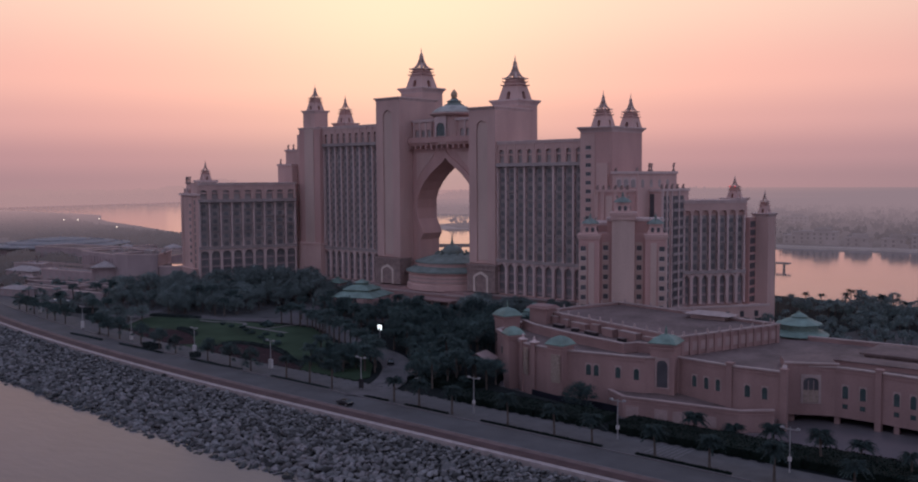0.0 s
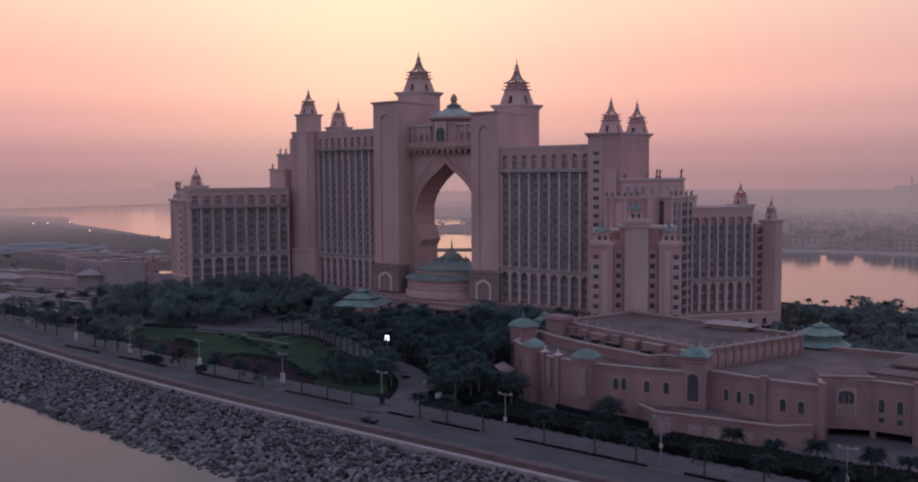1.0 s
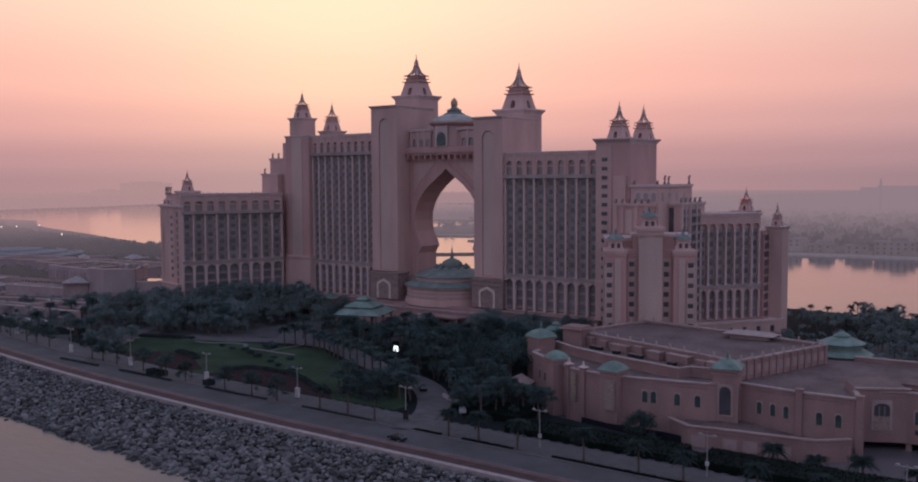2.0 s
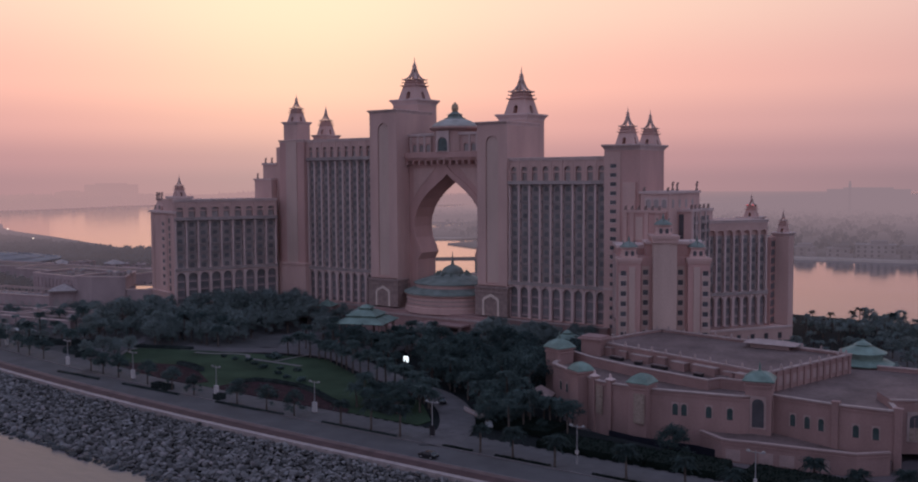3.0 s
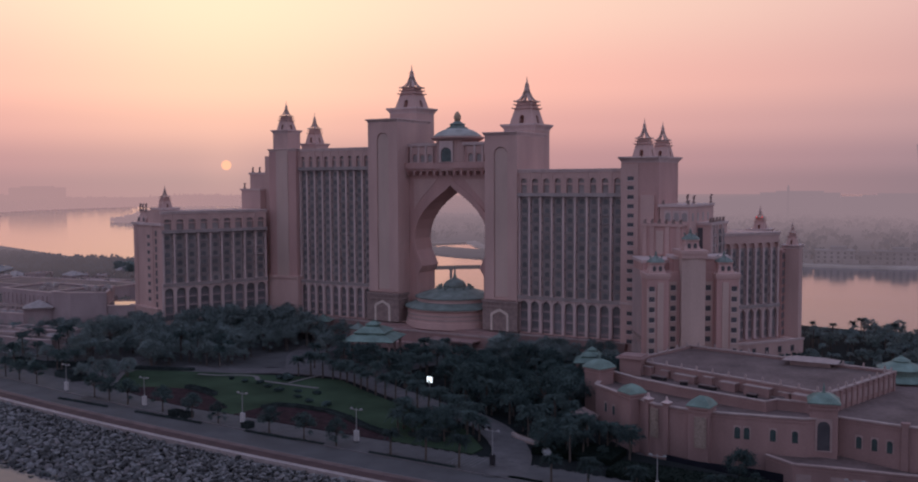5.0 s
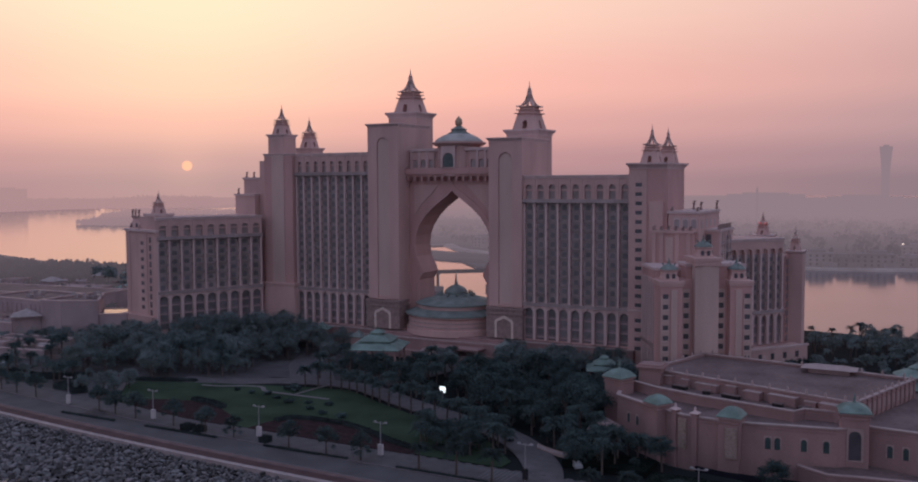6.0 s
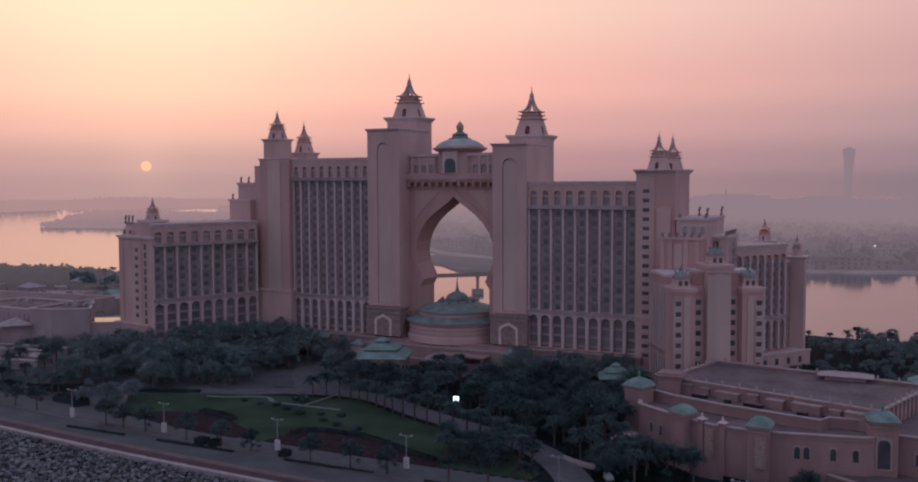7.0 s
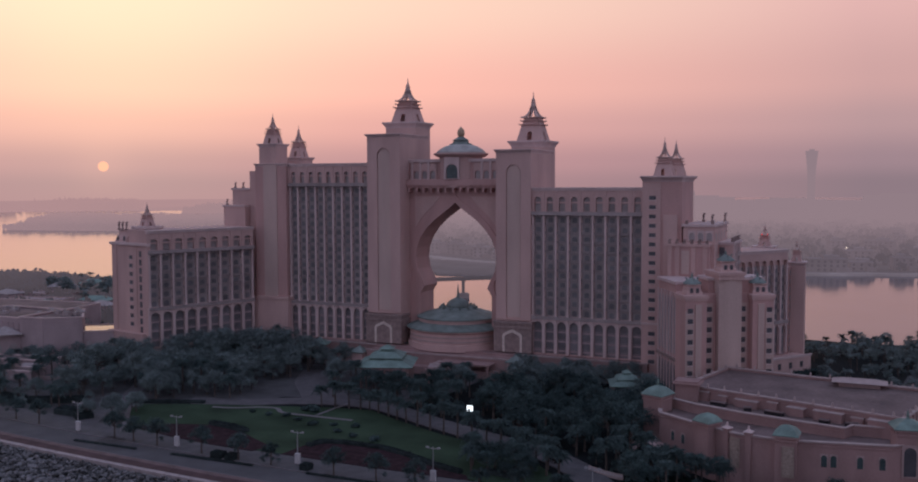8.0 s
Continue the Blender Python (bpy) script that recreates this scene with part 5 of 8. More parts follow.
# merlon blocks along the front of the upper hall
m, length = facade(upper[0], upper[2])
for u, w, d, top in ((0.10, 2.4, 1.6, 12.3), (0.21, 1.2, 1.2, 11.9), (0.33, 3.2, 2.0, 11.8), (0.45, 1.3, 1.4, 12.3), (0.56, 2.2, 2.4, 12.0), (0.70, 3.6, 2.2, 12.2), (0.82, 1.4, 1.4, 11.8), (0.92, 3.0, 2.6, 12.2)):
    bx = part("merlon_block", boxes((-w, w, -d, 0.0, 8.2, top)), PINK_LOW, uw, at=shift(m, u * length, 0.3))
    part("coping", boxes((-w - 0.2, w + 0.2, -d - 0.2, 0.1, top, top + 0.25)), CREAM, bx, at=shift(m, u * length, 0.3))
bm = bmesh.new()
lathe(bm, [(0.36, 0), (0.48, 0.22), (0.2, 0.4), (0.34, 0.7), (0.06, 1.25)], 6)
fin = to_mesh("finial", bm, CREAM)
for a, b, n in ((upper[0], upper[2], 12), (upper[2], upper[3], 9), (upper[3], upper[4], 11), (upper[4], upper[0], 6)):
    m2, l2 = facade(a, b)
    for i in range(n):
        part("finial", fin, None, uw, at=shift(m2, (i + 0.5) * l2 / n, 0.3, 13.5))
# ducts and vents lying on the lower roof tier
for x, y, w, d, turn in ((-158.0, 236.6, 4.4, 1.3, -18), (-150.0, 233.6, 2.0, 1.6, 10), (-143.0, 231.4, 5.0, 1.2, -18), (-130.4, 227.2, 2.4, 1.4, -18), (-124.0, 226.6, 3.0, 0.9, 20)):
    t = thing("roof_vent", (x, y, 9.9), "dark metal duct box on a flat roof", "vent", "vents on the hall roof", turn=turn)
    part("casing", boxes((-w / 2, w / 2, -d / 2, d / 2, 0.0, 0.9)), DARK, t, at=W[t])
    part("cap", boxes((-w / 2 - 0.15, w / 2 + 0.15, -d / 2 - 0.15, d / 2 + 0.15, 0.9, 1.05)), ROOF_RED, t, at=W[t])
# low plant rooms on the roofs
cp = part("roof_canopy", boxes((-128.4, -117.6, 262.6, 266.6, 12.6, 14.0)), SALMON_TRIM, hall)
bm = bmesh.new()
a = [bm.verts.new(p) for p in ((-130.4, 261.2, 14.0), (-115.6, 261.2, 14.0), (-115.6, 268.2, 14.0), (-130.4, 268.2, 14.0))]
b = [bm.verts.new(p) for p in ((-127.0, 264.7, 15.0), (-119.0, 264.7, 15.0))]
bm.faces.new(list(reversed(a)))
for f in ((a[0], a[1], b[1], b[0]), (a[2], a[3], b[0], b[1]), (a[1], a[2], b[1]), (a[3], a[0], b[0])):
    bm.faces.new(f)
part("canopy_roof", bm, CREAM, cp, "pale hipped canopy roof")
part("plant_room", boxes((-170.2, -164.0, 238.4, 243.6, 8.0, 14.6), (-171.0, -163.2, 237.6, 244.4, 14.6, 15.0), (-170.4, -163.8, 238.2, 243.8, 15.0, 15.5)), PINK_LOW, hall)
pr = part("plant_room", boxes((-78, -8, 240, 247, 8.2, 9.4)), PINK_LOW, hall)
part("lid", boxes((-78.3, -7.7, 239.7, 247.3, 9.4, 9.6)), ROOF_RED, pr)
rs = part("roof_step", boxes((-75, 20, 253.4, 268, 8.1, 9.2)), ROOF_RED, hall, "recessed base of a raised roof")
part("lid", boxes((-76, 20.4, 252.8, 268.4, 9.2, 9.7)), ROOF_RED, rs)
wall_run(hall, "rear_wall", [(20.0, 268.6), (-70.0, 272.2), (-96.0, 270.8)], 8.2, 9.2, 0.5, PINK_LOW, CREAM)


def turret(x, y, r, z1, rise, window=None, turn=0.0, finial=True):
    """A square turret with a flaring cap and a low green dome."""
    at = pose(x, y, 0, 0, 0, turn)
    bm = boxes((-r, r, -r, r, -6.2, z1), (-r - 0.3, r + 0.3, -r - 0.3, r + 0.3, z1 - 1.0, z1 - 0.6), (-r - 0.45, r + 0.45, -r - 0.45, r + 0.45, z1, z1 + 0.4))
    t = part("turret", bm, PINK_LOW, hall, at=at)
    bm = bmesh.new()
    k = math.sqrt(2)
    q = [(r * 1.20 * k, z1 + 0.4), (r * 1.22 * k, z1 + 0.62), (r * 1.02 * k, z1 + 0.4 + rise * 0.36), (r * 0.80 * k, z1 + 0.4 + rise * 0.64), (r * 0.46 * k, z1 + 0.4 + rise * 0.88), (r * 0.14 * k, z1 + 0.4 + rise)]
    if finial:
        q += [(0.3, z1 + 0.8 + rise), (0.4, z1 + 1.2 + rise), (0.06, z1 + 2.6 + rise)]
    lathe(bm, q, 4, turn=math.pi / 4)
    part("turret_roof", bm, VERDIGRIS, t, "verdigris low dome", at=at)
    if window:
        half, sill, top = window
        bm = bmesh.new()
        arch_pane(bm, half, sill, top - half, top, y=-r - 0.12)
        part("turret_window", bm, GLASS_DARK, t, at=at)
        bm = bmesh.new()
        arch_panel(bm, half * 2 + 1.0, top - sill + 1.0, 0.2, half + 0.05, 0.3, top - half - sill, top - sill + 0.35, z=sill - 0.3)
        part("window_surround", bm, SALMON_TRIM, t, at=shift(at, 0, -r - 0.2))
    return t


turret(-111.6, 217.6, 3.0, 12.7, 2.1, (1.35, 2.2, 9.0), turn=12)
turret(-157.2, 213.6, 2.2, 10.6, 2.2, turn=-32, finial=False)
turret(-137.8, 208.8, 2.45, 10.5, 2.3, turn=-2, finial=False)
turret(-173.6, 231.6, 2.8, 12.4, 2.4, turn=-20)
# carved panels between the small turrets
panelm = to_mesh("carved_panel", boxes((-1.4, 1.4, -0.25, 0.0, 1.2, 8.6), (-1.1, 1.1, -0.4, -0.25, 1.6, 8.2)), CARVED)
m, length = facade(front[1], front[2])
part("carved_panel", panelm, None, w1, "weathered carved stone panel", at=shift(m, length * 0.97))
m2, l2 = facade(front[2], front[3])
part("carved_panel", panelm, None, w1, "weathered carved stone panel", at=Matrix.Translation((-137.2, 208.6, 0)) @ Matrix.Rotation(radians(-2), 4, "Z") @ Matrix.Translation((0, -2.62, 0)))
bm = bmesh.new()
lathe(bm, [(1.5, 0.0), (1.5, 0.15), (0.5, 0.55), (0.25, 0.9), (0.36, 1.15), (0.05, 1.7)], 4, turn=math.pi / 4)
cap = to_mesh("post_cap", bm, PINK_LIGHT)
post = to_mesh("wall_post", boxes((-0.7, 0.7, -0.6, 0.7, -6.2, 10.0), (-0.9, 0.9, -0.8, 0.9, 10.0, 10.4)), PINK_LOW)
for x, y, r in ((-152.0, 211.2, -32), (-146.6, 209.2, -10), (-94.0, 216.7, 0), (-80.9, 217.2, 0), (-64.0, 230.3, -4), (-50.0, 228.5, -8), (-35.0, 226.2, -9)):
    wp = part("wall_post", post, None, w1, at=pose(x, y, 0, 0, 0, r))
    if x < -140:
        part("post_cap", cap, None, wp, at=pose(x, y, 10.4, 0, 0, r))


def arched_windows(parent, run, i, spots, half, sill, top, pane_mat):
    """Arched windows with pale surrounds in one stretch of a wall."""
    m, length = facade(run[i], run[i + 1])
    bm = bmesh.new()
    arch_pane(bm, half, 0, top - sill - half, top - sill, y=-0.06)
    pane = to_mesh("window", bm, pane_mat)
    bm = bmesh.new()
    arch_panel(bm, half * 2 + 0.5, top - sill + 0.4, 0.1, half + 0.02, 0.02, top - sill - half, top - sill + 0.05)
    rim = to_mesh("window_surround", bm, SALMON_TRIM)
    for u in spots:
        part("window", pane, None, parent, at=shift(m, u * length, 0, sill))
        part("window_surround", rim, None, parent, at=shift(m, u * length, -0.1, sill - 0.02))


arched_windows(w1, front, 0, (0.5, 0.86), 0.55, 3.2, 5.6, GLASS_GREEN)
arched_windows(w1, front, 4, (0.07, 0.2, 0.56, 0.86), 0.65, 3.7, 6.5, GLASS_GREEN)
arched_windows(w1, front, 6, (0.32, 0.556, 0.78), 0.6, 2.9, 5.7, GLASS_GREEN)
arched_windows(w1, front, 7, (0.333, 0.65), 0.65, 2.6, 5.4, GLASS_GREEN)
arched_windows(w2, east, 1, (0.24, 0.64), 0.65, 2.4, 5.4, GLASS_GREEN)
arched_windows(w2, east, 2, (0.286, 0.55), 0.65, 2.4, 5.4, GLASS_GREEN)
arched_windows(w2, east, 3, (0.1, 0.3, 0.55, 0.75), 0.65, 2.4, 5.4, GLASS_GREEN)
sq = to_mesh("low_window", boxes((-0.6, 0.6, -0.06, 0.05, 0, 1.1)), GLASS_GREEN)
for i, us in ((1, (0.24, 0.64)), (2, (0.286, 0.55)), (3, (0.1, 0.3, 0.55, 0.75))):
    m, length = facade(east[i], east[i + 1])
    for u in us:
        part("low_window", sq, None, w2, at=shift(m, u * length, 0, 0.0))
# the terrace wall in front
terr = [(-122.6, 208.4), (-115.6, 203.8), (-108.0, 205.3), (-99.0, 206.6), (-87.6, 208.4), (-81.8, 214.0)]
bm = bmesh.new()
deck = [(x, y + 0.4) for x, y in terr] + [(-82.0, 216.9), (-94.0, 216.3), (-108.4, 217.8), (-114.6, 212.2), (-121.6, 210.6)]
prism(bm, deck, -6.2, 0.6)
for v in bm.verts:
    if v.co.z > 0:
        v.co.z -= 0.085 * max(0.0, v.co.x + 107.0)
part("terrace", bm, ROOF_RED, hall, "dark red roof falling to one end")
tw = wall_run(hall, "terrace_wall", terr, -6.2, 0.95, 0.5, PINK_LOW, SALMON_TRIM)
# Dark strip added in front, standing in for the shaded recess below the hall.
wall_run(hall, "screen_wall", [(-146.0, 207.2), (-138.0, 205.4), (-123.0, 206.2), (-117.4, 205.2)], -6.2, -2.0, 0.3, RECESS_SHADE)
for i, u in ((1, 0.3), (2, 0.2), (2, 0.7), (3, 0.4)):
    m, length = facade(terr[i], terr[i + 1])
    part("wall_panel", boxes((-1.6, 1.6, -0.1, 0.0, -3.6, -1.0)), SALMON_TRIM, tw, at=shift(m, u * length))

# open shed at the corner of the hall
sh = thing("shed", (-173.2, 218.4, 0), "small dark open shed with a pale gabled roof beside the hall", "shed", turn=14)
bm = bmesh.new()
for sx in (-1, 1):
    a = [bm.verts.new(p) for p in ((0, -3.6, 3.5), (sx * 4.2, -3.6, 1.5), (sx * 4.2, 3.6, 1.5), (0, 3.6, 3.5))]
    b = [bm.verts.new((v.co.x, v.co.y, v.co.z - 0.28)) for v in a]
    bm.faces.new(a)
    bm.faces.new(list(reversed(b)))
    for i in range(4):
        bm.faces.new((a[i], b[i], b[(i + 1) % 4], a[(i + 1) % 4]))
part("roof", bm, SALMON_TRIM, sh, "pale gabled roof", at=W[sh])
for sx in (-3.7, 3.7):
    for sy in (-3.2, 3.2):
        part("post", boxes((sx - 0.14, sx + 0.14, sy - 0.14, sy + 0.14, -0.4, 1.6)), BARK, sh, at=W[sh])
part("back_wall", boxes((-3.6, 3.6, 2.6, 2.9, -0.4, 1.5)), DARK, sh, at=W[sh])

# octagonal green-roofed pavilion behind the hall
PX, PY = -101.1, 276.8
pv = thing("pavilion", (PX, PY, LOW), "octagonal pink pavilion with a tiered green roof", "pavilion")
bm = bmesh.new()
lathe(bm, [(6.6, LOW - 0.2), (6.6, 8.8)], 8, turn=math.pi / 8, cx=PX, cy=PY)
part("wall", bm, PINK_LOW, pv)
bm = bmesh.new()
lathe(bm, [(8.3, 8.6), (8.5, 8.9), (7.0, 9.7), (5.6, 10.2)], 16, cx=PX, cy=PY)
part("skirt_roof", bm, VERDIGRIS, pv)
bm = bmesh.new()
lathe(bm, [(5.3, 10.0), (5.3, 11.8)], 16, cx=PX, cy=PY)
part("drum", bm, VERDIGRIS, pv)
bm = bmesh.new()
lathe(bm, [(6.4, 11.7), (6.5, 12.0), (5.0, 12.6), (3.4, 13.3), (2.2, 13.7)], 16, cx=PX, cy=PY)
part("roof", bm, VERDIGRIS, pv)
bm = bmesh.new()
lathe(bm, [(2.1, 13.5), (2.1, 13.9), (2.5, 14.0), (1.4, 14.6), (0.5, 15.0), (0.1, 15.6)], 12, cx=PX, cy=PY)
part("cap", bm, VERDIGRIS, pv)


def garden_pavilion(x, y, r, z1, rise, label, roof_mat=VERDIGRIS):
    """A square open pavilion on posts with a double hipped green roof."""
    t = thing("garden_pavilion", (x, y, 0), label, "pavilion", turn=20)
    at = W[t]
    bm = bmesh.new()
    lathe(bm, [(r * 1.414, z1), (r * 1.43, z1 + 0.25), (r * 0.92, z1 + rise * 0.30), (r * 0.80, z1 + rise * 0.34), (r * 0.80, z1 + rise * 0.42), (r * 0.90, z1 + rise * 0.44), (r * 0.46, z1 + rise * 0.68), (r * 0.30, z1 + rise * 0.72), (r * 0.30, z1 + rise * 0.82), (r * 0.38, z1 + rise * 0.84), (r * 0.1, z1 + rise), (0.1, z1 + rise + 0.2), (0.04, z1 + rise + 1.3)], 4, turn=math.pi / 4)
    part("roof", bm, roof_mat, t, at=at)
    for sx in (-1, 0, 1):
        for sy in (-1, 0, 1):
            if sx or sy:
                part("post", boxes((-0.35, 0.35, -0.35, 0.35, -0.3, z1 + 0.1)), PINK_LOW, t, at=shift(at, sx * r * 0.82, sy * r * 0.82))
    part("platform", boxes((-r * 0.95, r * 0.95, -r * 0.95, r * 0.95, -0.3, 0.25)), PAVING, t, at=at)
    return t


garden_pavilion(-277.5, 267.5, 9.8, 7.4, 6.4, "open garden pavilion with a green hipped roof")
garden_pavilion(-191.8, 269.8, 5.6, 6.6, 4.4, "small garden pavilion with a green hipped roof")

garden_pavilion(-322.0, 293.4, 3.7, 7.4, 2.6, "small pavilion with a green hipped roof before the wing")
garden_pavilion(-266.0, 286.6, 4.0, 3.8, 2.0, "low kiosk with a pale hipped roof before the rotunda", CREAM)

# ---- low pink buildings beyond the hotel ----
def low_block(name, a, b, depth, z1, label, arches=0, roof=ROOF_RED, wall_mat=PINK_HAZED):
    t = thing(name, (a[0], a[1], 0), label, "building")
    m, length = facade(a, b)
    w = part("wall", boxes((0, length, 0, depth, -0.3, z1)), wall_mat, t, at=m)
    part("coping", boxes((-0.3, length + 0.3, -0.3, 0.3, z1, z1 + 0.45), (-0.3, length + 0.3, depth - 0.3, depth + 0.3, z1, z1 + 0.45), (-0.3, 0.3, 0.3, depth - 0.3, z1, z1 + 0.45), (length - 0.3, length + 0.3, 0.3, depth - 0.3, z1, z1 + 0.45)), PINK_LIGHT, t, at=m)
    part("roof", boxes((0.3, length - 0.3, 0.3, depth - 0.3, z1, z1 + 0.12)), roof, t, at=m)
    if arches:
        bm = bmesh.new()
        u = length / arches
        arch_pane(bm, u * 0.3, 0.6, z1 * 0.5, z1 * 0.72, y=-0.08)
        pane = to_mesh("window", bm, GLASS)
        for i in range(arches):
            part("window", pane, None, t, at=shift(m, (i + 0.5) * u))
    return t


def poly_block(name, poly, z1, label, ribs=0.0):
    """A flat-roofed block over a polygon, with a parapet coping."""
    t = thing(name, (*poly[0], 0), label, "building")
    bm = bmesh.new()
    prism(bm, poly, -0.3, z1 - 0.5)
    part("roof", bm, ROOF_RED, t)
    for a, b in zip(poly, poly[1:] + poly[:1]):
        m, length = facade(a, b)
        w = part("wall", boxes((0, length, -0.25, 0.05, -0.3, z1)), PINK_HAZED, t, at=m)
        part("coping", boxes((-0.2, length + 0.2, -0.45, 0.35, z1, z1 + 0.4)), PINK_LIGHT, w, at=m)
        part("string_course", boxes((0.0, length, -0.36, -0.25, z1 - 1.7, z1 - 1.35)), PINK_HAZED, w, at=m)
        if ribs and length > 12:
            n = int(length / ribs)
            rib = to_mesh("pilaster", boxes((-0.4, 0.4, -0.62, -0.25, z1 - 7.0, z1 - 1.7)), PINK_HAZED)
            for i in range(n):
                part("pilaster", rib, None, w, at=shift(m, (i + 0.5) * length / n))
            slot = to_mesh("window", boxes((-0.55, 0.55, -0.31, -0.25, z1 - 8.6, z1 - 7.2)), GLASS_DARK)
            for i in range(n):
                part("window", slot, None, w, at=shift(m, (i + 0.5) * length / n))
    return t


poly_block("retail_block", [(-430.0, 243.6), (-418.0, 244.2), (-406.2, 252.6), (-424.0, 271.0), (-430.0, 271.0)], 18.6, "tall windowless pink block beside the hotel wing")
poly_block("retail_block", [(-470.0, 247.2), (-430.4, 245.0), (-430.4, 272.0), (-470.0, 272.0)], 17.8, "long pink block with a cluttered flat roof", 3.3)
hr0 = random.Random(17)
for i in range(14):
    x, y, w, d, h = hr0.uniform(-467, -412), hr0.uniform(255, 270), hr0.uniform(1.2, 4), hr0.uniform(1.2, 3), hr0.uniform(0.7, 1.6)
    z = 17.3 if x < -430.4 else 18.1
    t = thing("roof_unit", (x, y, z), "grey air-handling unit on a flat roof", "air conditioner", "roof units")
    part("casing", boxes((-w / 2, w / 2, -d / 2, d / 2, 0.0, h)), CONCRETE, t, at=W[t])
    part("cowl", boxes((-w / 4, w / 4, -d / 4, d / 4, h, h + 0.3)), STEEL, t, at=W[t])
low_block("arcade_building", (-409.5, 251.2), (-396.8, 259.4), 18, 12.8, "low pink arcade with a shallow reflecting pool on its roof", 4, WATER, PINK_HAZED)
low_block("shop_row", (-478.0, 229.0), (-438.0, 235.5), 8, 9.4, "pink shop row with a white trellis roof", 8, CONCRETE)
low_block("gatehouse", (-436.2, 234.6), (-429.4, 243.2), 8, 11.6, "small pink gatehouse with a pale flat roof", 2, CONCRETE)
low_block("shop_row", (-486.0, 216.0), (-436.0, 232.0), 9, 4.6, "low terraced pink shop row", 9)
low_block("shop_row", (-500.0, 206.0), (-398.0, 220.0), 7, 3.4, "low pink garden wall building", 9)
low_block("shop_row", (-434.0, 225.5), (-402.0, 230.5), 8, 5.2, "low pink terrace house", 5)
low_block("retail_block", (-560.0, 290.0), (-470.0, 300.0), 30, 12.0, "wide pink block with a flat roof", 10)
low_block("retail_block", (-640.0, 300.0), (-590.0, 310.0), 26, 10.0, "low pink block near the lagoon", 7)
# pale hipped canopy over the gatehouse
m, length = facade((-436.2, 234.6), (-429.4, 243.2))
gc = thing("canopy", tuple(m @ Vector((length / 2, 4, 11.6))), "pale hipped canopy over a small gatehouse", "canopy")
bm = bmesh.new()
lathe(bm, [(8.6, 11.9), (8.7, 12.3), (2.4, 14.2), (1.6, 14.4), (0.1, 15.2)], 4, turn=math.pi / 4, cx=length / 2, cy=4)
part("roof", bm, CONCRETE, gc, at=m)
for sx in (-4.6, 4.6):
    for sy in (-4.2, 4.2):
        part("post", boxes((length / 2 + sx - 0.3, length / 2 + sx + 0.3, 4 + sy - 0.3, 4 + sy + 0.3, -0.3, 11.95)), PINK_HAZED, gc, at=m)
# white trellis bays over the shop row
m, length = facade((-478.0, 229.0), (-438.0, 235.5))
tr = thing("trellis", tuple(m @ Vector((0, 2, 9.4))), "pale trellis pergola on a flat roof", "pergola")
beam = to_mesh("beam", boxes((0, length - 4, -0.15, 0.15, 2.6, 2.9)), CREAM)
for v in (2.0, 7.0):
    part("beam", beam, None, tr, at=shift(m, 2, v, 9.5))
rafter = to_mesh("rafter", boxes((-0.1, 0.1, -0.4, 5.5, 2.9, 3.1)), CREAM)
leg = to_mesh("post", boxes((-0.15, 0.15, -0.15, 0.15, -0.1, 2.6)), CREAM)
for i in range(24):
    part("rafter", rafter, None, tr, at=shift(m, 2.4 + i * (length - 5) / 23, 2.0, 9.5))
for i in range(9):
    for v in (2.0, 7.0):
        part("post", leg, None, tr, at=shift(m, 2.2 + i * (length - 4.4) / 8, v, 9.5))


def resort_house(x, y, w, d, h, turn, hip):
    """A small pink resort house with a parapet or a pale hipped roof."""
    t = thing("resort_house", (x, y, 0), "small pink resort house with a pale roof among trees", "house", "resort houses by the lagoon", turn=turn)
    at = W[t]
    part("wall", boxes((-w / 2, w / 2, -d / 2, d / 2, -0.3, h)), PINK_HAZED, t, at=at)
    if hip:
        bm = bmesh.new()
        a = [bm.verts.new((sx * (w / 2 + 0.6), sy * (d / 2 + 0.6), h)) for sx, sy in ((-1, -1), (1, -1), (1, 1), (-1, 1))]
        b = [bm.verts.new((sx * w * 0.2, 0, h + d * 0.25)) for sx in (-1, 1)]
        bm.faces.new(list(reversed(a)))
        bm.faces.new((a[0], a[1], b[1], b[0]))
        bm.faces.new((a[2], a[3], b[0], b[1]))
        bm.faces.new((a[1], a[2], b[1]))
        bm.faces.new((a[3], a[0], b[0]))
        part("roof", bm, VERDIGRIS if hip > 1 else CONCRETE, t, at=at)
    else:
        part("parapet", boxes((-w / 2 - 0.2, w / 2 + 0.2, -d / 2 - 0.2, -d / 2 + 0.3, h, h + 0.7), (-w / 2 - 0.2, w / 2 + 0.2, d / 2 - 0.3, d / 2 + 0.2, h, h + 0.7), (-w / 2 - 0.2, -w / 2 + 0.3, -d / 2 + 0.3, d / 2 - 0.3, h, h + 0.7), (w / 2 - 0.3, w / 2 + 0.2, -d / 2 + 0.3, d / 2 - 0.3, h, h + 0.7)), CREAM, t, at=at)
    pane = to_mesh("window", boxes((-0.7, 0.7, -0.08, 0.05, 0.8, 2.6)), GLASS)
    n = max(2, int(w // 4))
    for i in range(n):
        part("window", pane, None, t, at=shift(at, -w / 2 + (i + 0.5) * w / n, -d / 2))


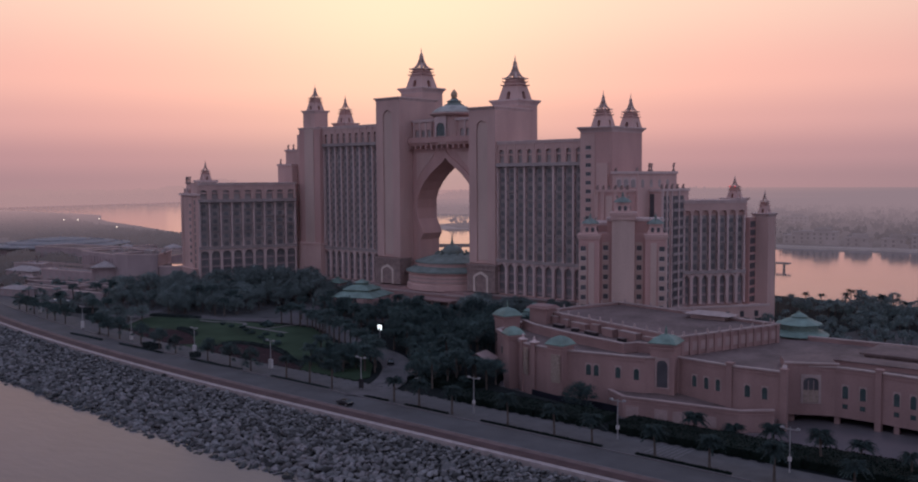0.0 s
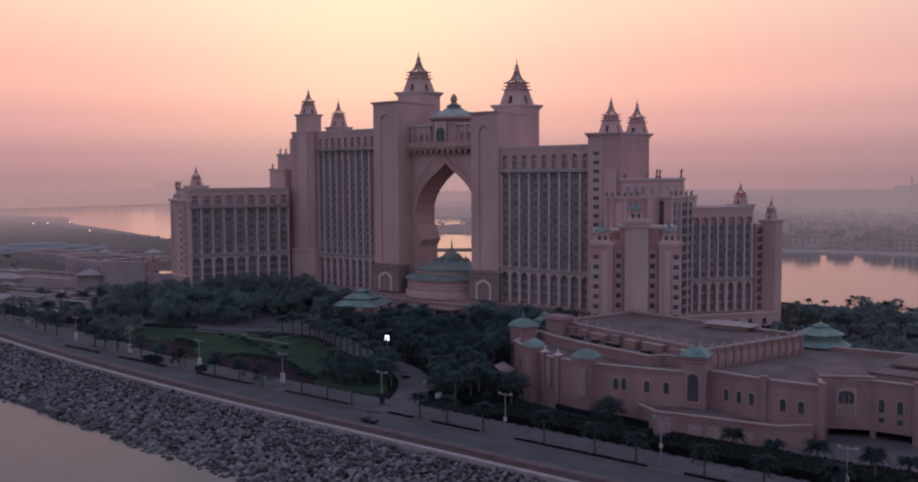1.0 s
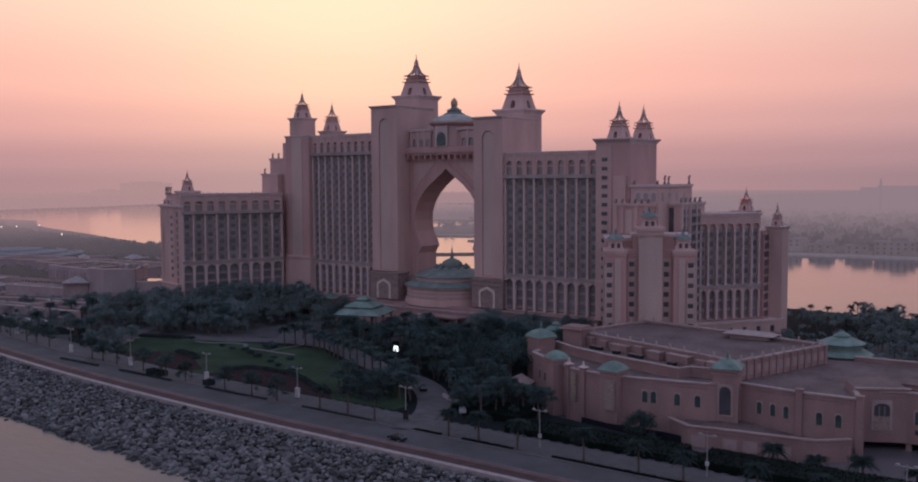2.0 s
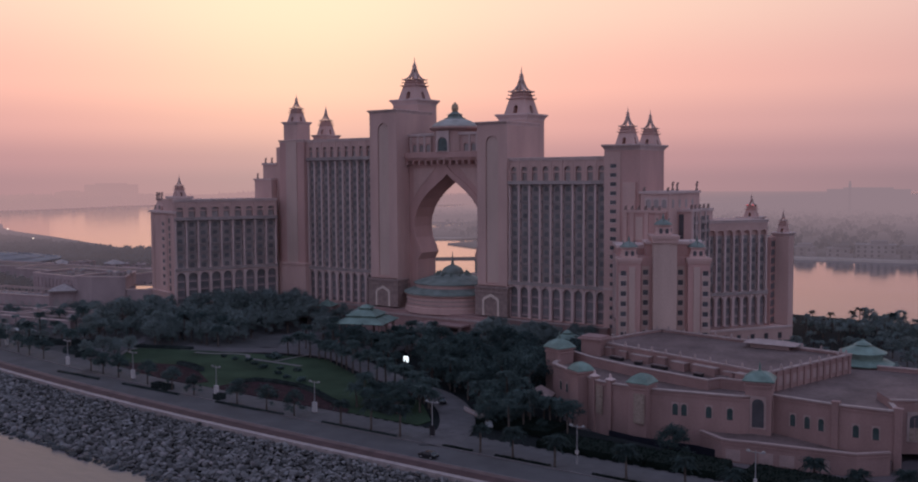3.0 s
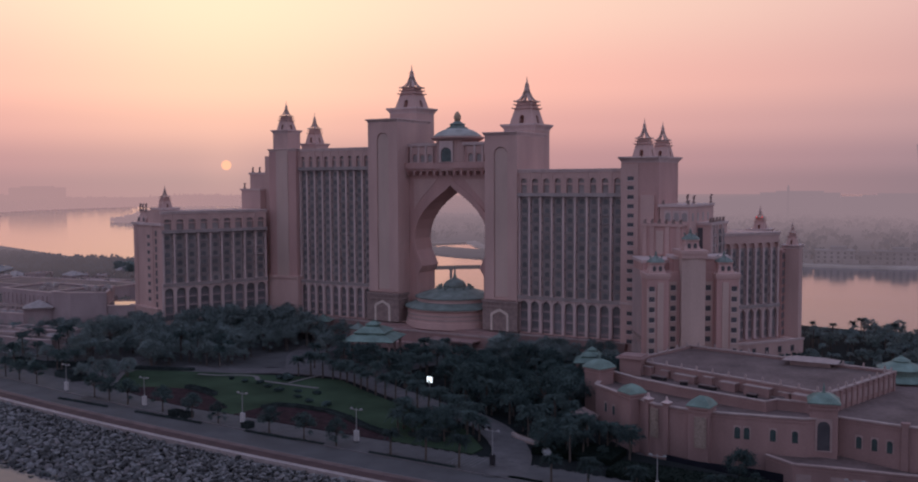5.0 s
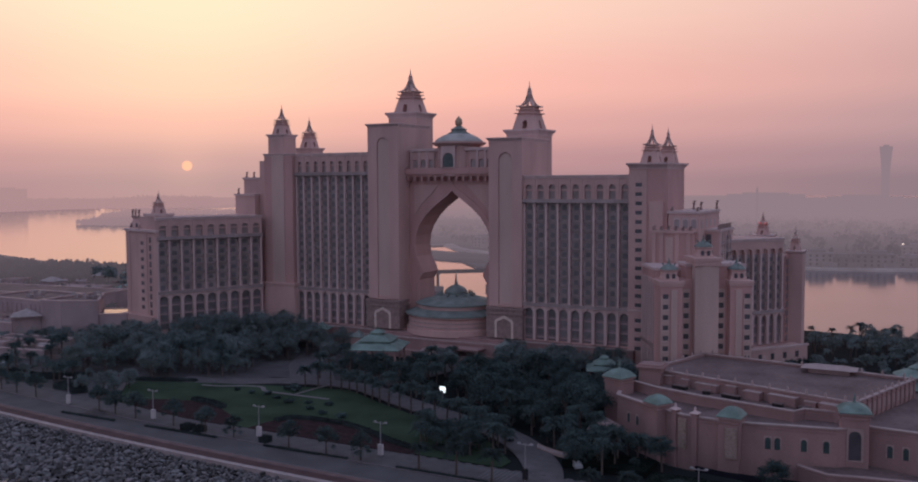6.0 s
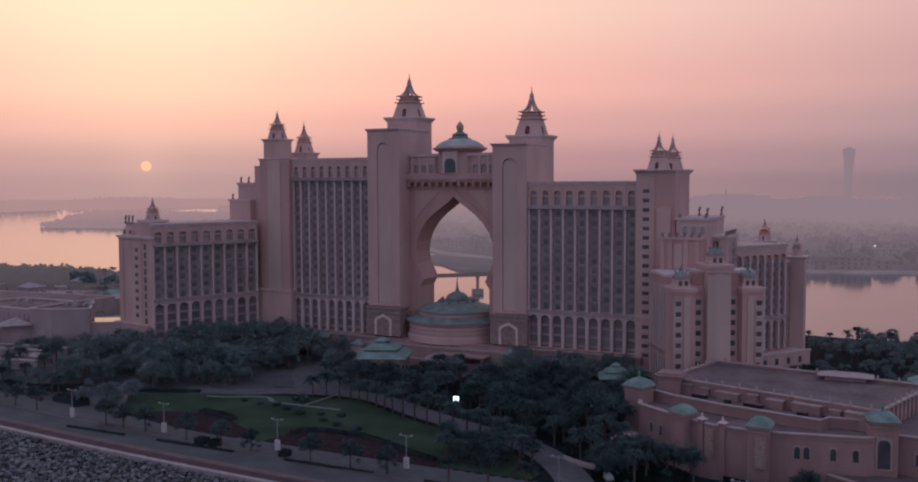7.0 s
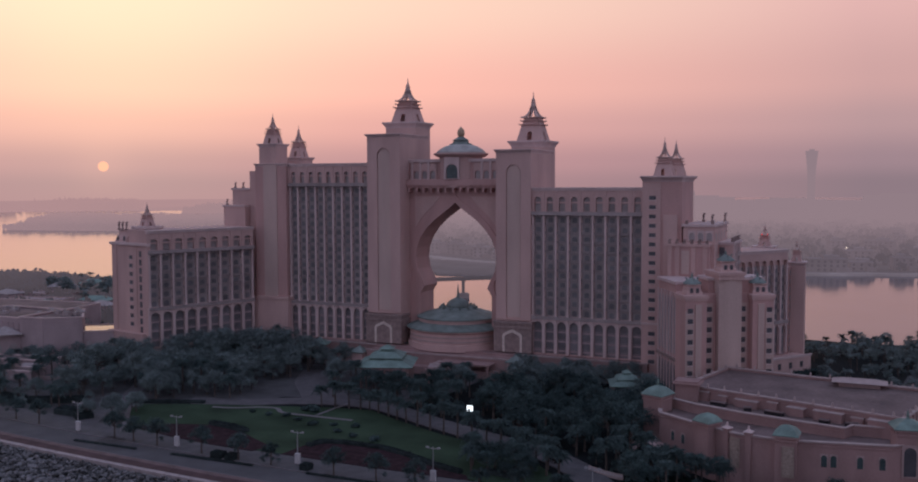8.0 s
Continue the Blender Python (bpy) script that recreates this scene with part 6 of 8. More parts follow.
hr = random.Random(61)
for i in range(26):
    x, y = hr.uniform(-640, -425), hr.uniform(322, 440)
    resort_house(x, y, hr.uniform(9, 22), hr.uniform(8, 13), hr.uniform(3.2, 7.5), hr.uniform(-25, 25), hr.choice((0, 0, 1, 2)))
for x, y, w, d, h, hip in ((-452, 205, 16, 7, 3.4, 1), (-428, 222, 12, 7, 4.4, 0), (-408, 228, 9, 6, 3.2, 1), (-486, 226, 18, 9, 5.0, 0), (-612, 436, 14, 12, 4.4, 1), (-607, 458, 16, 12, 4.4, 2), (-596, 396, 30, 12, 5.0, 0), (-560, 372, 34, 12, 5.5, 0), (-515, 238, 22, 10, 6.0, 1), (-540, 255, 24, 12, 7.0, 0)):
    resort_house(x, y, w, d, h, 12, hip)
# round arena roof
ar = thing("arena", (-705, 350, 0), "wide round arena with a pale ringed roof", "arena")
bm = bmesh.new()
lathe(bm, [(46, -0.3), (46, 5.5)], 40, cx=-705, cy=350)
part("wall", bm, PINK_HAZED, ar)
bm = bmesh.new()
lathe(bm, [(50, 5.4), (50.5, 6.8), (45, 7.5), (44.6, 6.7), (39, 7.6), (38.6, 8.6), (31, 9.4), (30.6, 8.4), (22, 9.6), (21.6, 10.4), (8, 11.4), (0.5, 11.6)], 40, cx=-705, cy=350)
part("roof", bm, ARENA, ar)

# garden terraces before the low buildings
bm = bmesh.new()
prism(bm, [(-432, 221.5), (-384, 214.5), (-380, 250), (-404, 249), (-427, 238)], -0.24, 0.05)
solid("terrace_paving", bm, PAVING, "pale paved garden terrace before pink low buildings", "terrace", kind="structure")


def garden_wall(a, b, h):
    t = thing("garden_wall", (*a, 0), "low pink garden wall with a pale coping", "wall", "garden walls")
    m, length = facade(a, b)
    part("wall", boxes((0, length, 0, 0.5, -0.1, h)), PINK_HAZED, t, at=m)
    part("coping", boxes((-0.15, length + 0.15, -0.2, 0.7, h, h + 0.25)), CREAM, t, at=m)


for a, b, h in (((-430, 224), (-402, 226.5), 1.6), ((-398, 222), (-383, 228), 1.3), ((-427, 233), (-399, 240), 2.0), ((-394, 238), (-382, 245), 1.6)):
    garden_wall(a, b, h)

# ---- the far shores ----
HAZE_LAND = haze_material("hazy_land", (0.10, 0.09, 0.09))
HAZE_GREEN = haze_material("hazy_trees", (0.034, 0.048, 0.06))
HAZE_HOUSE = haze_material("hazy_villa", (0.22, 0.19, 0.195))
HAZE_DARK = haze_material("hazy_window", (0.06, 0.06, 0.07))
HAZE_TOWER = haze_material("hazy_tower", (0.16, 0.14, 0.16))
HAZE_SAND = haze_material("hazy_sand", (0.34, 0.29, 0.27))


def land(name, poly, z, mat, label, shelf=8):
    bm = bmesh.new()
    c = Vector((sum(p[0] for p in poly) / len(poly), sum(p[1] for p in poly) / len(poly)))
    hi = [bm.verts.new((x, y, z)) for x, y in poly]
    lo = [bm.verts.new((x + (x - c.x) * 0.02, y + (y - c.y) * 0.02, SEA - 2)) for x, y in poly]
    bm.faces.new(hi)
    for i in range(len(hi)):
        j = (i + 1) % len(hi)
        bm.faces.new((hi[i], lo[i], lo[j], hi[j]))
    return solid(name, bm, mat, label, "land", kind="structure")


def ragged(a, b, n, amp, seed):
    """Points from a to b with an uneven shoreline."""
    rnd = random.Random(seed)
    d = Vector(b) - Vector(a)
    nrm = Vector((-d.y, d.x)).normalized()
    return [tuple(Vector(a) + d * (i / n) + nrm * rnd.uniform(-amp, amp)) for i in range(n)]


near_edge = ragged((-800, 860), (-720, 815), 3, 6, 1) + ragged((-720, 815), (-645, 850), 3, 5, 4) + ragged((-645, 850), (-612, 915), 3, 5, 14) + ragged((-612, 915), (-556, 842), 3, 5, 16) + ragged((-556, 842), (-480, 800), 3, 4, 20) + ragged((-480, 800), (-400, 768), 3, 4, 17) + ragged((-400, 768), (-196, 775), 5, 5, 2) + ragged((-196, 775), (-130, 805), 2, 5, 15) + ragged((-130, 805), (900, 990), 10, 10, 3)
SPIT = [(-607, 778), (-560, 752), (-521, 735), (-492, 727), (-452, 679), (-420, 684), (-380, 715), (-340, 768), (-400, 790), (-470, 800), (-540, 815), (-600, 838)]
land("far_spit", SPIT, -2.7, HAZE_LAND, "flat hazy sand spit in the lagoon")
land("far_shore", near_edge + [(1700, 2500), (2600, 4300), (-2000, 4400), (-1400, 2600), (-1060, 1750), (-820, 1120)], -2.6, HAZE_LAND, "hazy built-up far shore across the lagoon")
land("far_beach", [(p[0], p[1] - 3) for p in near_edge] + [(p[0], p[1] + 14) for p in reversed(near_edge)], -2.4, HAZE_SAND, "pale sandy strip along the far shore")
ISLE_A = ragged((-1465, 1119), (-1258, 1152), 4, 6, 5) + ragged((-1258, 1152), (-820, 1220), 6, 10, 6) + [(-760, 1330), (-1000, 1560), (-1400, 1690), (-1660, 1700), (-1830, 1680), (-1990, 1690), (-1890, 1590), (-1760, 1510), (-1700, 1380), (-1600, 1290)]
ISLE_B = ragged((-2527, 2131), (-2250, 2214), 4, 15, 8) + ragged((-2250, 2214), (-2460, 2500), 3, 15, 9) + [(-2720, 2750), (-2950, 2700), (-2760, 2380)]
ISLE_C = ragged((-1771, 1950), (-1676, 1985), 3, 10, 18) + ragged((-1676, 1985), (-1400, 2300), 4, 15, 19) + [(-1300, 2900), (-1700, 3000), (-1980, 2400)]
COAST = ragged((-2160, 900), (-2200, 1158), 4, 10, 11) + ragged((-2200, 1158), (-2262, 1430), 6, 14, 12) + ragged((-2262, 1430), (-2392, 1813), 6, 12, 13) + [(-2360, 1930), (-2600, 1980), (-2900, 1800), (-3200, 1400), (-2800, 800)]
# Added sheet that covers the bright far water in place of haze.
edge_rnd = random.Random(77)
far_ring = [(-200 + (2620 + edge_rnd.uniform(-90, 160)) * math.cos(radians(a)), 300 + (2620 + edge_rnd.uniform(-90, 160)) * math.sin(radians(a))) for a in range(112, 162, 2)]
land("far_shoal", far_ring + [(-200 + 4860 * math.cos(radians(a)), 300 + 4860 * math.sin(radians(a))) for a in range(160, 110, -4)], -3.4, HAZE_SAND, "flat pale sheet in place of haze over the far water")
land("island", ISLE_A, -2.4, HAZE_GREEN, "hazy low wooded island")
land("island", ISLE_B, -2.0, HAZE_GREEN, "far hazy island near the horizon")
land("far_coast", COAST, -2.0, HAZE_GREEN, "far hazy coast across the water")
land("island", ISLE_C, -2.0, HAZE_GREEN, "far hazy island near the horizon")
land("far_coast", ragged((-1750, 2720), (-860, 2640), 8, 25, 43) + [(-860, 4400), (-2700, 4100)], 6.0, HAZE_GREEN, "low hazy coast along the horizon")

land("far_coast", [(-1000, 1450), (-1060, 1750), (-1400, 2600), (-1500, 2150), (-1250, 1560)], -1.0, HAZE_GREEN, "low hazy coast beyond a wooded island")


def canopy_stuff(name, poly, count, zbase, r, h, mat, label, seed, quads=10):
    """Far woods: many small leaf clumps over an area."""
    rnd = random.Random(seed)
    xs, ys = [p[0] for p in poly], [p[1] for p in poly]
    verts, faces = [], []
    done = 0
    while done < count:
        x, y = rnd.uniform(min(xs), max(xs)), rnd.uniform(min(ys), max(ys))
        if not inside(x, y, poly):
            continue
        done += 1
        rr, hh = r * rnd.uniform(0.6, 1.3), h * rnd.uniform(0.55, 1.2)
        for _ in range(quads):
            a, b = rnd.uniform(0, 6.283), rnd.uniform(0, 1)
            p = Vector((x + rr * math.cos(a) * (1 - b * b * 0.5), y + rr * math.sin(a) * (1 - b * b * 0.5), zbase + hh * (0.15 + 0.85 * b)))
            s = rr * rnd.uniform(0.28, 0.55)
            u = Vector((rnd.uniform(-1, 1), rnd.uniform(-1, 1), rnd.uniform(-0.6, 0.6))).normalized() * s
            v = Vector((rnd.uniform(-0.5, 0.5), rnd.uniform(-0.5, 0.5), 1)).normalized() * s * 0.8
            i = len(verts)
            verts += [p - u - v * 0.6, p + u * 0.8 - v, p + u + v * 0.5, p - u * 0.7 + v]
            faces.append((i, i + 1, i + 2, i + 3))
    me = bpy.data.meshes.new(name)
    me.from_pydata([tuple(v) for v in verts], [], faces)
    me.materials.append(mat)
    return tagged(new(name, me), label, "trees", kind="stuff")


def inside(x, y, poly):
    hit, j = False, len(poly) - 1
    for i in range(len(poly)):
        xi, yi = poly[i]
        xj, yj = poly[j]
        if (yi > y) != (yj > y) and x < (xj - xi) * (y - yi) / (yj - yi) + xi:
            hit = not hit
        j = i
    return hit


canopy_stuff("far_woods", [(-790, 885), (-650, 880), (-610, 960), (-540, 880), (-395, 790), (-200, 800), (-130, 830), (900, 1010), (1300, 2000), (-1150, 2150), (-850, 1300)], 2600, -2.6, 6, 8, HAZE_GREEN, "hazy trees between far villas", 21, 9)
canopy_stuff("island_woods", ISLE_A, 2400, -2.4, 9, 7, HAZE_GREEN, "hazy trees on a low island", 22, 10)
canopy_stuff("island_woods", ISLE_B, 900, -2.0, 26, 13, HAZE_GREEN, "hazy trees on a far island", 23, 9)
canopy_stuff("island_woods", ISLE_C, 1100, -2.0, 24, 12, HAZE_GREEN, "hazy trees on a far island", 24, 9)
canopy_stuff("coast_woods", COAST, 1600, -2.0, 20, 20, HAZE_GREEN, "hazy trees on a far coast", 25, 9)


def villa_mesh(w, d, floors, seed):
    """A flat-roofed villa with a parapet, a stepped upper floor and rows of recessed windows."""
    rnd = random.Random(seed)
    bm = bmesh.new()
    h = floors * 3.4
    box(bm, -w / 2, w / 2, -d / 2, d / 2, 0, h)
    box(bm, -w / 2 - 0.4, w / 2 + 0.4, -d / 2 - 0.4, d / 2 + 0.4, h, h + 0.7)
    box(bm, -w * rnd.uniform(0.1, 0.4), w * rnd.uniform(0.1, 0.4), -d * 0.3, d * 0.3, h + 0.7, h + 3.4)
    box(bm, w * 0.2, w * 0.5 + 3, -d / 2 - 2.5, -d / 2, 0, 3.4)
    return bm


VILLAS = []
for i, (w, d, fl) in enumerate(((18, 14, 2), (24, 16, 2), (16, 16, 3), (30, 16, 3), (14, 12, 2))):
    body_me = to_mesh("wall", villa_mesh(w, d, fl, 40 + i), HAZE_HOUSE)
    win_me = to_mesh("window", boxes((-0.9, 0.9, -0.15, 0.1, 0, 1.9)), HAZE_DARK)
    VILLAS.append((body_me, win_me, w, d, fl))


def villa(k, x, y, z, turn):
    body_me, win_me, w, d, fl = VILLAS[k]
    t = thing("villa", (x, y, z), "pale flat-roofed villa in the haze across the lagoon", "house", "villas on the far shore", turn=turn)
    part("wall", body_me, None, t, at=W[t])
    n = int(w // 5)
    for j in range(fl):
        for i in range(n):
            part("window", win_me, None, t, at=shift(W[t], -w / 2 + (i + 0.5) * w / n, -d / 2, 0.9 + 3.4 * j))


rnd = random.Random(77)
for i in range(26):
    x = -560 + i * 27 + rnd.uniform(-6, 6)
    y0 = 870 - (x + 560) * 0.6 if x < -400 else 772 if x < -196 else 775 + (x + 196) * 0.35 if x < -130 else 806 + (x + 130) * 0.18
    villa(rnd.randrange(5), x, y0 + rnd.uniform(26, 40), -2.6, rnd.uniform(-14, 14))
for i in range(34):
    x = rnd.uniform(-600, 420)
    villa(rnd.randrange(5), x, 960 + abs(x + 250) * 0.1 + rnd.uniform(0, 420), -2.6, rnd.uniform(-25, 25))
for i in range(8):
    villa(rnd.randrange(5), rnd.uniform(-1400, -1000), rnd.uniform(1180, 1260), -2.4, rnd.uniform(-30, 30))

# far high-rises
def high_rise(name, x, y, w, d, h, floors, label, flare=0.0, turn=0.0):
    t = thing(name, (x, y, -2.6), label, "tower", turn=turn)
    bm = bmesh.new()
    rows = 9
    rings = []
    for i in range(rows):
        k = i / (rows - 1)
        s = 1 + flare * (k ** 3) - flare * 0.5 * math.sin(k * math.pi)
        rings.append([bm.verts.new((sx * w / 2 * s, sy * d / 2 * s, h * k)) for sx, sy in ((-1, -1), (1, -1), (1, 1), (-1, 1))])
    for a, b in zip(rings, rings[1:]):
        for i in range(4):
            bm.faces.new((a[i], a[(i + 1) % 4], b[(i + 1) % 4], b[i]))
    bm.faces.new(rings[-1])
    box(bm, -w * 0.3, w * 0.3, -d * 0.3, d * 0.3, h, h + 4)
    part("wall", bm, HAZE_TOWER, t, at=W[t])
    for i in range(floors):
        z = h * (i + 0.4) / floors
        k = z / h
        s = 1 + flare * (k ** 3) - flare * 0.5 * math.sin(k * math.pi)
        part("window_band", boxes((-w / 2 * s * 1.005, w / 2 * s * 1.005, -d / 2 * s * 1.005 - 0.2, d / 2 * s, z, z + h / floors * 0.4)), HAZE_TOWER, t, at=W[t])
    return t


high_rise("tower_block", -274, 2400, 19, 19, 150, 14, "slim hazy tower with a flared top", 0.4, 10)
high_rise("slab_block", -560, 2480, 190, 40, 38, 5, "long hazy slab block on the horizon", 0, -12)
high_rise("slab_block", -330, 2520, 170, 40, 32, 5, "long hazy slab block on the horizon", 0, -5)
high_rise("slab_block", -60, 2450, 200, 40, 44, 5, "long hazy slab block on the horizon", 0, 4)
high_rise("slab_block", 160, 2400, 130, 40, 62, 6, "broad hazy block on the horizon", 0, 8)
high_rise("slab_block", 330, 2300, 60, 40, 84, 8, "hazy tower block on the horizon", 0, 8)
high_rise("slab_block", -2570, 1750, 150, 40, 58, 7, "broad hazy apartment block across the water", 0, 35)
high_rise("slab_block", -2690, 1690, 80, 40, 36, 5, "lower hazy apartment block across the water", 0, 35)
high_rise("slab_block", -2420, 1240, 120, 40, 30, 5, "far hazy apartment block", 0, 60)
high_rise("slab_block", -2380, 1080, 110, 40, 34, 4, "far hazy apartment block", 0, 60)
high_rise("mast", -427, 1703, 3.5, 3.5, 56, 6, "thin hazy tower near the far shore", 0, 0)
# lamps glowing on far shores, on thin posts
for x, y, z in ((-1130, 560, 9), (-1118, 572, 9), (-1100, 590, 10), (-930, 520, 8), (-150, 1010, 7), (-138, 1012, 7), (-420, 1100, 9)):
    t = thing("far_lamp", (x, y, -2.6), "small glowing lamp on a post across the water", "lamp")
    part("post", boxes((-0.2, 0.2, -0.2, 0.2, -0.5, z)), HAZE_DARK, t, at=W[t])
    bm = bmesh.new()
    bmesh.ops.create_icosphere(bm, subdivisions=1, radius=0.8)
    part("globe", bm, FAR_LAMP, t, at=shift(W[t], 0, 0, z + 0.5))
# monorail viaduct across the lagoon behind the hotel
via = thing("viaduct", (-396.5, 517.5, SEA), "hazy concrete monorail viaduct on piers in the lagoon", "viaduct")
m, length = facade((-478.9, 447.1), (-286.4, 611.6))
part("deck", boxes((0, length, -2.0, 2.0, 7.6, 9.0)), HAZE_LAND, via, at=m)
for s in (-1.9, 1.7):
    part("parapet", boxes((0, length, s, s + 0.2, 9.0, 9.8)), HAZE_LAND, via, at=m)
for i in range(7):
    at = shift(m, 0.5 + i * 36.1 + 0.0)
    pier = part("pier", boxes((-0.8, 0.8, -0.8, 0.8, -1.0, 7.0), (-1.2, 1.2, -1.9, 1.9, 7.0, 7.6)), HAZE_LAND, via, at=at)
    part("pile_cap", boxes((-3.2, 3.2, -3.2, 3.2, -4.6, -0.9)), HAZE_HOUSE, pier, "pale concrete pile cap at the water", at=at)
# jetties in the lagoon
for x, y, w in ((-238, 590, 14),):
    t = thing("jetty", (x, y, SEA), "small dark jetty on piles in the lagoon", "jetty")
    part("deck", boxes((-w / 2, w / 2, -3, 3, 3.4, 4.2)), HAZE_LAND, t, at=W[t])
    for u in (-w * 0.2, w * 0.25):
        part("pile", boxes((u - 0.6, u + 0.6, -0.6, 0.6, -2, 3.4)), HAZE_LAND, t, at=W[t])

# wooded point beyond the gardens
land("headland", [(-720, 330), (-900, 372), (-1200, 430), (-1700, 540), (-2005, 640), (-1905, 795), (-1440, 773), (-1300, 695), (-1200, 655), (-1040, 610), (-860, 553), (-712, 509)], -0.2, HAZE_LAND, "hazy sandy headland under low trees")
canopy_stuff("headland_woods", [(-900, 410), (-770, 380), (-770, 500), (-860, 530), (-900, 530)], 170, -0.3, 5, 4.5, HAZE_GREEN, "low dark trees on a lagoon headland", 73, 16)
canopy_stuff("headland_woods", [(-770, 490), (-700, 506), (-600, 472), (-560, 462), (-600, 436), (-690, 436), (-770, 452)], 240, -0.3, 4, 6.5, HAZE_GREEN, "dark trees and palms along a lagoon shore", 71, 16)
canopy_stuff("point_woods", [(-1980, 640), (-1880, 720), (-1440, 715), (-1290, 640), (-1200, 606), (-1040, 568), (-860, 516), (-700, 480), (-600, 456), (-640, 400), (-760, 370), (-900, 400), (-1200, 440), (-1700, 550)], 2300, -0.3, 6.0, 2.4, HAZE_GREEN, "hazy dark low woods on a point", 31, 14)
canopy_stuff("garden_woods", [(-620, 250), (-500, 200), (-440, 205), (-500, 300), (-430, 320), (-420, 430), (-560, 450), (-640, 390), (-720, 340)], 420, -0.3, 4, 6.5, HAZE_GREEN, "dark trees among low pink buildings", 32, 16)

# ---- lawn, drives and planting ----
def sheet(name, poly, z, mat, label, category, thick=0.25):
    bm = bmesh.new()
    prism(bm, poly, z - thick, z)
    return solid(name, bm, mat, label, category, kind="structure")


def ribbon(name, pts, width, z, mat, label, category):
    """A road along a smooth line."""
    line = []
    P = [Vector(p) for p in pts]
    for i in range(len(P) - 1):
        p0, p1, p2, p3 = P[max(i - 1, 0)], P[i], P[i + 1], P[min(i + 2, len(P) - 1)]
        for k in range(8):
            t = k / 8
            line.append(0.5 * ((2 * p1) + (p2 - p0) * t + (2 * p0 - 5 * p1 + 4 * p2 - p3) * t * t + (3 * p1 - p0 - 3 * p2 + p3) * t ** 3))
    line.append(P[-1])
    bm = bmesh.new()
    rows = []
    for i, p in enumerate(line):
        d = (line[min(i + 1, len(line) - 1)] - line[max(i - 1, 0)]).normalized()
        n = Vector((-d.y, d.x)) * width / 2
        rows.append([bm.verts.new((p.x + n.x, p.y + n.y, z - 0.2)), bm.verts.new((p.x + n.x, p.y + n.y, z)), bm.verts.new((p.x - n.x, p.y - n.y, z)), bm.verts.new((p.x - n.x, p.y - n.y, z - 0.2))])
    for a, b in zip(rows, rows[1:]):
        for i in range(3):
            bm.faces.new((a[i], a[i + 1], b[i + 1], b[i]))
    solid(name, bm, mat, label, category, kind="structure")
    return line


lawn_poly = [(-317, 183.5), (-276, 178.6), (-246, 177.8), (-184, 178.2), (-184, 183.5), (-196, 196), (-210, 205.5), (-231, 212.6), (-247, 220.7), (-263, 229.8), (-274, 228.6), (-284, 226), (-296, 222.4), (-308, 219), (-318, 215.5), (-336, 208), (-335, 202.7), (-327, 193.6)]
sheet("lawn", lawn_poly, 0.10, GRASS, "mown green lawn inside a curving drive", "lawn")
bed_left = [(-318, 184.8), (-300, 180.6), (-284, 178.3), (-270, 177.6), (-268, 183), (-283, 191.5), (-297, 195.4), (-310, 191.5)]
bed_right = [(-261, 178.2), (-236, 177.3), (-207, 177.3), (-209, 180.6), (-220.5, 184), (-230, 189), (-239.5, 192.4), (-251, 192.6), (-259.6, 190.5)]
sheet("flower_bed", bed_left, 0.2, FLOWERS, "dark red flower bed along the lawn", "flower bed")
sheet("flower_bed", bed_right, 0.2, FLOWERS, "dark red flower bed along the lawn", "flower bed")
# Pale sheet added so gaps between the left trees look veiled by haze.
sheet("garden_soil", [(-440, 208), (-405, 196), (-380, 189.8), (-345, 185), (-318, 181), (-300, 236), (-262, 246), (-262, 262), (-300, 298), (-350, 298), (-378, 262), (-384, 252), (-440, 240)], -0.17, PALE_SOIL, "pale garden soil under trees, part sand, part haze in its colour", "ground", 0.06)
drive = ribbon("drive", [(-169, 166), (-175, 182), (-187, 197.5), (-200, 207.5), (-212, 212.5), (-226, 218.5), (-240, 225), (-252, 231.5), (-265, 236.5), (-279, 236), (-293, 231.5), (-309, 222.5), (-326, 219)], 9.0, 0.06, DRIVE, "grey curving hotel drive", "road")
ribbon("drive", [(-283, 236), (-293, 248), (-304, 262), (-312, 280)], 15.0, 0.05, DRIVE, "brown paved forecourt drive", "road")
ribbon("drive", [(-262, 237), (-258, 252), (-254, 270), (-254, 288)], 8.0, 0.05, DRIVE, "brown paved drive to the lobby", "road")
ribbon("garden_walk", [(-330, 178), (-336, 188), (-340, 201), (-347, 214), (-356, 229), (-366, 249)], 5.4, 0.05, DRIVE, "grey garden walk winding between trees", "path")
ribbon("path", [(-312, 214), (-305, 215.5), (-298, 219.5), (-292, 220.4), (-287, 216.6), (-278, 216.3), (-262, 216.5)], 1.5, 0.14, KERB, "narrow pale path across the lawn", "path")
ribbon("path", [(-275.5, 217.5), (-275, 228), (-274.4, 235)], 1.2, 0.145, KERB, "narrow pale path across the lawn", "path")
ribbon("path", [(-317, 180), (-327, 192), (-336, 203), (-336.5, 207.5)], 1.6, 0.13, KERB, "narrow pale path round the lawn end", "path")
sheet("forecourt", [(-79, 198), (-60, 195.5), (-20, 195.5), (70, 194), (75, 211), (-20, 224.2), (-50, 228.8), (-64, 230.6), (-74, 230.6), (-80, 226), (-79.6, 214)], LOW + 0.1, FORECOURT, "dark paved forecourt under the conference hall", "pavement")
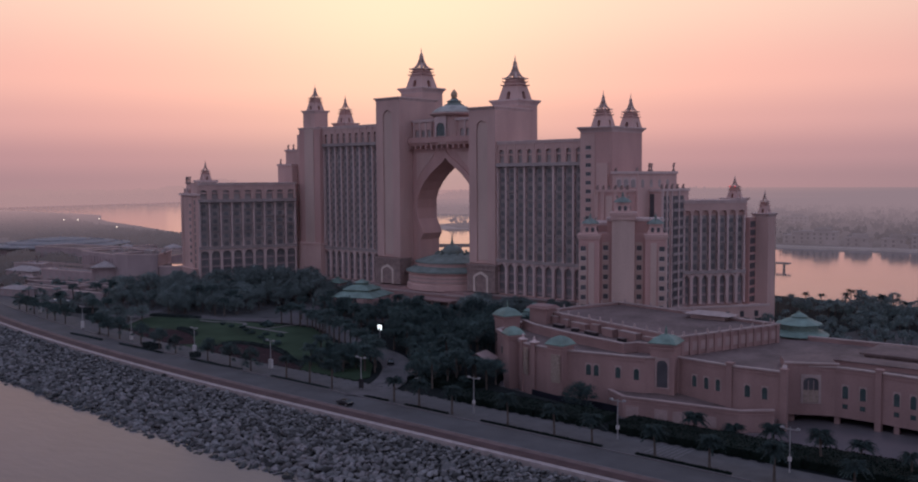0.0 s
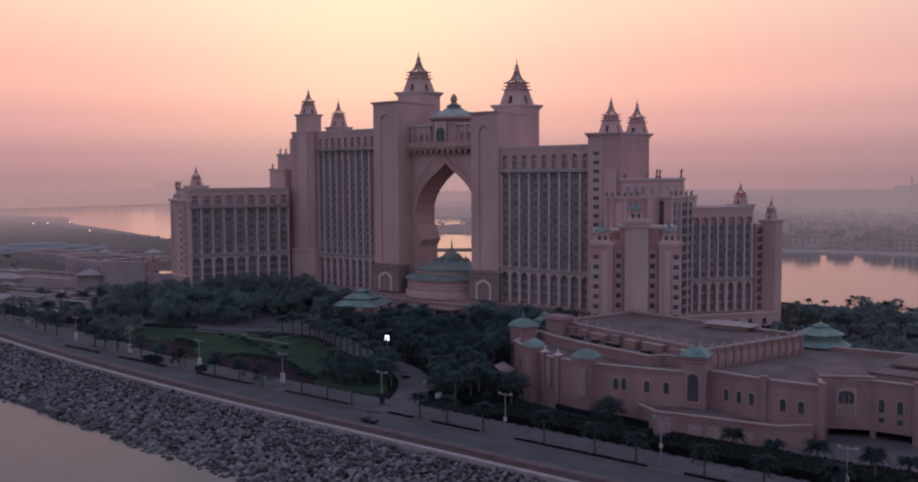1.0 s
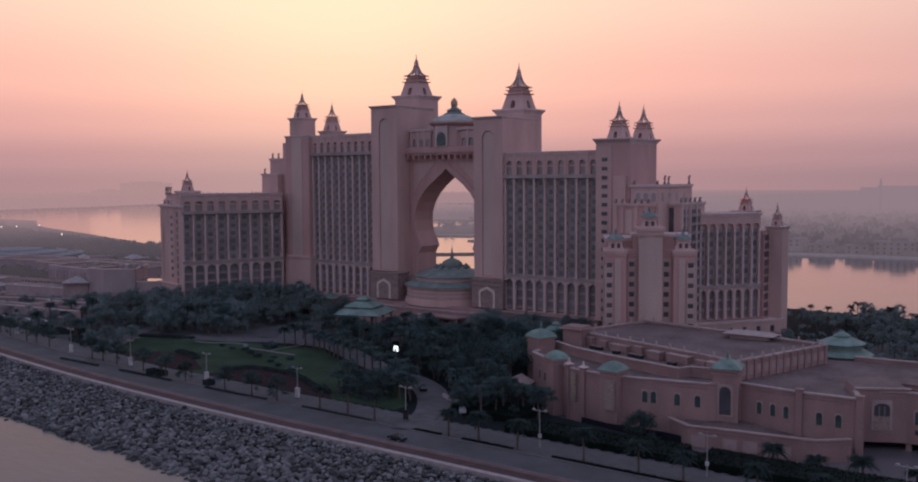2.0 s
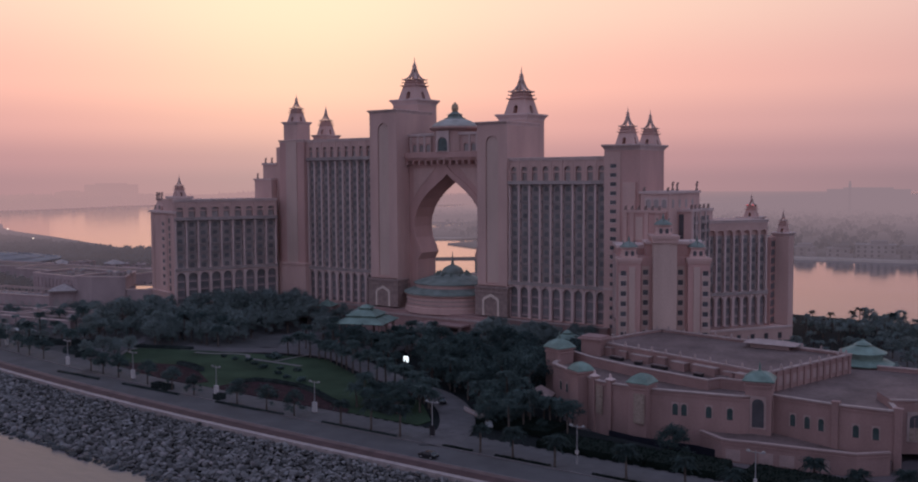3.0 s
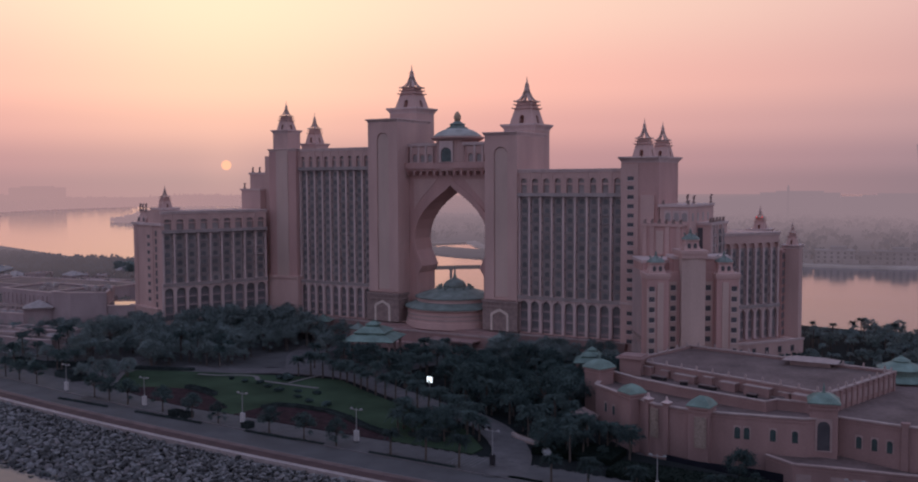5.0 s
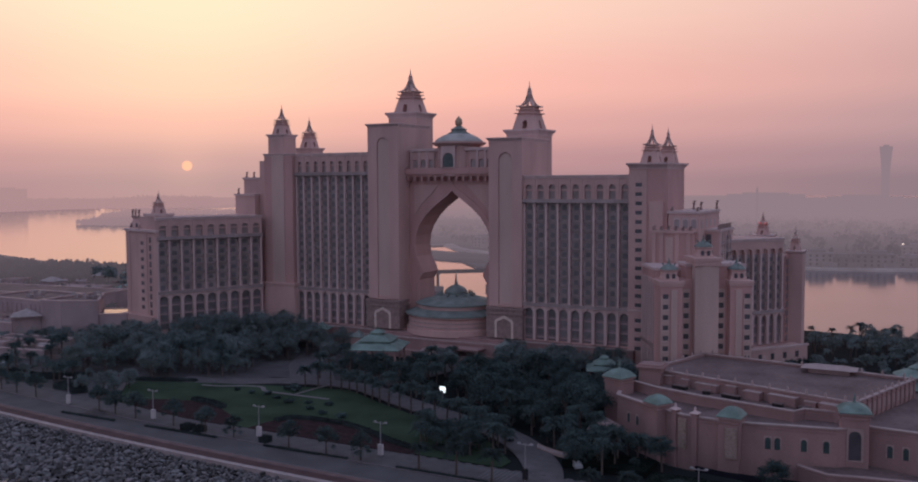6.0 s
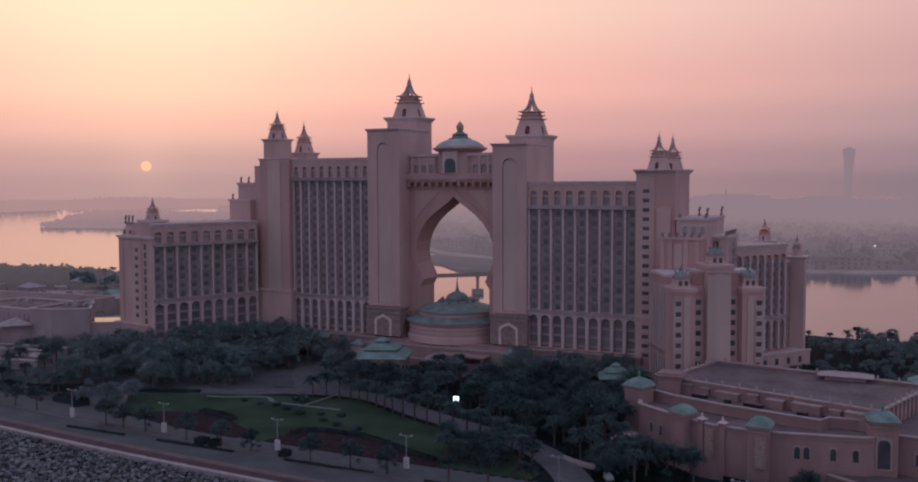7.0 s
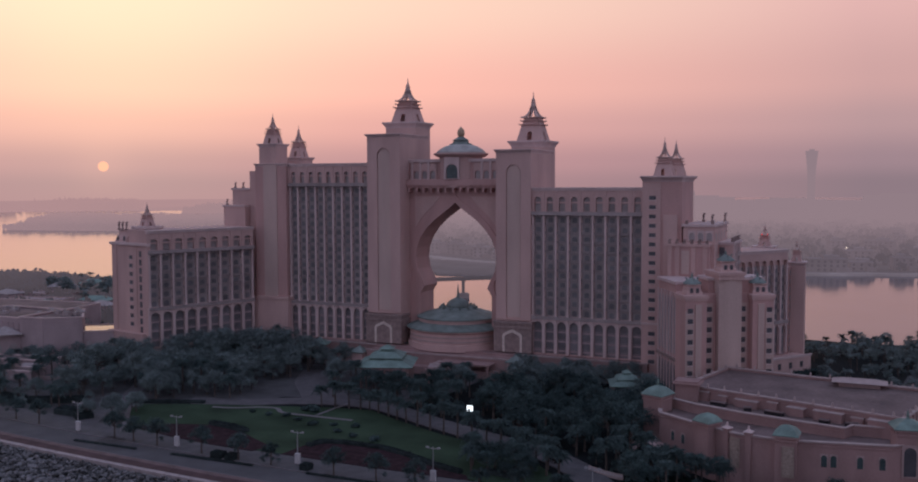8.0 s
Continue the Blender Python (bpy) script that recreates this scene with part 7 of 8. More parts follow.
for x in (-313, -86, -182):
    for k in range(7):
        sheet("crossing_bar", [(x - 3.6 + k * 1.1, 169.0), (x - 3.1 + k * 1.1, 169.0), (x - 3.1 + k * 1.1, 176.8), (x - 3.6 + k * 1.1, 176.8)], 0.04, PAINT, "worn white crossing bar painted on the paving", "road marking", 0.006)
# dashes of kerb paint along the pavement edge
bm = bmesh.new()
for i in range(46):
    x = -212 + i * 3.2
    box(bm, x, x + 1.5, 177.0 + road_y(x), 177.3 + road_y(x), -0.1, 0.14)
tagged(solid("kerb_paint", bm, PAINT, "white painted kerb blocks along the pavement", "kerb"), kind="stuff")


def leaf_cloud(rnd, clumps, per, leaf, spread, squash=0.72):
    """Vertices and quads of leaves gathered in clumps."""
    verts, faces = [], []
    for c, r in clumps:
        for _ in range(per):
            d = Vector((rnd.gauss(0, 1), rnd.gauss(0, 1), rnd.gauss(0, 1))).normalized()
            p = c + Vector((d.x, d.y, d.z * squash)) * r * rnd.uniform(0.2, 1.42)
            s = leaf * rnd.uniform(0.6, 1.3)
            u = d.cross(Vector((rnd.uniform(-1, 1), rnd.uniform(-1, 1), rnd.uniform(-1, 1)))).normalized() * s
            v = (d * rnd.uniform(-0.5, 0.5) + d.cross(u).normalized()).normalized() * s * 0.7
            i = len(verts)
            verts += [p - u, p - v, p + u, p + v]
            faces.append((i, i + 1, i + 2, i + 3))
    return verts, faces


def mesh_of(name, verts, faces, mat):
    me = bpy.data.meshes.new(name)
    me.from_pydata([tuple(v) for v in verts], [], faces)
    me.materials.append(mat)
    return me


def trunk_mesh(h, r, limbs, rnd):
    bm = bmesh.new()
    lathe(bm, [(r * 1.4, -0.3), (r, h * 0.3), (r * 0.75, h)], 7)
    for cx, cy, cz in limbs:
        a, b = Vector((0, 0, h * 0.75)), Vector((cx, cy, cz))
        d = (b - a).normalized()
        s = d.cross(Vector((0, 0, 1)))
        s = s.normalized() if s.length > 0.01 else Vector((1, 0, 0))
        q = d.cross(s)
        ra, rb = r * 0.5, r * 0.18
        A = [bm.verts.new(a + s * ra * math.cos(k * 2.094) + q * ra * math.sin(k * 2.094)) for k in range(3)]
        B = [bm.verts.new(b + s * rb * math.cos(k * 2.094) + q * rb * math.sin(k * 2.094)) for k in range(3)]
        for k in range(3):
            bm.faces.new((A[k], A[(k + 1) % 3], B[(k + 1) % 3], B[k]))
    return to_mesh("trunk", bm, BARK)


def tree_kind(seed, h, r, per=130, leaf=0.038):
    rnd = random.Random(seed)
    clumps = []
    for i in range(30):
        a, q = rnd.uniform(0, 6.283), math.sqrt(rnd.random())
        x, y = r * 0.80 * q * math.cos(a), r * 0.80 * q * math.sin(a)
        top = h * (0.95 - 0.34 * q * q)
        z = top - h * 0.42 * rnd.random() ** 2
        clumps.append((Vector((x, y, z)), r * rnd.uniform(0.17, 0.33)))
    verts, faces = leaf_cloud(rnd, clumps, per, r * leaf, r)
    limbs = [tuple(c) for c, _ in clumps[:7]]
    return trunk_mesh(h * 0.55, 0.24 * r / 4, limbs, rnd), mesh_of("crown", verts, faces, LEAF)


def palm_kind(seed, h, reach, fronds=30):
    rnd = random.Random(seed)
    bm = bmesh.new()
    lean = rnd.uniform(-0.25, 0.25)
    rings = []
    for i in range(8):
        k = i / 7
        rr = 0.28 - 0.08 * k + (0.10 if i == 7 else 0) + 0.02 * (i % 2)
        rings.append([bm.verts.new((lean * k * k + rr * math.cos(a * 1.0472), rr * math.sin(a * 1.0472), -0.3 + (h + 0.3) * k)) for a in range(6)])
    for a, b in zip(rings, rings[1:]):
        for i in range(6):
            bm.faces.new((a[i], a[(i + 1) % 6], b[(i + 1) % 6], b[i]))
    trunk = to_mesh("trunk", bm, BARK)
    verts, faces = [], []
    for f in range(fronds):
        az = rnd.uniform(0, 6.283)
        up = rnd.uniform(-0.15, 1.35)
        L = reach * rnd.uniform(0.8, 1.1)
        d = Vector((math.cos(az), math.sin(az), 0))
        side = Vector((-d.y, d.x, 0))
        prev = None
        for k in range(9):
            t = k / 8
            p = Vector((lean, 0, h)) + d * L * t * math.cos(up * (1 - t * 0.4)) + Vector((0, 0, 1)) * (L * t * math.sin(up) * (1 - 0.25 * t) - 0.50 * L * t * t)
            if prev is not None:
                w = L * 0.2 * math.sin(min(1, t * 1.15 + 0.1) * 2.9) + 0.05
                for s in (-1, 1):
                    q = side * s * w - Vector((0, 0, w * 0.55)) + d * w * 0.5
                    i = len(verts)
                    verts += [prev, p, p + q, prev * 0.35 + p * 0.65 + q * 0.95]
                    faces.append((i, i + 1, i + 2, i + 3))
            prev = p
    return trunk, mesh_of("fronds", verts, faces, PALM_LEAF)


TREES = [tree_kind(100 + i, h, r) for i, (h, r) in enumerate(((8.6, 4.6), (7.4, 4.2), (9.8, 5.2), (6.4, 3.6), (9.2, 3.8), (5.6, 3.0)))]
FAR_TREES = [tree_kind(150 + i, h, r, 34, 0.075) for i, (h, r) in enumerate(((8.6, 4.6), (7.4, 4.2), (9.8, 5.2), (6.4, 3.6)))]
PALMS = [palm_kind(200 + i, h, r, 62) for i, (h, r) in enumerate(((5.8, 3.3), (6.6, 3.4), (5.2, 3.2), (8.2, 3.1)))]

FAR_PALMS = [palm_kind(220 + i, h, r, 26) for i, (h, r) in enumerate(((7.4, 3.4), (8.6, 3.5), (6.8, 3.2), (9.6, 3.3)))]


def plant(kinds, k, x, y, s, turn, name, label, category, group, crown, z=0.0):
    trunk, top = kinds[k]
    t = thing(name, (x, y, z), label, category, group, turn=turn)
    at = W[t] @ Matrix.Scale(s, 4)
    for n, me in (("trunk", trunk), (crown, top)):
        part(n, me, None, t, at=at)
    return t


# Same trees with the haze mixed into their leaf colour.
HAZED_TREES = [(a, b.copy()) for a, b in TREES]
for a, b in HAZED_TREES:
    b.materials[0] = LEAF_HAZED
STREET = [tree_kind(170 + i, h, r, 110, 0.042) for i, (h, r) in enumerate(((6.4, 3.1), (6.0, 2.9), (6.8, 3.3)))]


# Garden palms take the lighter leaf in place of haze before them.
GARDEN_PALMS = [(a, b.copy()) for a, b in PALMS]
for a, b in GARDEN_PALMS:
    b.materials[0] = PALM_HAZED


def street_tree(k, x, y, s, turn):
    return plant(STREET, k, x, y, s, turn, "street_tree", "round-crowned street tree on a bare trunk beside the road", "tree", "street trees", "crown")


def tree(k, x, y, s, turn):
    return plant(HAZED_TREES if x < -290 or y > 262 else TREES, k, x, y, s, turn, "tree", "dense dark green broadleaf garden tree", "tree", "garden trees", "crown")


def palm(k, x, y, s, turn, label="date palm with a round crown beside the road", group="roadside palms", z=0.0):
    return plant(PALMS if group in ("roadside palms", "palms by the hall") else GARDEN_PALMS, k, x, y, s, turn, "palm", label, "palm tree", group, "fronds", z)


def off_drive(x, y, gap):
    return all((x - p.x) ** 2 + (y - p.y) ** 2 > gap * gap for p in drive[::2])


rnd = random.Random(5)
spots = []


def blocks_sign(x, y):
    """True for spots that would hide the lit sign from the shore."""
    p, a = Vector((x, y)), Vector((-230.3, 232.5))
    for b in (Vector((-216, 219)), Vector((-223, 216))):
        k = max(0, min(1, (p - a).dot(b - a) / (b - a).length_squared))
        if (a + (b - a) * k - p).length < 4.6:
            return True
    return False


def join_plant(store, kinds, k, x, y, s, turn):
    m = pose(x, y, 0, 0, 0, turn) @ Matrix.Scale(s, 4)
    for i, me in enumerate(kinds[k]):
        vs, fs = store[i]
        o = len(vs)
        vs.extend((m @ v.co)[:] for v in me.vertices)
        fs.extend(tuple(o + q for q in p.vertices) for p in me.polygons)


def grove(poly, count, gap, palms=0.25, smin=0.85, smax=1.3, joined=""):
    xs, ys = [p[0] for p in poly], [p[1] for p in poly]
    made = tries = 0
    store = ([], []), ([], [])
    while made < count and tries < count * 40:
        tries += 1
        x, y = rnd.uniform(min(xs), max(xs)), rnd.uniform(min(ys), max(ys))
        if not inside(x, y, poly) or not off_drive(x, y, 6.5) or blocks_sign(x, y) or any((x - a) ** 2 + (y - b) ** 2 < gap * gap for a, b in spots):
            continue
        spots.append((x, y))
        made += 1
        if joined:
            kinds = FAR_PALMS if rnd.random() < palms else FAR_TREES
            join_plant(store, kinds, rnd.randrange(4), x, y, rnd.uniform(smin, smax), rnd.uniform(0, 360))
        elif rnd.random() < palms:
            palm(rnd.randrange(4), x, y, rnd.uniform(0.9, 1.2), rnd.uniform(0, 360), "date palm in the hotel garden", "garden palms")
        else:
            tree(rnd.randrange(6), x, y, rnd.uniform(smin, smax), rnd.uniform(0, 360))
    if joined:
        t = thing("grove", (*poly[0], 0), joined, "trees", kind="stuff")
        part("trunk_mass", mesh_of("trunk_mass", *store[0], BARK), None, t)
        part("leaf_mass", mesh_of("leaf_mass", *store[1], LEAF_HAZED), None, t)


grove([(-379, 214), (-356, 208), (-356, 232), (-336, 252), (-318, 260), (-304, 290), (-346, 295), (-366, 262), (-376, 246)], 88, 5.4, 0.06, 0.9, 1.72)
grove([(-352, 297), (-330, 297), (-328, 284), (-352, 280)], 12, 4.2, 0.1, 1.0, 1.55)
grove([(-238, 297), (-196, 297), (-196, 284), (-238, 286)], 18, 4.4, 0.1, 0.9, 1.15)
grove([(-354, 240), (-318, 250), (-314, 232), (-318, 221), (-338, 213), (-350, 226)], 34, 4.4, 0.2, 0.75, 1.1)
grove([(-300, 262), (-292, 252), (-262, 242), (-240, 236), (-240, 258), (-256, 284), (-262, 258), (-292, 258), (-296, 280)], 26, 4.8, 0.4)
grove([(-238, 230), (-204, 214), (-186, 204), (-176, 214), (-178, 246), (-184, 268), (-204, 266), (-204, 290), (-236, 286), (-228, 250)], 100, 5.2, 0.12, 0.75, 1.42)
grove([(-214, 296), (-196, 296), (-196, 284), (-214, 284)], 6, 4.5, 0.1)
grove([(-192, 198), (-176, 182), (-160, 184), (-150, 200), (-166, 210), (-178, 210)], 28, 3.8, 0.45, 0.55, 0.85)
grove([(-410, 204), (-380, 189), (-352, 190), (-353, 213), (-384, 214), (-405, 212)], 18, 5.4, 0.15, 0.5, 0.75)
grove([(-428, 226), (-384, 217), (-381, 248), (-402, 247)], 16, 6.5, 0.5, 0.45, 0.75)
grove([(-212, 183), (-196, 183), (-188, 188), (-200, 196), (-212, 198)], 14, 3.6, 0.25, 0.55, 0.82)
grove([(-345, 188), (-322, 186), (-330, 200), (-340, 206)], 7, 4.5, 0.3, 0.6, 0.8)
grove([(-470, 209.5), (-440, 202.5), (-405, 194.5), (-382, 204), (-398, 216), (-440, 212), (-470, 211)], 12, 5.5, 0.3, 0.5, 0.7, "dark trees among low pink buildings")
sheet("garden_soil", [(-112, 326), (-60, 318), (40, 318), (50, 362), (-40, 366), (-108, 356)], -0.18, PALE_SOIL, "pale garden soil under trees, part sand, part haze in its colour", "ground", 0.05)
grove([(-478, 213.5), (-450, 220), (-436, 222), (-404, 231), (-404, 241), (-428, 243), (-440, 236), (-470, 227)], 18, 4.2, 0.3, 0.5, 0.8, "dark trees among low pink buildings")
grove([(-150, 372), (-60, 350), (10, 345), (60, 400), (-60, 424), (-128, 414)], 290, 3.9, 0.4, 0.58, 0.82, "grove of dark palms and trees by the lagoon")
grove([(-140, 332), (-118, 304), (-60, 303), (70, 303), (70, 350), (-60, 352), (-132, 370)], 150, 4.4, 0.3, 0.5, 0.7, "grove of dark palms and trees behind the hall")
grove([(-480, 430), (-430, 400), (-402, 330), (-390, 340), (-412, 430)], 24, 6.0, 0.4, 0.8, 1.1, "dark trees behind the hotel wing")
grove([(-640, 480), (-560, 462), (-470, 448), (-440, 430), (-560, 400), (-650, 440)], 50, 8.0, 0.4, 0.9, 1.2, "dark palms and trees along the lagoon shore")
for i in range(30):
    a = (i + rnd.uniform(-0.4, 0.4)) / 29
    x, y = -146 + 190 * a, 400 + 10 * math.sin(a * 3.1) + rnd.uniform(-12, 6)
    plant(FAR_PALMS, i % 4, x, y, rnd.uniform(0.66, 0.84), rnd.uniform(0, 360), "palm", "tall palm standing out of a lagoon grove", "palm tree", "palms by the lagoon", "fronds")
tree(0, -126.6, 201.0, 1.15, 40).location.z = LOW
# taller trees before the end wing and the first tall wing
for k, x, y, s in ((2, -387.0, 250.6, 1.3), (0, -379.0, 247.4, 1.5), (4, -371.6, 248.6, 1.55), (4, -365.0, 258.6, 1.6), (2, -358.4, 270.6, 1.4), (0, -354.0, 264.0, 1.6), (4, -349.4, 281.0, 1.5), (4, -343.0, 274.0, 1.6), (2, -338.6, 286.4, 1.4), (0, -332.0, 281.4, 1.6)):
    tree(k, x, y, s, x * 37 % 360)
# trees before the windowless block beside the wing
for k, x, y, s in ((0, -419, 238.6, 1.05), (1, -413.5, 241.6, 1.2), (3, -408.4, 245.4, 1.25), (4, -403.6, 248.6, 1.15), (1, -398.6, 252.2, 1.1), (3, -424.0, 233.6, 0.9)):
    tree(k, x, y, s, x * 40 % 360)
# palms along the drive
for i in range(14, len(drive) - 20, 3):
    p, q = drive[i], drive[i + 1]
    d = (q - p).normalized()
    for s in (-1, 1):
        if s < 0 and i % 2 or blocks_sign(p.x - d.y * 6.4 * s, p.y + d.x * 6.4 * s):
            continue
        palm(rnd.randrange(4), p.x - d.y * 6.4 * s, p.y + d.x * 6.4 * s, rnd.uniform(0.95, 1.15), rnd.uniform(0, 360), "tall date palm lining the drive", "palms lining the drive")
# roadside palms in groups between the lamps
for x in (-402, -392, -382, -366, -357, -346, -313.5, -306, -297, -281, -268.5, -258, -239, -227, -216.5, -200, -190, -181, -158, -149.5, -139, -122.5, -110, -100.5, -86, -74.5, -62, -48, -37, -26):
    if x < -212:
        street_tree(rnd.randrange(3), x, 167.2 + road_y(x), rnd.uniform(1.0, 1.22), rnd.uniform(0, 360))
    else:
        palm(rnd.randrange(3), x, 167.2 + road_y(x), rnd.uniform(0.85, 1.1), rnd.uniform(0, 360))
for x, y, z in ((-93.6, 198.4, LOW), (-85.0, 200.4, LOW), (-75.6, 199.4, LOW), (-66.0, 202.6, LOW), (-58.8, 203.0, LOW), (-60, 184, 0), (-44, 185, 0), (-22, 182, 0), (-150, 193, 0), (-160, 189, 0)):
    palm(rnd.randrange(3), x, y, rnd.uniform(0.95, 1.1) if z < 0 else rnd.uniform(0.75, 0.95), rnd.uniform(0, 360), "young date palm in front of the hall", "palms by the hall", z)



def hedge(x0, x1, y0, y1, h, label="clipped dark green hedge", dense=9, mat=HEDGE):
    """A clipped hedge: a dark core under a skin of leaves."""
    r = random.Random(int(abs(x0 * 7 + y0 * 3)))
    bm = boxes((x0, x1, y0, y1, -0.1, h * 0.9))
    t = thing("hedge", ((x0 + x1) / 2, (y0 + y1) / 2, 0), label, "hedge")
    part("core", bm, mat, t)
    verts, faces = [], []
    n = int(((x1 - x0) * (y1 - y0) + (x1 - x0) * h * 2) * dense)
    for _ in range(min(n * 2, 7000)):
        f = r.random()
        if f < 0.5:
            p = Vector((r.uniform(x0, x1), r.uniform(y0, y1), h * r.uniform(0.85, 1.05)))
        else:
            p = Vector((r.uniform(x0, x1), r.choice((y0, y1)) + r.uniform(-0.1, 0.1), r.uniform(0, h)))
        u = Vector((r.uniform(-1, 1), r.uniform(-1, 1), r.uniform(-1, 1))).normalized() * r.uniform(0.12, 0.24)
        v = u.cross(Vector((r.uniform(-1, 1), r.uniform(-1, 1), r.uniform(-1, 1)))).normalized() * r.uniform(0.1, 0.2)
        i = len(verts)
        verts += [p - u, p - v, p + u, p + v]
        faces.append((i, i + 1, i + 2, i + 3))
    part("leaves", mesh_of("leaves", verts, faces, mat), None, t)
    return t


for x0, x1 in ((-322, -300), (-288, -262), (-246, -220), (-206, -182), (-168, -160), (-154, -140), (-130, -98), (-90, -70), (-60, -34)):
    hedge(x0, x1, 166.6, 167.3, 0.32, "low clipped hedge on the road verge", 8, HEDGE if x0 > -170 else HEDGE_HAZED)
for x0, x1 in ((-276.5, -273), (-272, -269), (-249, -246.5)):
    hedge(x0, x1, 168.5, 171, 1.5, "boxy clipped shrub on the pavement", 14, HEDGE_HAZED)
hedge(-150, -124, 178.2, 187, 1.5, "broad dark clipped hedge below the hall", 5)
hedge(-123.5, -108, 178.2, 188.5, 1.5, "broad dark clipped hedge below the hall", 5)
hedge(-103.5, -84, 178.2, 188.6, 1.6, "broad dark clipped hedge below the hall", 5)
hedge(-84, -62, 178.6, 189, 1.6, "broad dark clipped hedge below the hall", 5)
hedge(-62, -40, 179.4, 190.6, 1.6, "broad dark clipped hedge below the hall", 5)
hedge(-40, 20, 179.4, 190.6, 1.6, "broad dark clipped hedge below the hall", 4)
hedge(-172, -152, 186, 196, 1.5, "broad dark clipped hedge below the hall", 5)


def hedge_line(pts, width, h, label, dense=14, mat=HEDGE_HAZED):
    """A clipped hedge that follows a bent line: a dark core under a skin of leaves."""
    r = random.Random(int(abs(pts[0][0] * 7 + pts[0][1] * 3)))
    t = thing("hedge", (*pts[0], 0), label, "hedge")
    bm = bmesh.new()
    verts, faces = [], []
    for a, b in zip(pts, pts[1:]):
        a, b = Vector((*a, 0)), Vector((*b, 0))
        d = (b - a).normalized()
        n = Vector((-d.y, d.x, 0)) * width / 2
        lo = [bm.verts.new(p + Vector((0, 0, -0.1))) for p in (a - n, b - n, b + n, a + n)]
        hi = [bm.verts.new(p + Vector((0, 0, h * 0.9))) for p in (a - n, b - n, b + n, a + n)]
        bm.faces.new(hi)
        for i in range(4):
            bm.faces.new((lo[i], lo[(i + 1) % 4], hi[(i + 1) % 4], hi[i]))
        for _ in range(int((b - a).length * (width + 2 * h) * dense)):
            u = r.uniform(-1.05, 1.05)
            p = a + (b - a) * r.random() + n * u + Vector((0, 0, h * (r.uniform(0.8, 1.12) if abs(u) < 0.9 else r.uniform(0.1, 1.0))))
            e = Vector((r.uniform(-1, 1), r.uniform(-1, 1), r.uniform(-1, 1))).normalized() * r.uniform(0.12, 0.26)
            f = e.cross(Vector((r.uniform(-1, 1), r.uniform(-1, 1), r.uniform(-1, 1)))).normalized() * r.uniform(0.1, 0.2)
            i = len(verts)
            verts += [p - e, p - f, p + e, p + f]
            faces.append((i, i + 1, i + 2, i + 3))
    part("core", bm, mat, t)
    part("leaves", mesh_of("leaves", verts, faces, mat), None, t)
    return t


hedge_line([(-258.5, 187), (-257, 191.8), (-251, 193.4), (-239.5, 193.2), (-230, 190), (-220.5, 185), (-211, 181.6)], 1.8, 1.0, "low dark hedge round a red flower bed")
hedge_line([(-298, 196), (-290, 195), (-283, 192.4)], 2.4, 1.2, "dark hedge behind a red flower bed")
hedge_line([(-340, 209.6), (-330, 213.4), (-318, 217.6)], 2.2, 0.8, "dark hedge behind the lawn")
hedge_line([(-388, 197.8), (-372, 196), (-356, 204)], 4.0, 1.6, "dark hedge among garden trees")
hedge_line([(-352, 190), (-343, 190), (-337.5, 186)], 5.0, 1.7, "dark hedge beside a garden walk")
hedge_line([(-206, 185), (-196, 183)], 2.2, 1.2, "dark clipped shrub border of the lawn")
hedge_line([(-204, 190), (-197, 188)], 2.0, 1.1, "dark clipped shrub border of the lawn")


def bush(x, y, s):
    r = random.Random(int(abs(x * 13 + y * 5)))
    clumps = [(Vector((r.uniform(-0.5, 0.5) * s, r.uniform(-0.5, 0.5) * s, s * r.uniform(0.25, 0.5))), s * r.uniform(0.35, 0.55)) for _ in range(6)]
    verts, faces = leaf_cloud(r, clumps, 50, s * 0.16, s)
    ob = new("bush", mesh_of("bush", verts, faces, LEAF))
    ob.location = (x, y, 0.1)
    tagged(ob, "small round dark shrub on the lawn", "bush", "shrubs on the lawn")


for x, y, s in ((-155, 319, 3.6), (-150, 326, 3.4), (-145, 333, 3.8), (-141, 340, 3.4), (-283, 213, 1.5), (-277, 210, 1.4), (-270, 207, 1.6), (-259, 203, 1.4), (-252, 200, 1.6), (-245, 199, 1.8), (-279, 221.5, 2.6), (-282, 221, 1.6), (-257, 210, 1.7), (-289, 212, 1.4), (-296, 213, 1.4), (-264, 209, 1.3)):
    bush(x, y, s)


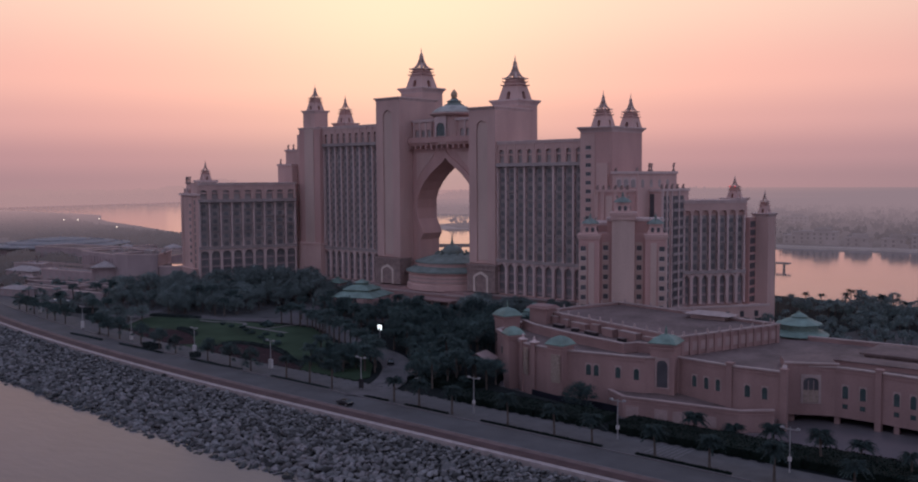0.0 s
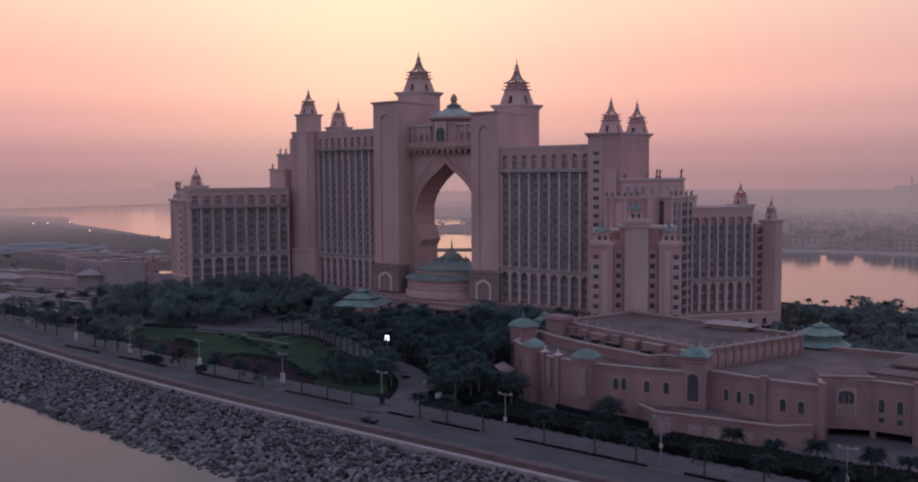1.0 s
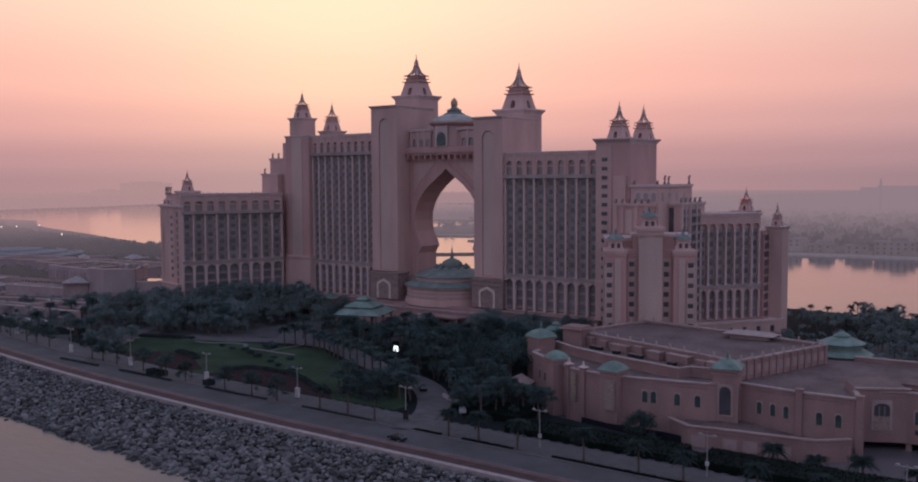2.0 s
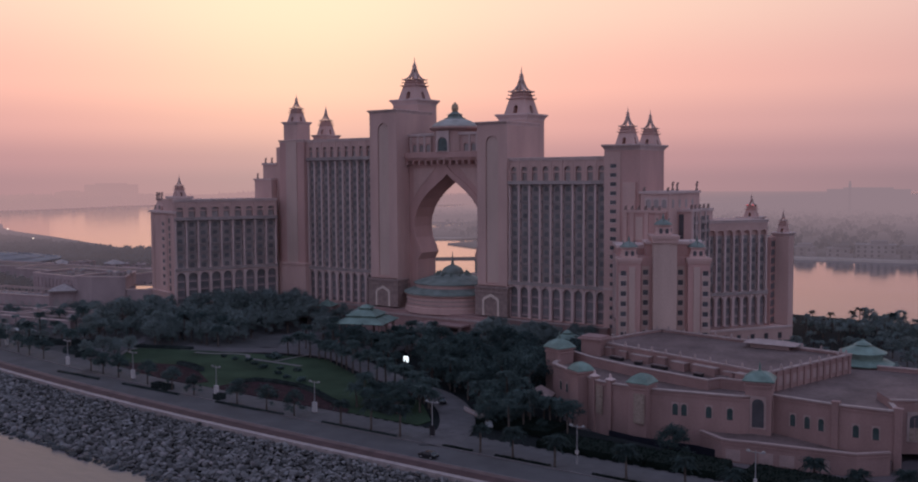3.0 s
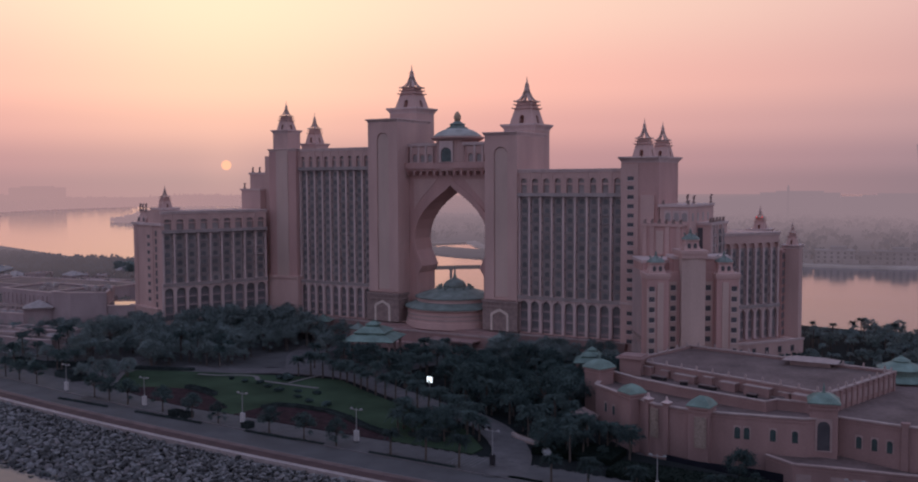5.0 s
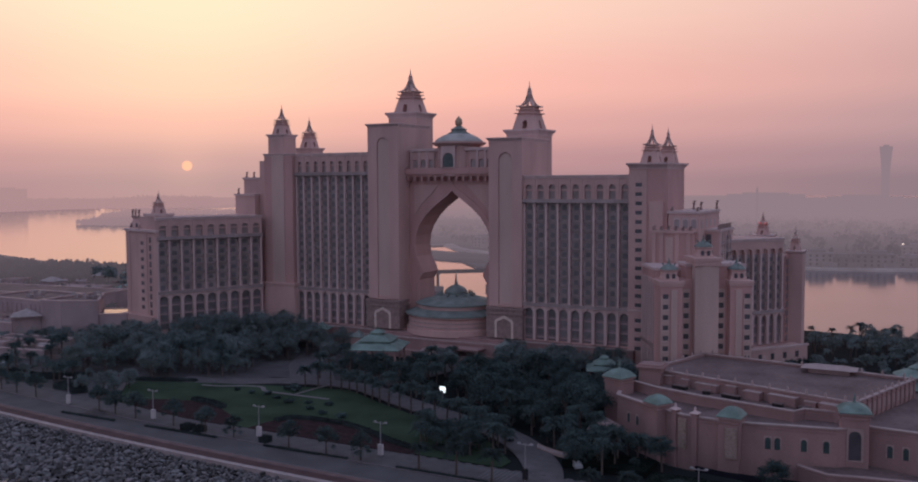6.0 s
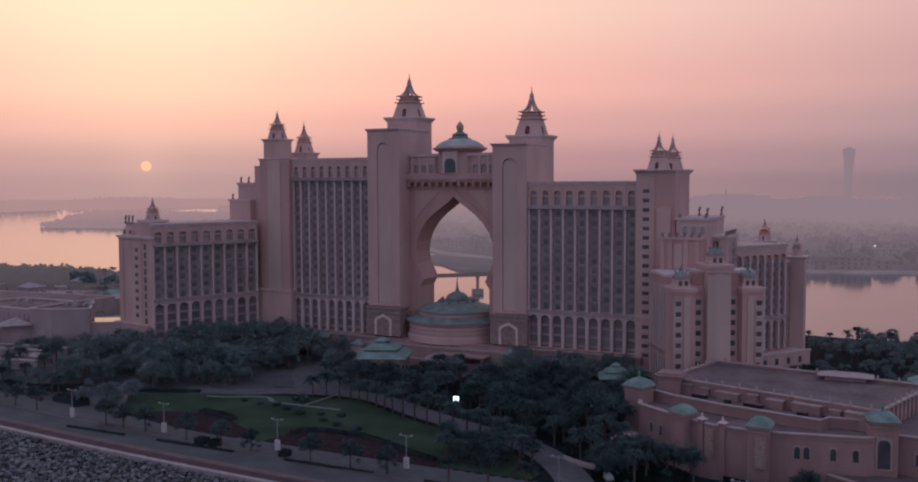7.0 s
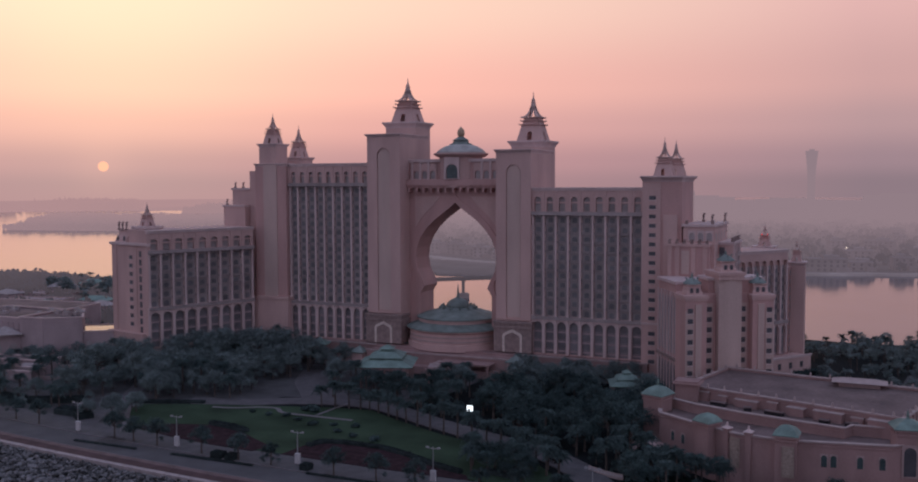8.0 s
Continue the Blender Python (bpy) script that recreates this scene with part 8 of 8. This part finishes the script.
# ---- street lamps ----
def street_lamp(x, y, h=8.6, label="tall steel street lamp with twin heads"):
    t = thing("street_lamp", (x, y, 0), label, "street lamp", "street lamps along the shore road")
    at = W[t]
    bm = bmesh.new()
    lathe(bm, [(0.22, 0), (0.16, 0.5), (0.12, h * 0.5), (0.09, h)], 8)
    part("pole", bm, STEEL, t, at=at)
    if x < -200:
        part("banner", boxes((-0.65, 0.65, -0.35, 0.35, 0.3, 2.9)), BANNER, t, "white banner box round the pole", at=at)
    elif x < -160:
        part("banner", boxes((-0.6, 0.6, -0.3, 0.3, 0.3, 2.7)), DARK, t, "black banner box round the pole", at=at)
    else:
        part("junction_box", boxes((-0.3, 0.3, -0.25, 0.25, 2.2, 3.0)), BANNER, t, "small white box on the pole", at=at)
    part("arm", boxes((-1.5, 1.5, -0.07, 0.07, h - 0.5, h - 0.36)), STEEL, t, at=at)
    for s in (-1, 1):
        bm = boxes((s * 1.5 - 0.35, s * 1.5 + 0.35, -0.25, 0.25, h - 0.4, h - 0.12), (s * 1.5 - 0.22, s * 1.5 + 0.22, -0.16, 0.16, h - 0.12, h))
        part("lamp_head", bm, STEEL, t, at=at)


for x, y in ((-420, 198), (-382.5, 184), (-328.5, 174.6), (-291.3, 173.1), (-252, 172.3), (-214.3, 173), (-175, 172), (-136, 171.5), (-98.4, 173.6), (-62.3, 174.8), (-26, 175)):
    street_lamp(x, y)

# ---- lit sign by the drive ----
t = thing("led_sign", (-230.3, 232.0, 0), "small glowing white display sign on a post", "sign")
part("post", boxes((-0.12, 0.12, -0.1, 0.1, -0.2, 2.4)), STEEL, t, at=W[t])
part("cabinet", boxes((-1.05, 1.05, 0.0, 0.3, 2.3, 4.3)), DARK, t, at=W[t])
part("screen", boxes((-0.95, 0.95, -0.06, 0.0, 2.4, 4.2)), LAMP_WHITE, t, "glowing white screen", at=W[t])
part("bar", boxes((-0.5, 0.15, -0.1, -0.06, 2.4, 3.2)), DARK, t, at=W[t])


# ---- low sign wall by the drive ----
t = thing("sign_wall", (-178.4, 194.6, 0), "low curved garden wall with pale lettering", "sign")
arc = [(-183.2, 197.0), (-180.6, 195.4), (-178.0, 194.2), (-175.6, 193.4), (-173.6, 193.0)]
for a, b in zip(arc, arc[1:]):
    m, length = facade(a, b)
    w = part("wall", boxes((0.0, length, 0.0, 0.45, -0.3, 1.1)), CREAM, t, at=m)
    for k in range(3):
        part("lettering_bar", boxes((0.25 + k * length / 3, 0.15 + (k + 0.7) * length / 3, -0.05, 0.0, 0.45, 0.85)), BANNER, w, "pale lettering", at=m)

# ---- cars ----
def car(x, y, turn, paint, label):
    t = thing("car", (x, y, -0.12 if y < 166 else LOW + 0.1 if x > -90 and y > 195 else 0.06), label, "car", turn=turn)
    at = W[t]
    bm = bmesh.new()
    prof = [(-2.25, 0.35), (2.2, 0.35), (2.3, 0.75), (1.35, 0.95), (0.7, 1.42), (-1.1, 1.45), (-1.8, 1.0), (-2.3, 0.9)]
    A = [bm.verts.new((px, -0.88 + (0.12 if pz > 1.2 else 0), pz)) for px, pz in prof]
    B = [bm.verts.new((px, 0.88 - (0.12 if pz > 1.2 else 0), pz)) for px, pz in prof]
    bm.faces.new(A)
    bm.faces.new(list(reversed(B)))
    for i in range(len(A)):
        bm.faces.new((A[i], B[i], B[(i + 1) % len(A)], A[(i + 1) % len(A)]))
    body = part("body", bm, paint, t, at=at)
    part("windows", boxes((-1.25, 0.75, -0.86, 0.86, 1.0, 1.36)), GLASS_DARK, body, at=at)
    for px in (-1.4, 1.4):
        for py in (-0.86, 0.86):
            bm = bmesh.new()
            lathe(bm, [(0.33, -0.11), (0.33, 0.11)], 12)
            wheel = part("wheel", bm, RUBBER, t, at=at @ pose(px, py, 0.33, 90))
            bm = bmesh.new()
            lathe(bm, [(0.19, -0.125), (0.19, 0.125)], 10)
            part("rim", bm, STEEL, wheel, at=at @ pose(px, py, 0.33, 90))
    return t


car(-165.5, 157.8, 178, CAR_DARK, "black car driving along the shore road")
car(-193.0, 200.5, 135, CAR_DARK, "black car on the hotel drive")
car(-168.5, 186.5, 128, CAR_WHITE, "white car on the hotel drive")
car(-76.5, 236.0, 20, CAR_DARK, "dark car parked under the hall")
car(-412.0, 204.0, 15, CAR_WHITE, "white car parked among the trees")
car(-404.0, 206.0, 15, CAR_WHITE, "white car parked among the trees")

# ---- the boulder revetment ----
def boulder_meshes():
    out = []
    for s in range(8):
        r = random.Random(300 + s)
        bm = bmesh.new()
        bmesh.ops.create_icosphere(bm, subdivisions=1, radius=1)
        for _ in range(5):
            n = Vector((r.gauss(0, 1), r.gauss(0, 1), r.gauss(0, 1))).normalized()
            d = r.uniform(0.68, 0.92)
            for v in bm.verts:
                k = v.co.dot(n)
                if k > d:
                    v.co -= n * (k - d) * 0.9
        for v in bm.verts:
            v.co *= r.uniform(0.92, 1.1)
        out.append(to_mesh("boulder", bm, ROCK if s < 6 else ROCK_PALE))
    return out


BOULDERS = boulder_meshes()
rocks = thing("revetment", (-200, 135, -3), "revetment of heaped grey boulders down to the sea", "rocks")
part("footing", boxes((-420, 60, 122, 124, -6.5, -5.4)), ROCK, rocks)
r = random.Random(9)
bulk = {0: ([], []), 1: ([], []), 2: ([], [])}
near = 0
y = 147.0
while y > 116.0:
    size = 0.44 + 0.12 * r.random() + (147 - y) * 0.016
    x = -440.0
    while x < 70.0:
        s = size * r.uniform(0.65, 1.25)
        px, py = x + r.uniform(-0.3, 0.3), y + r.uniform(-0.45, 0.45)
        edge = 119.6 + 0.9 * math.sin(px * 0.045) + 0.7 * math.sin(px * 0.17 + 1)
        if py > edge:
            z = -0.35 - (147 - py) * 0.152 + r.uniform(-0.3, 0.45)
            rot = Euler((r.gauss(0.15, 0.4), r.gauss(0, 0.4), r.uniform(0, 6.28)))
            m = Matrix.LocRotScale((px, py + road_y(px), z), rot, (s * r.uniform(1.0, 1.55), s, s * r.uniform(0.5, 0.85)))
            pale = r.random() < (0.06 if py > 136 else 0.12) + (0.25 if -165 < px < -85 and py < 134 else 0)
            k = r.randrange(6, 8) if pale else r.randrange(6)
            if near < 300 and -140 < px < -110 and py < 136:
                part("boulder", BOULDERS[k], None, rocks, at=m)
                near += 1
            else:
                vs, fs = bulk[2 if py < edge + 1.6 + r.random() else 1 if pale else 0]
                me = BOULDERS[k]
                o = len(vs)
                vs.extend((m @ v.co)[:] for v in me.vertices)
                fs.extend(tuple(o + i for i in p.vertices) for p in me.polygons)
        x += s * 1.95
    y -= size * 1.3
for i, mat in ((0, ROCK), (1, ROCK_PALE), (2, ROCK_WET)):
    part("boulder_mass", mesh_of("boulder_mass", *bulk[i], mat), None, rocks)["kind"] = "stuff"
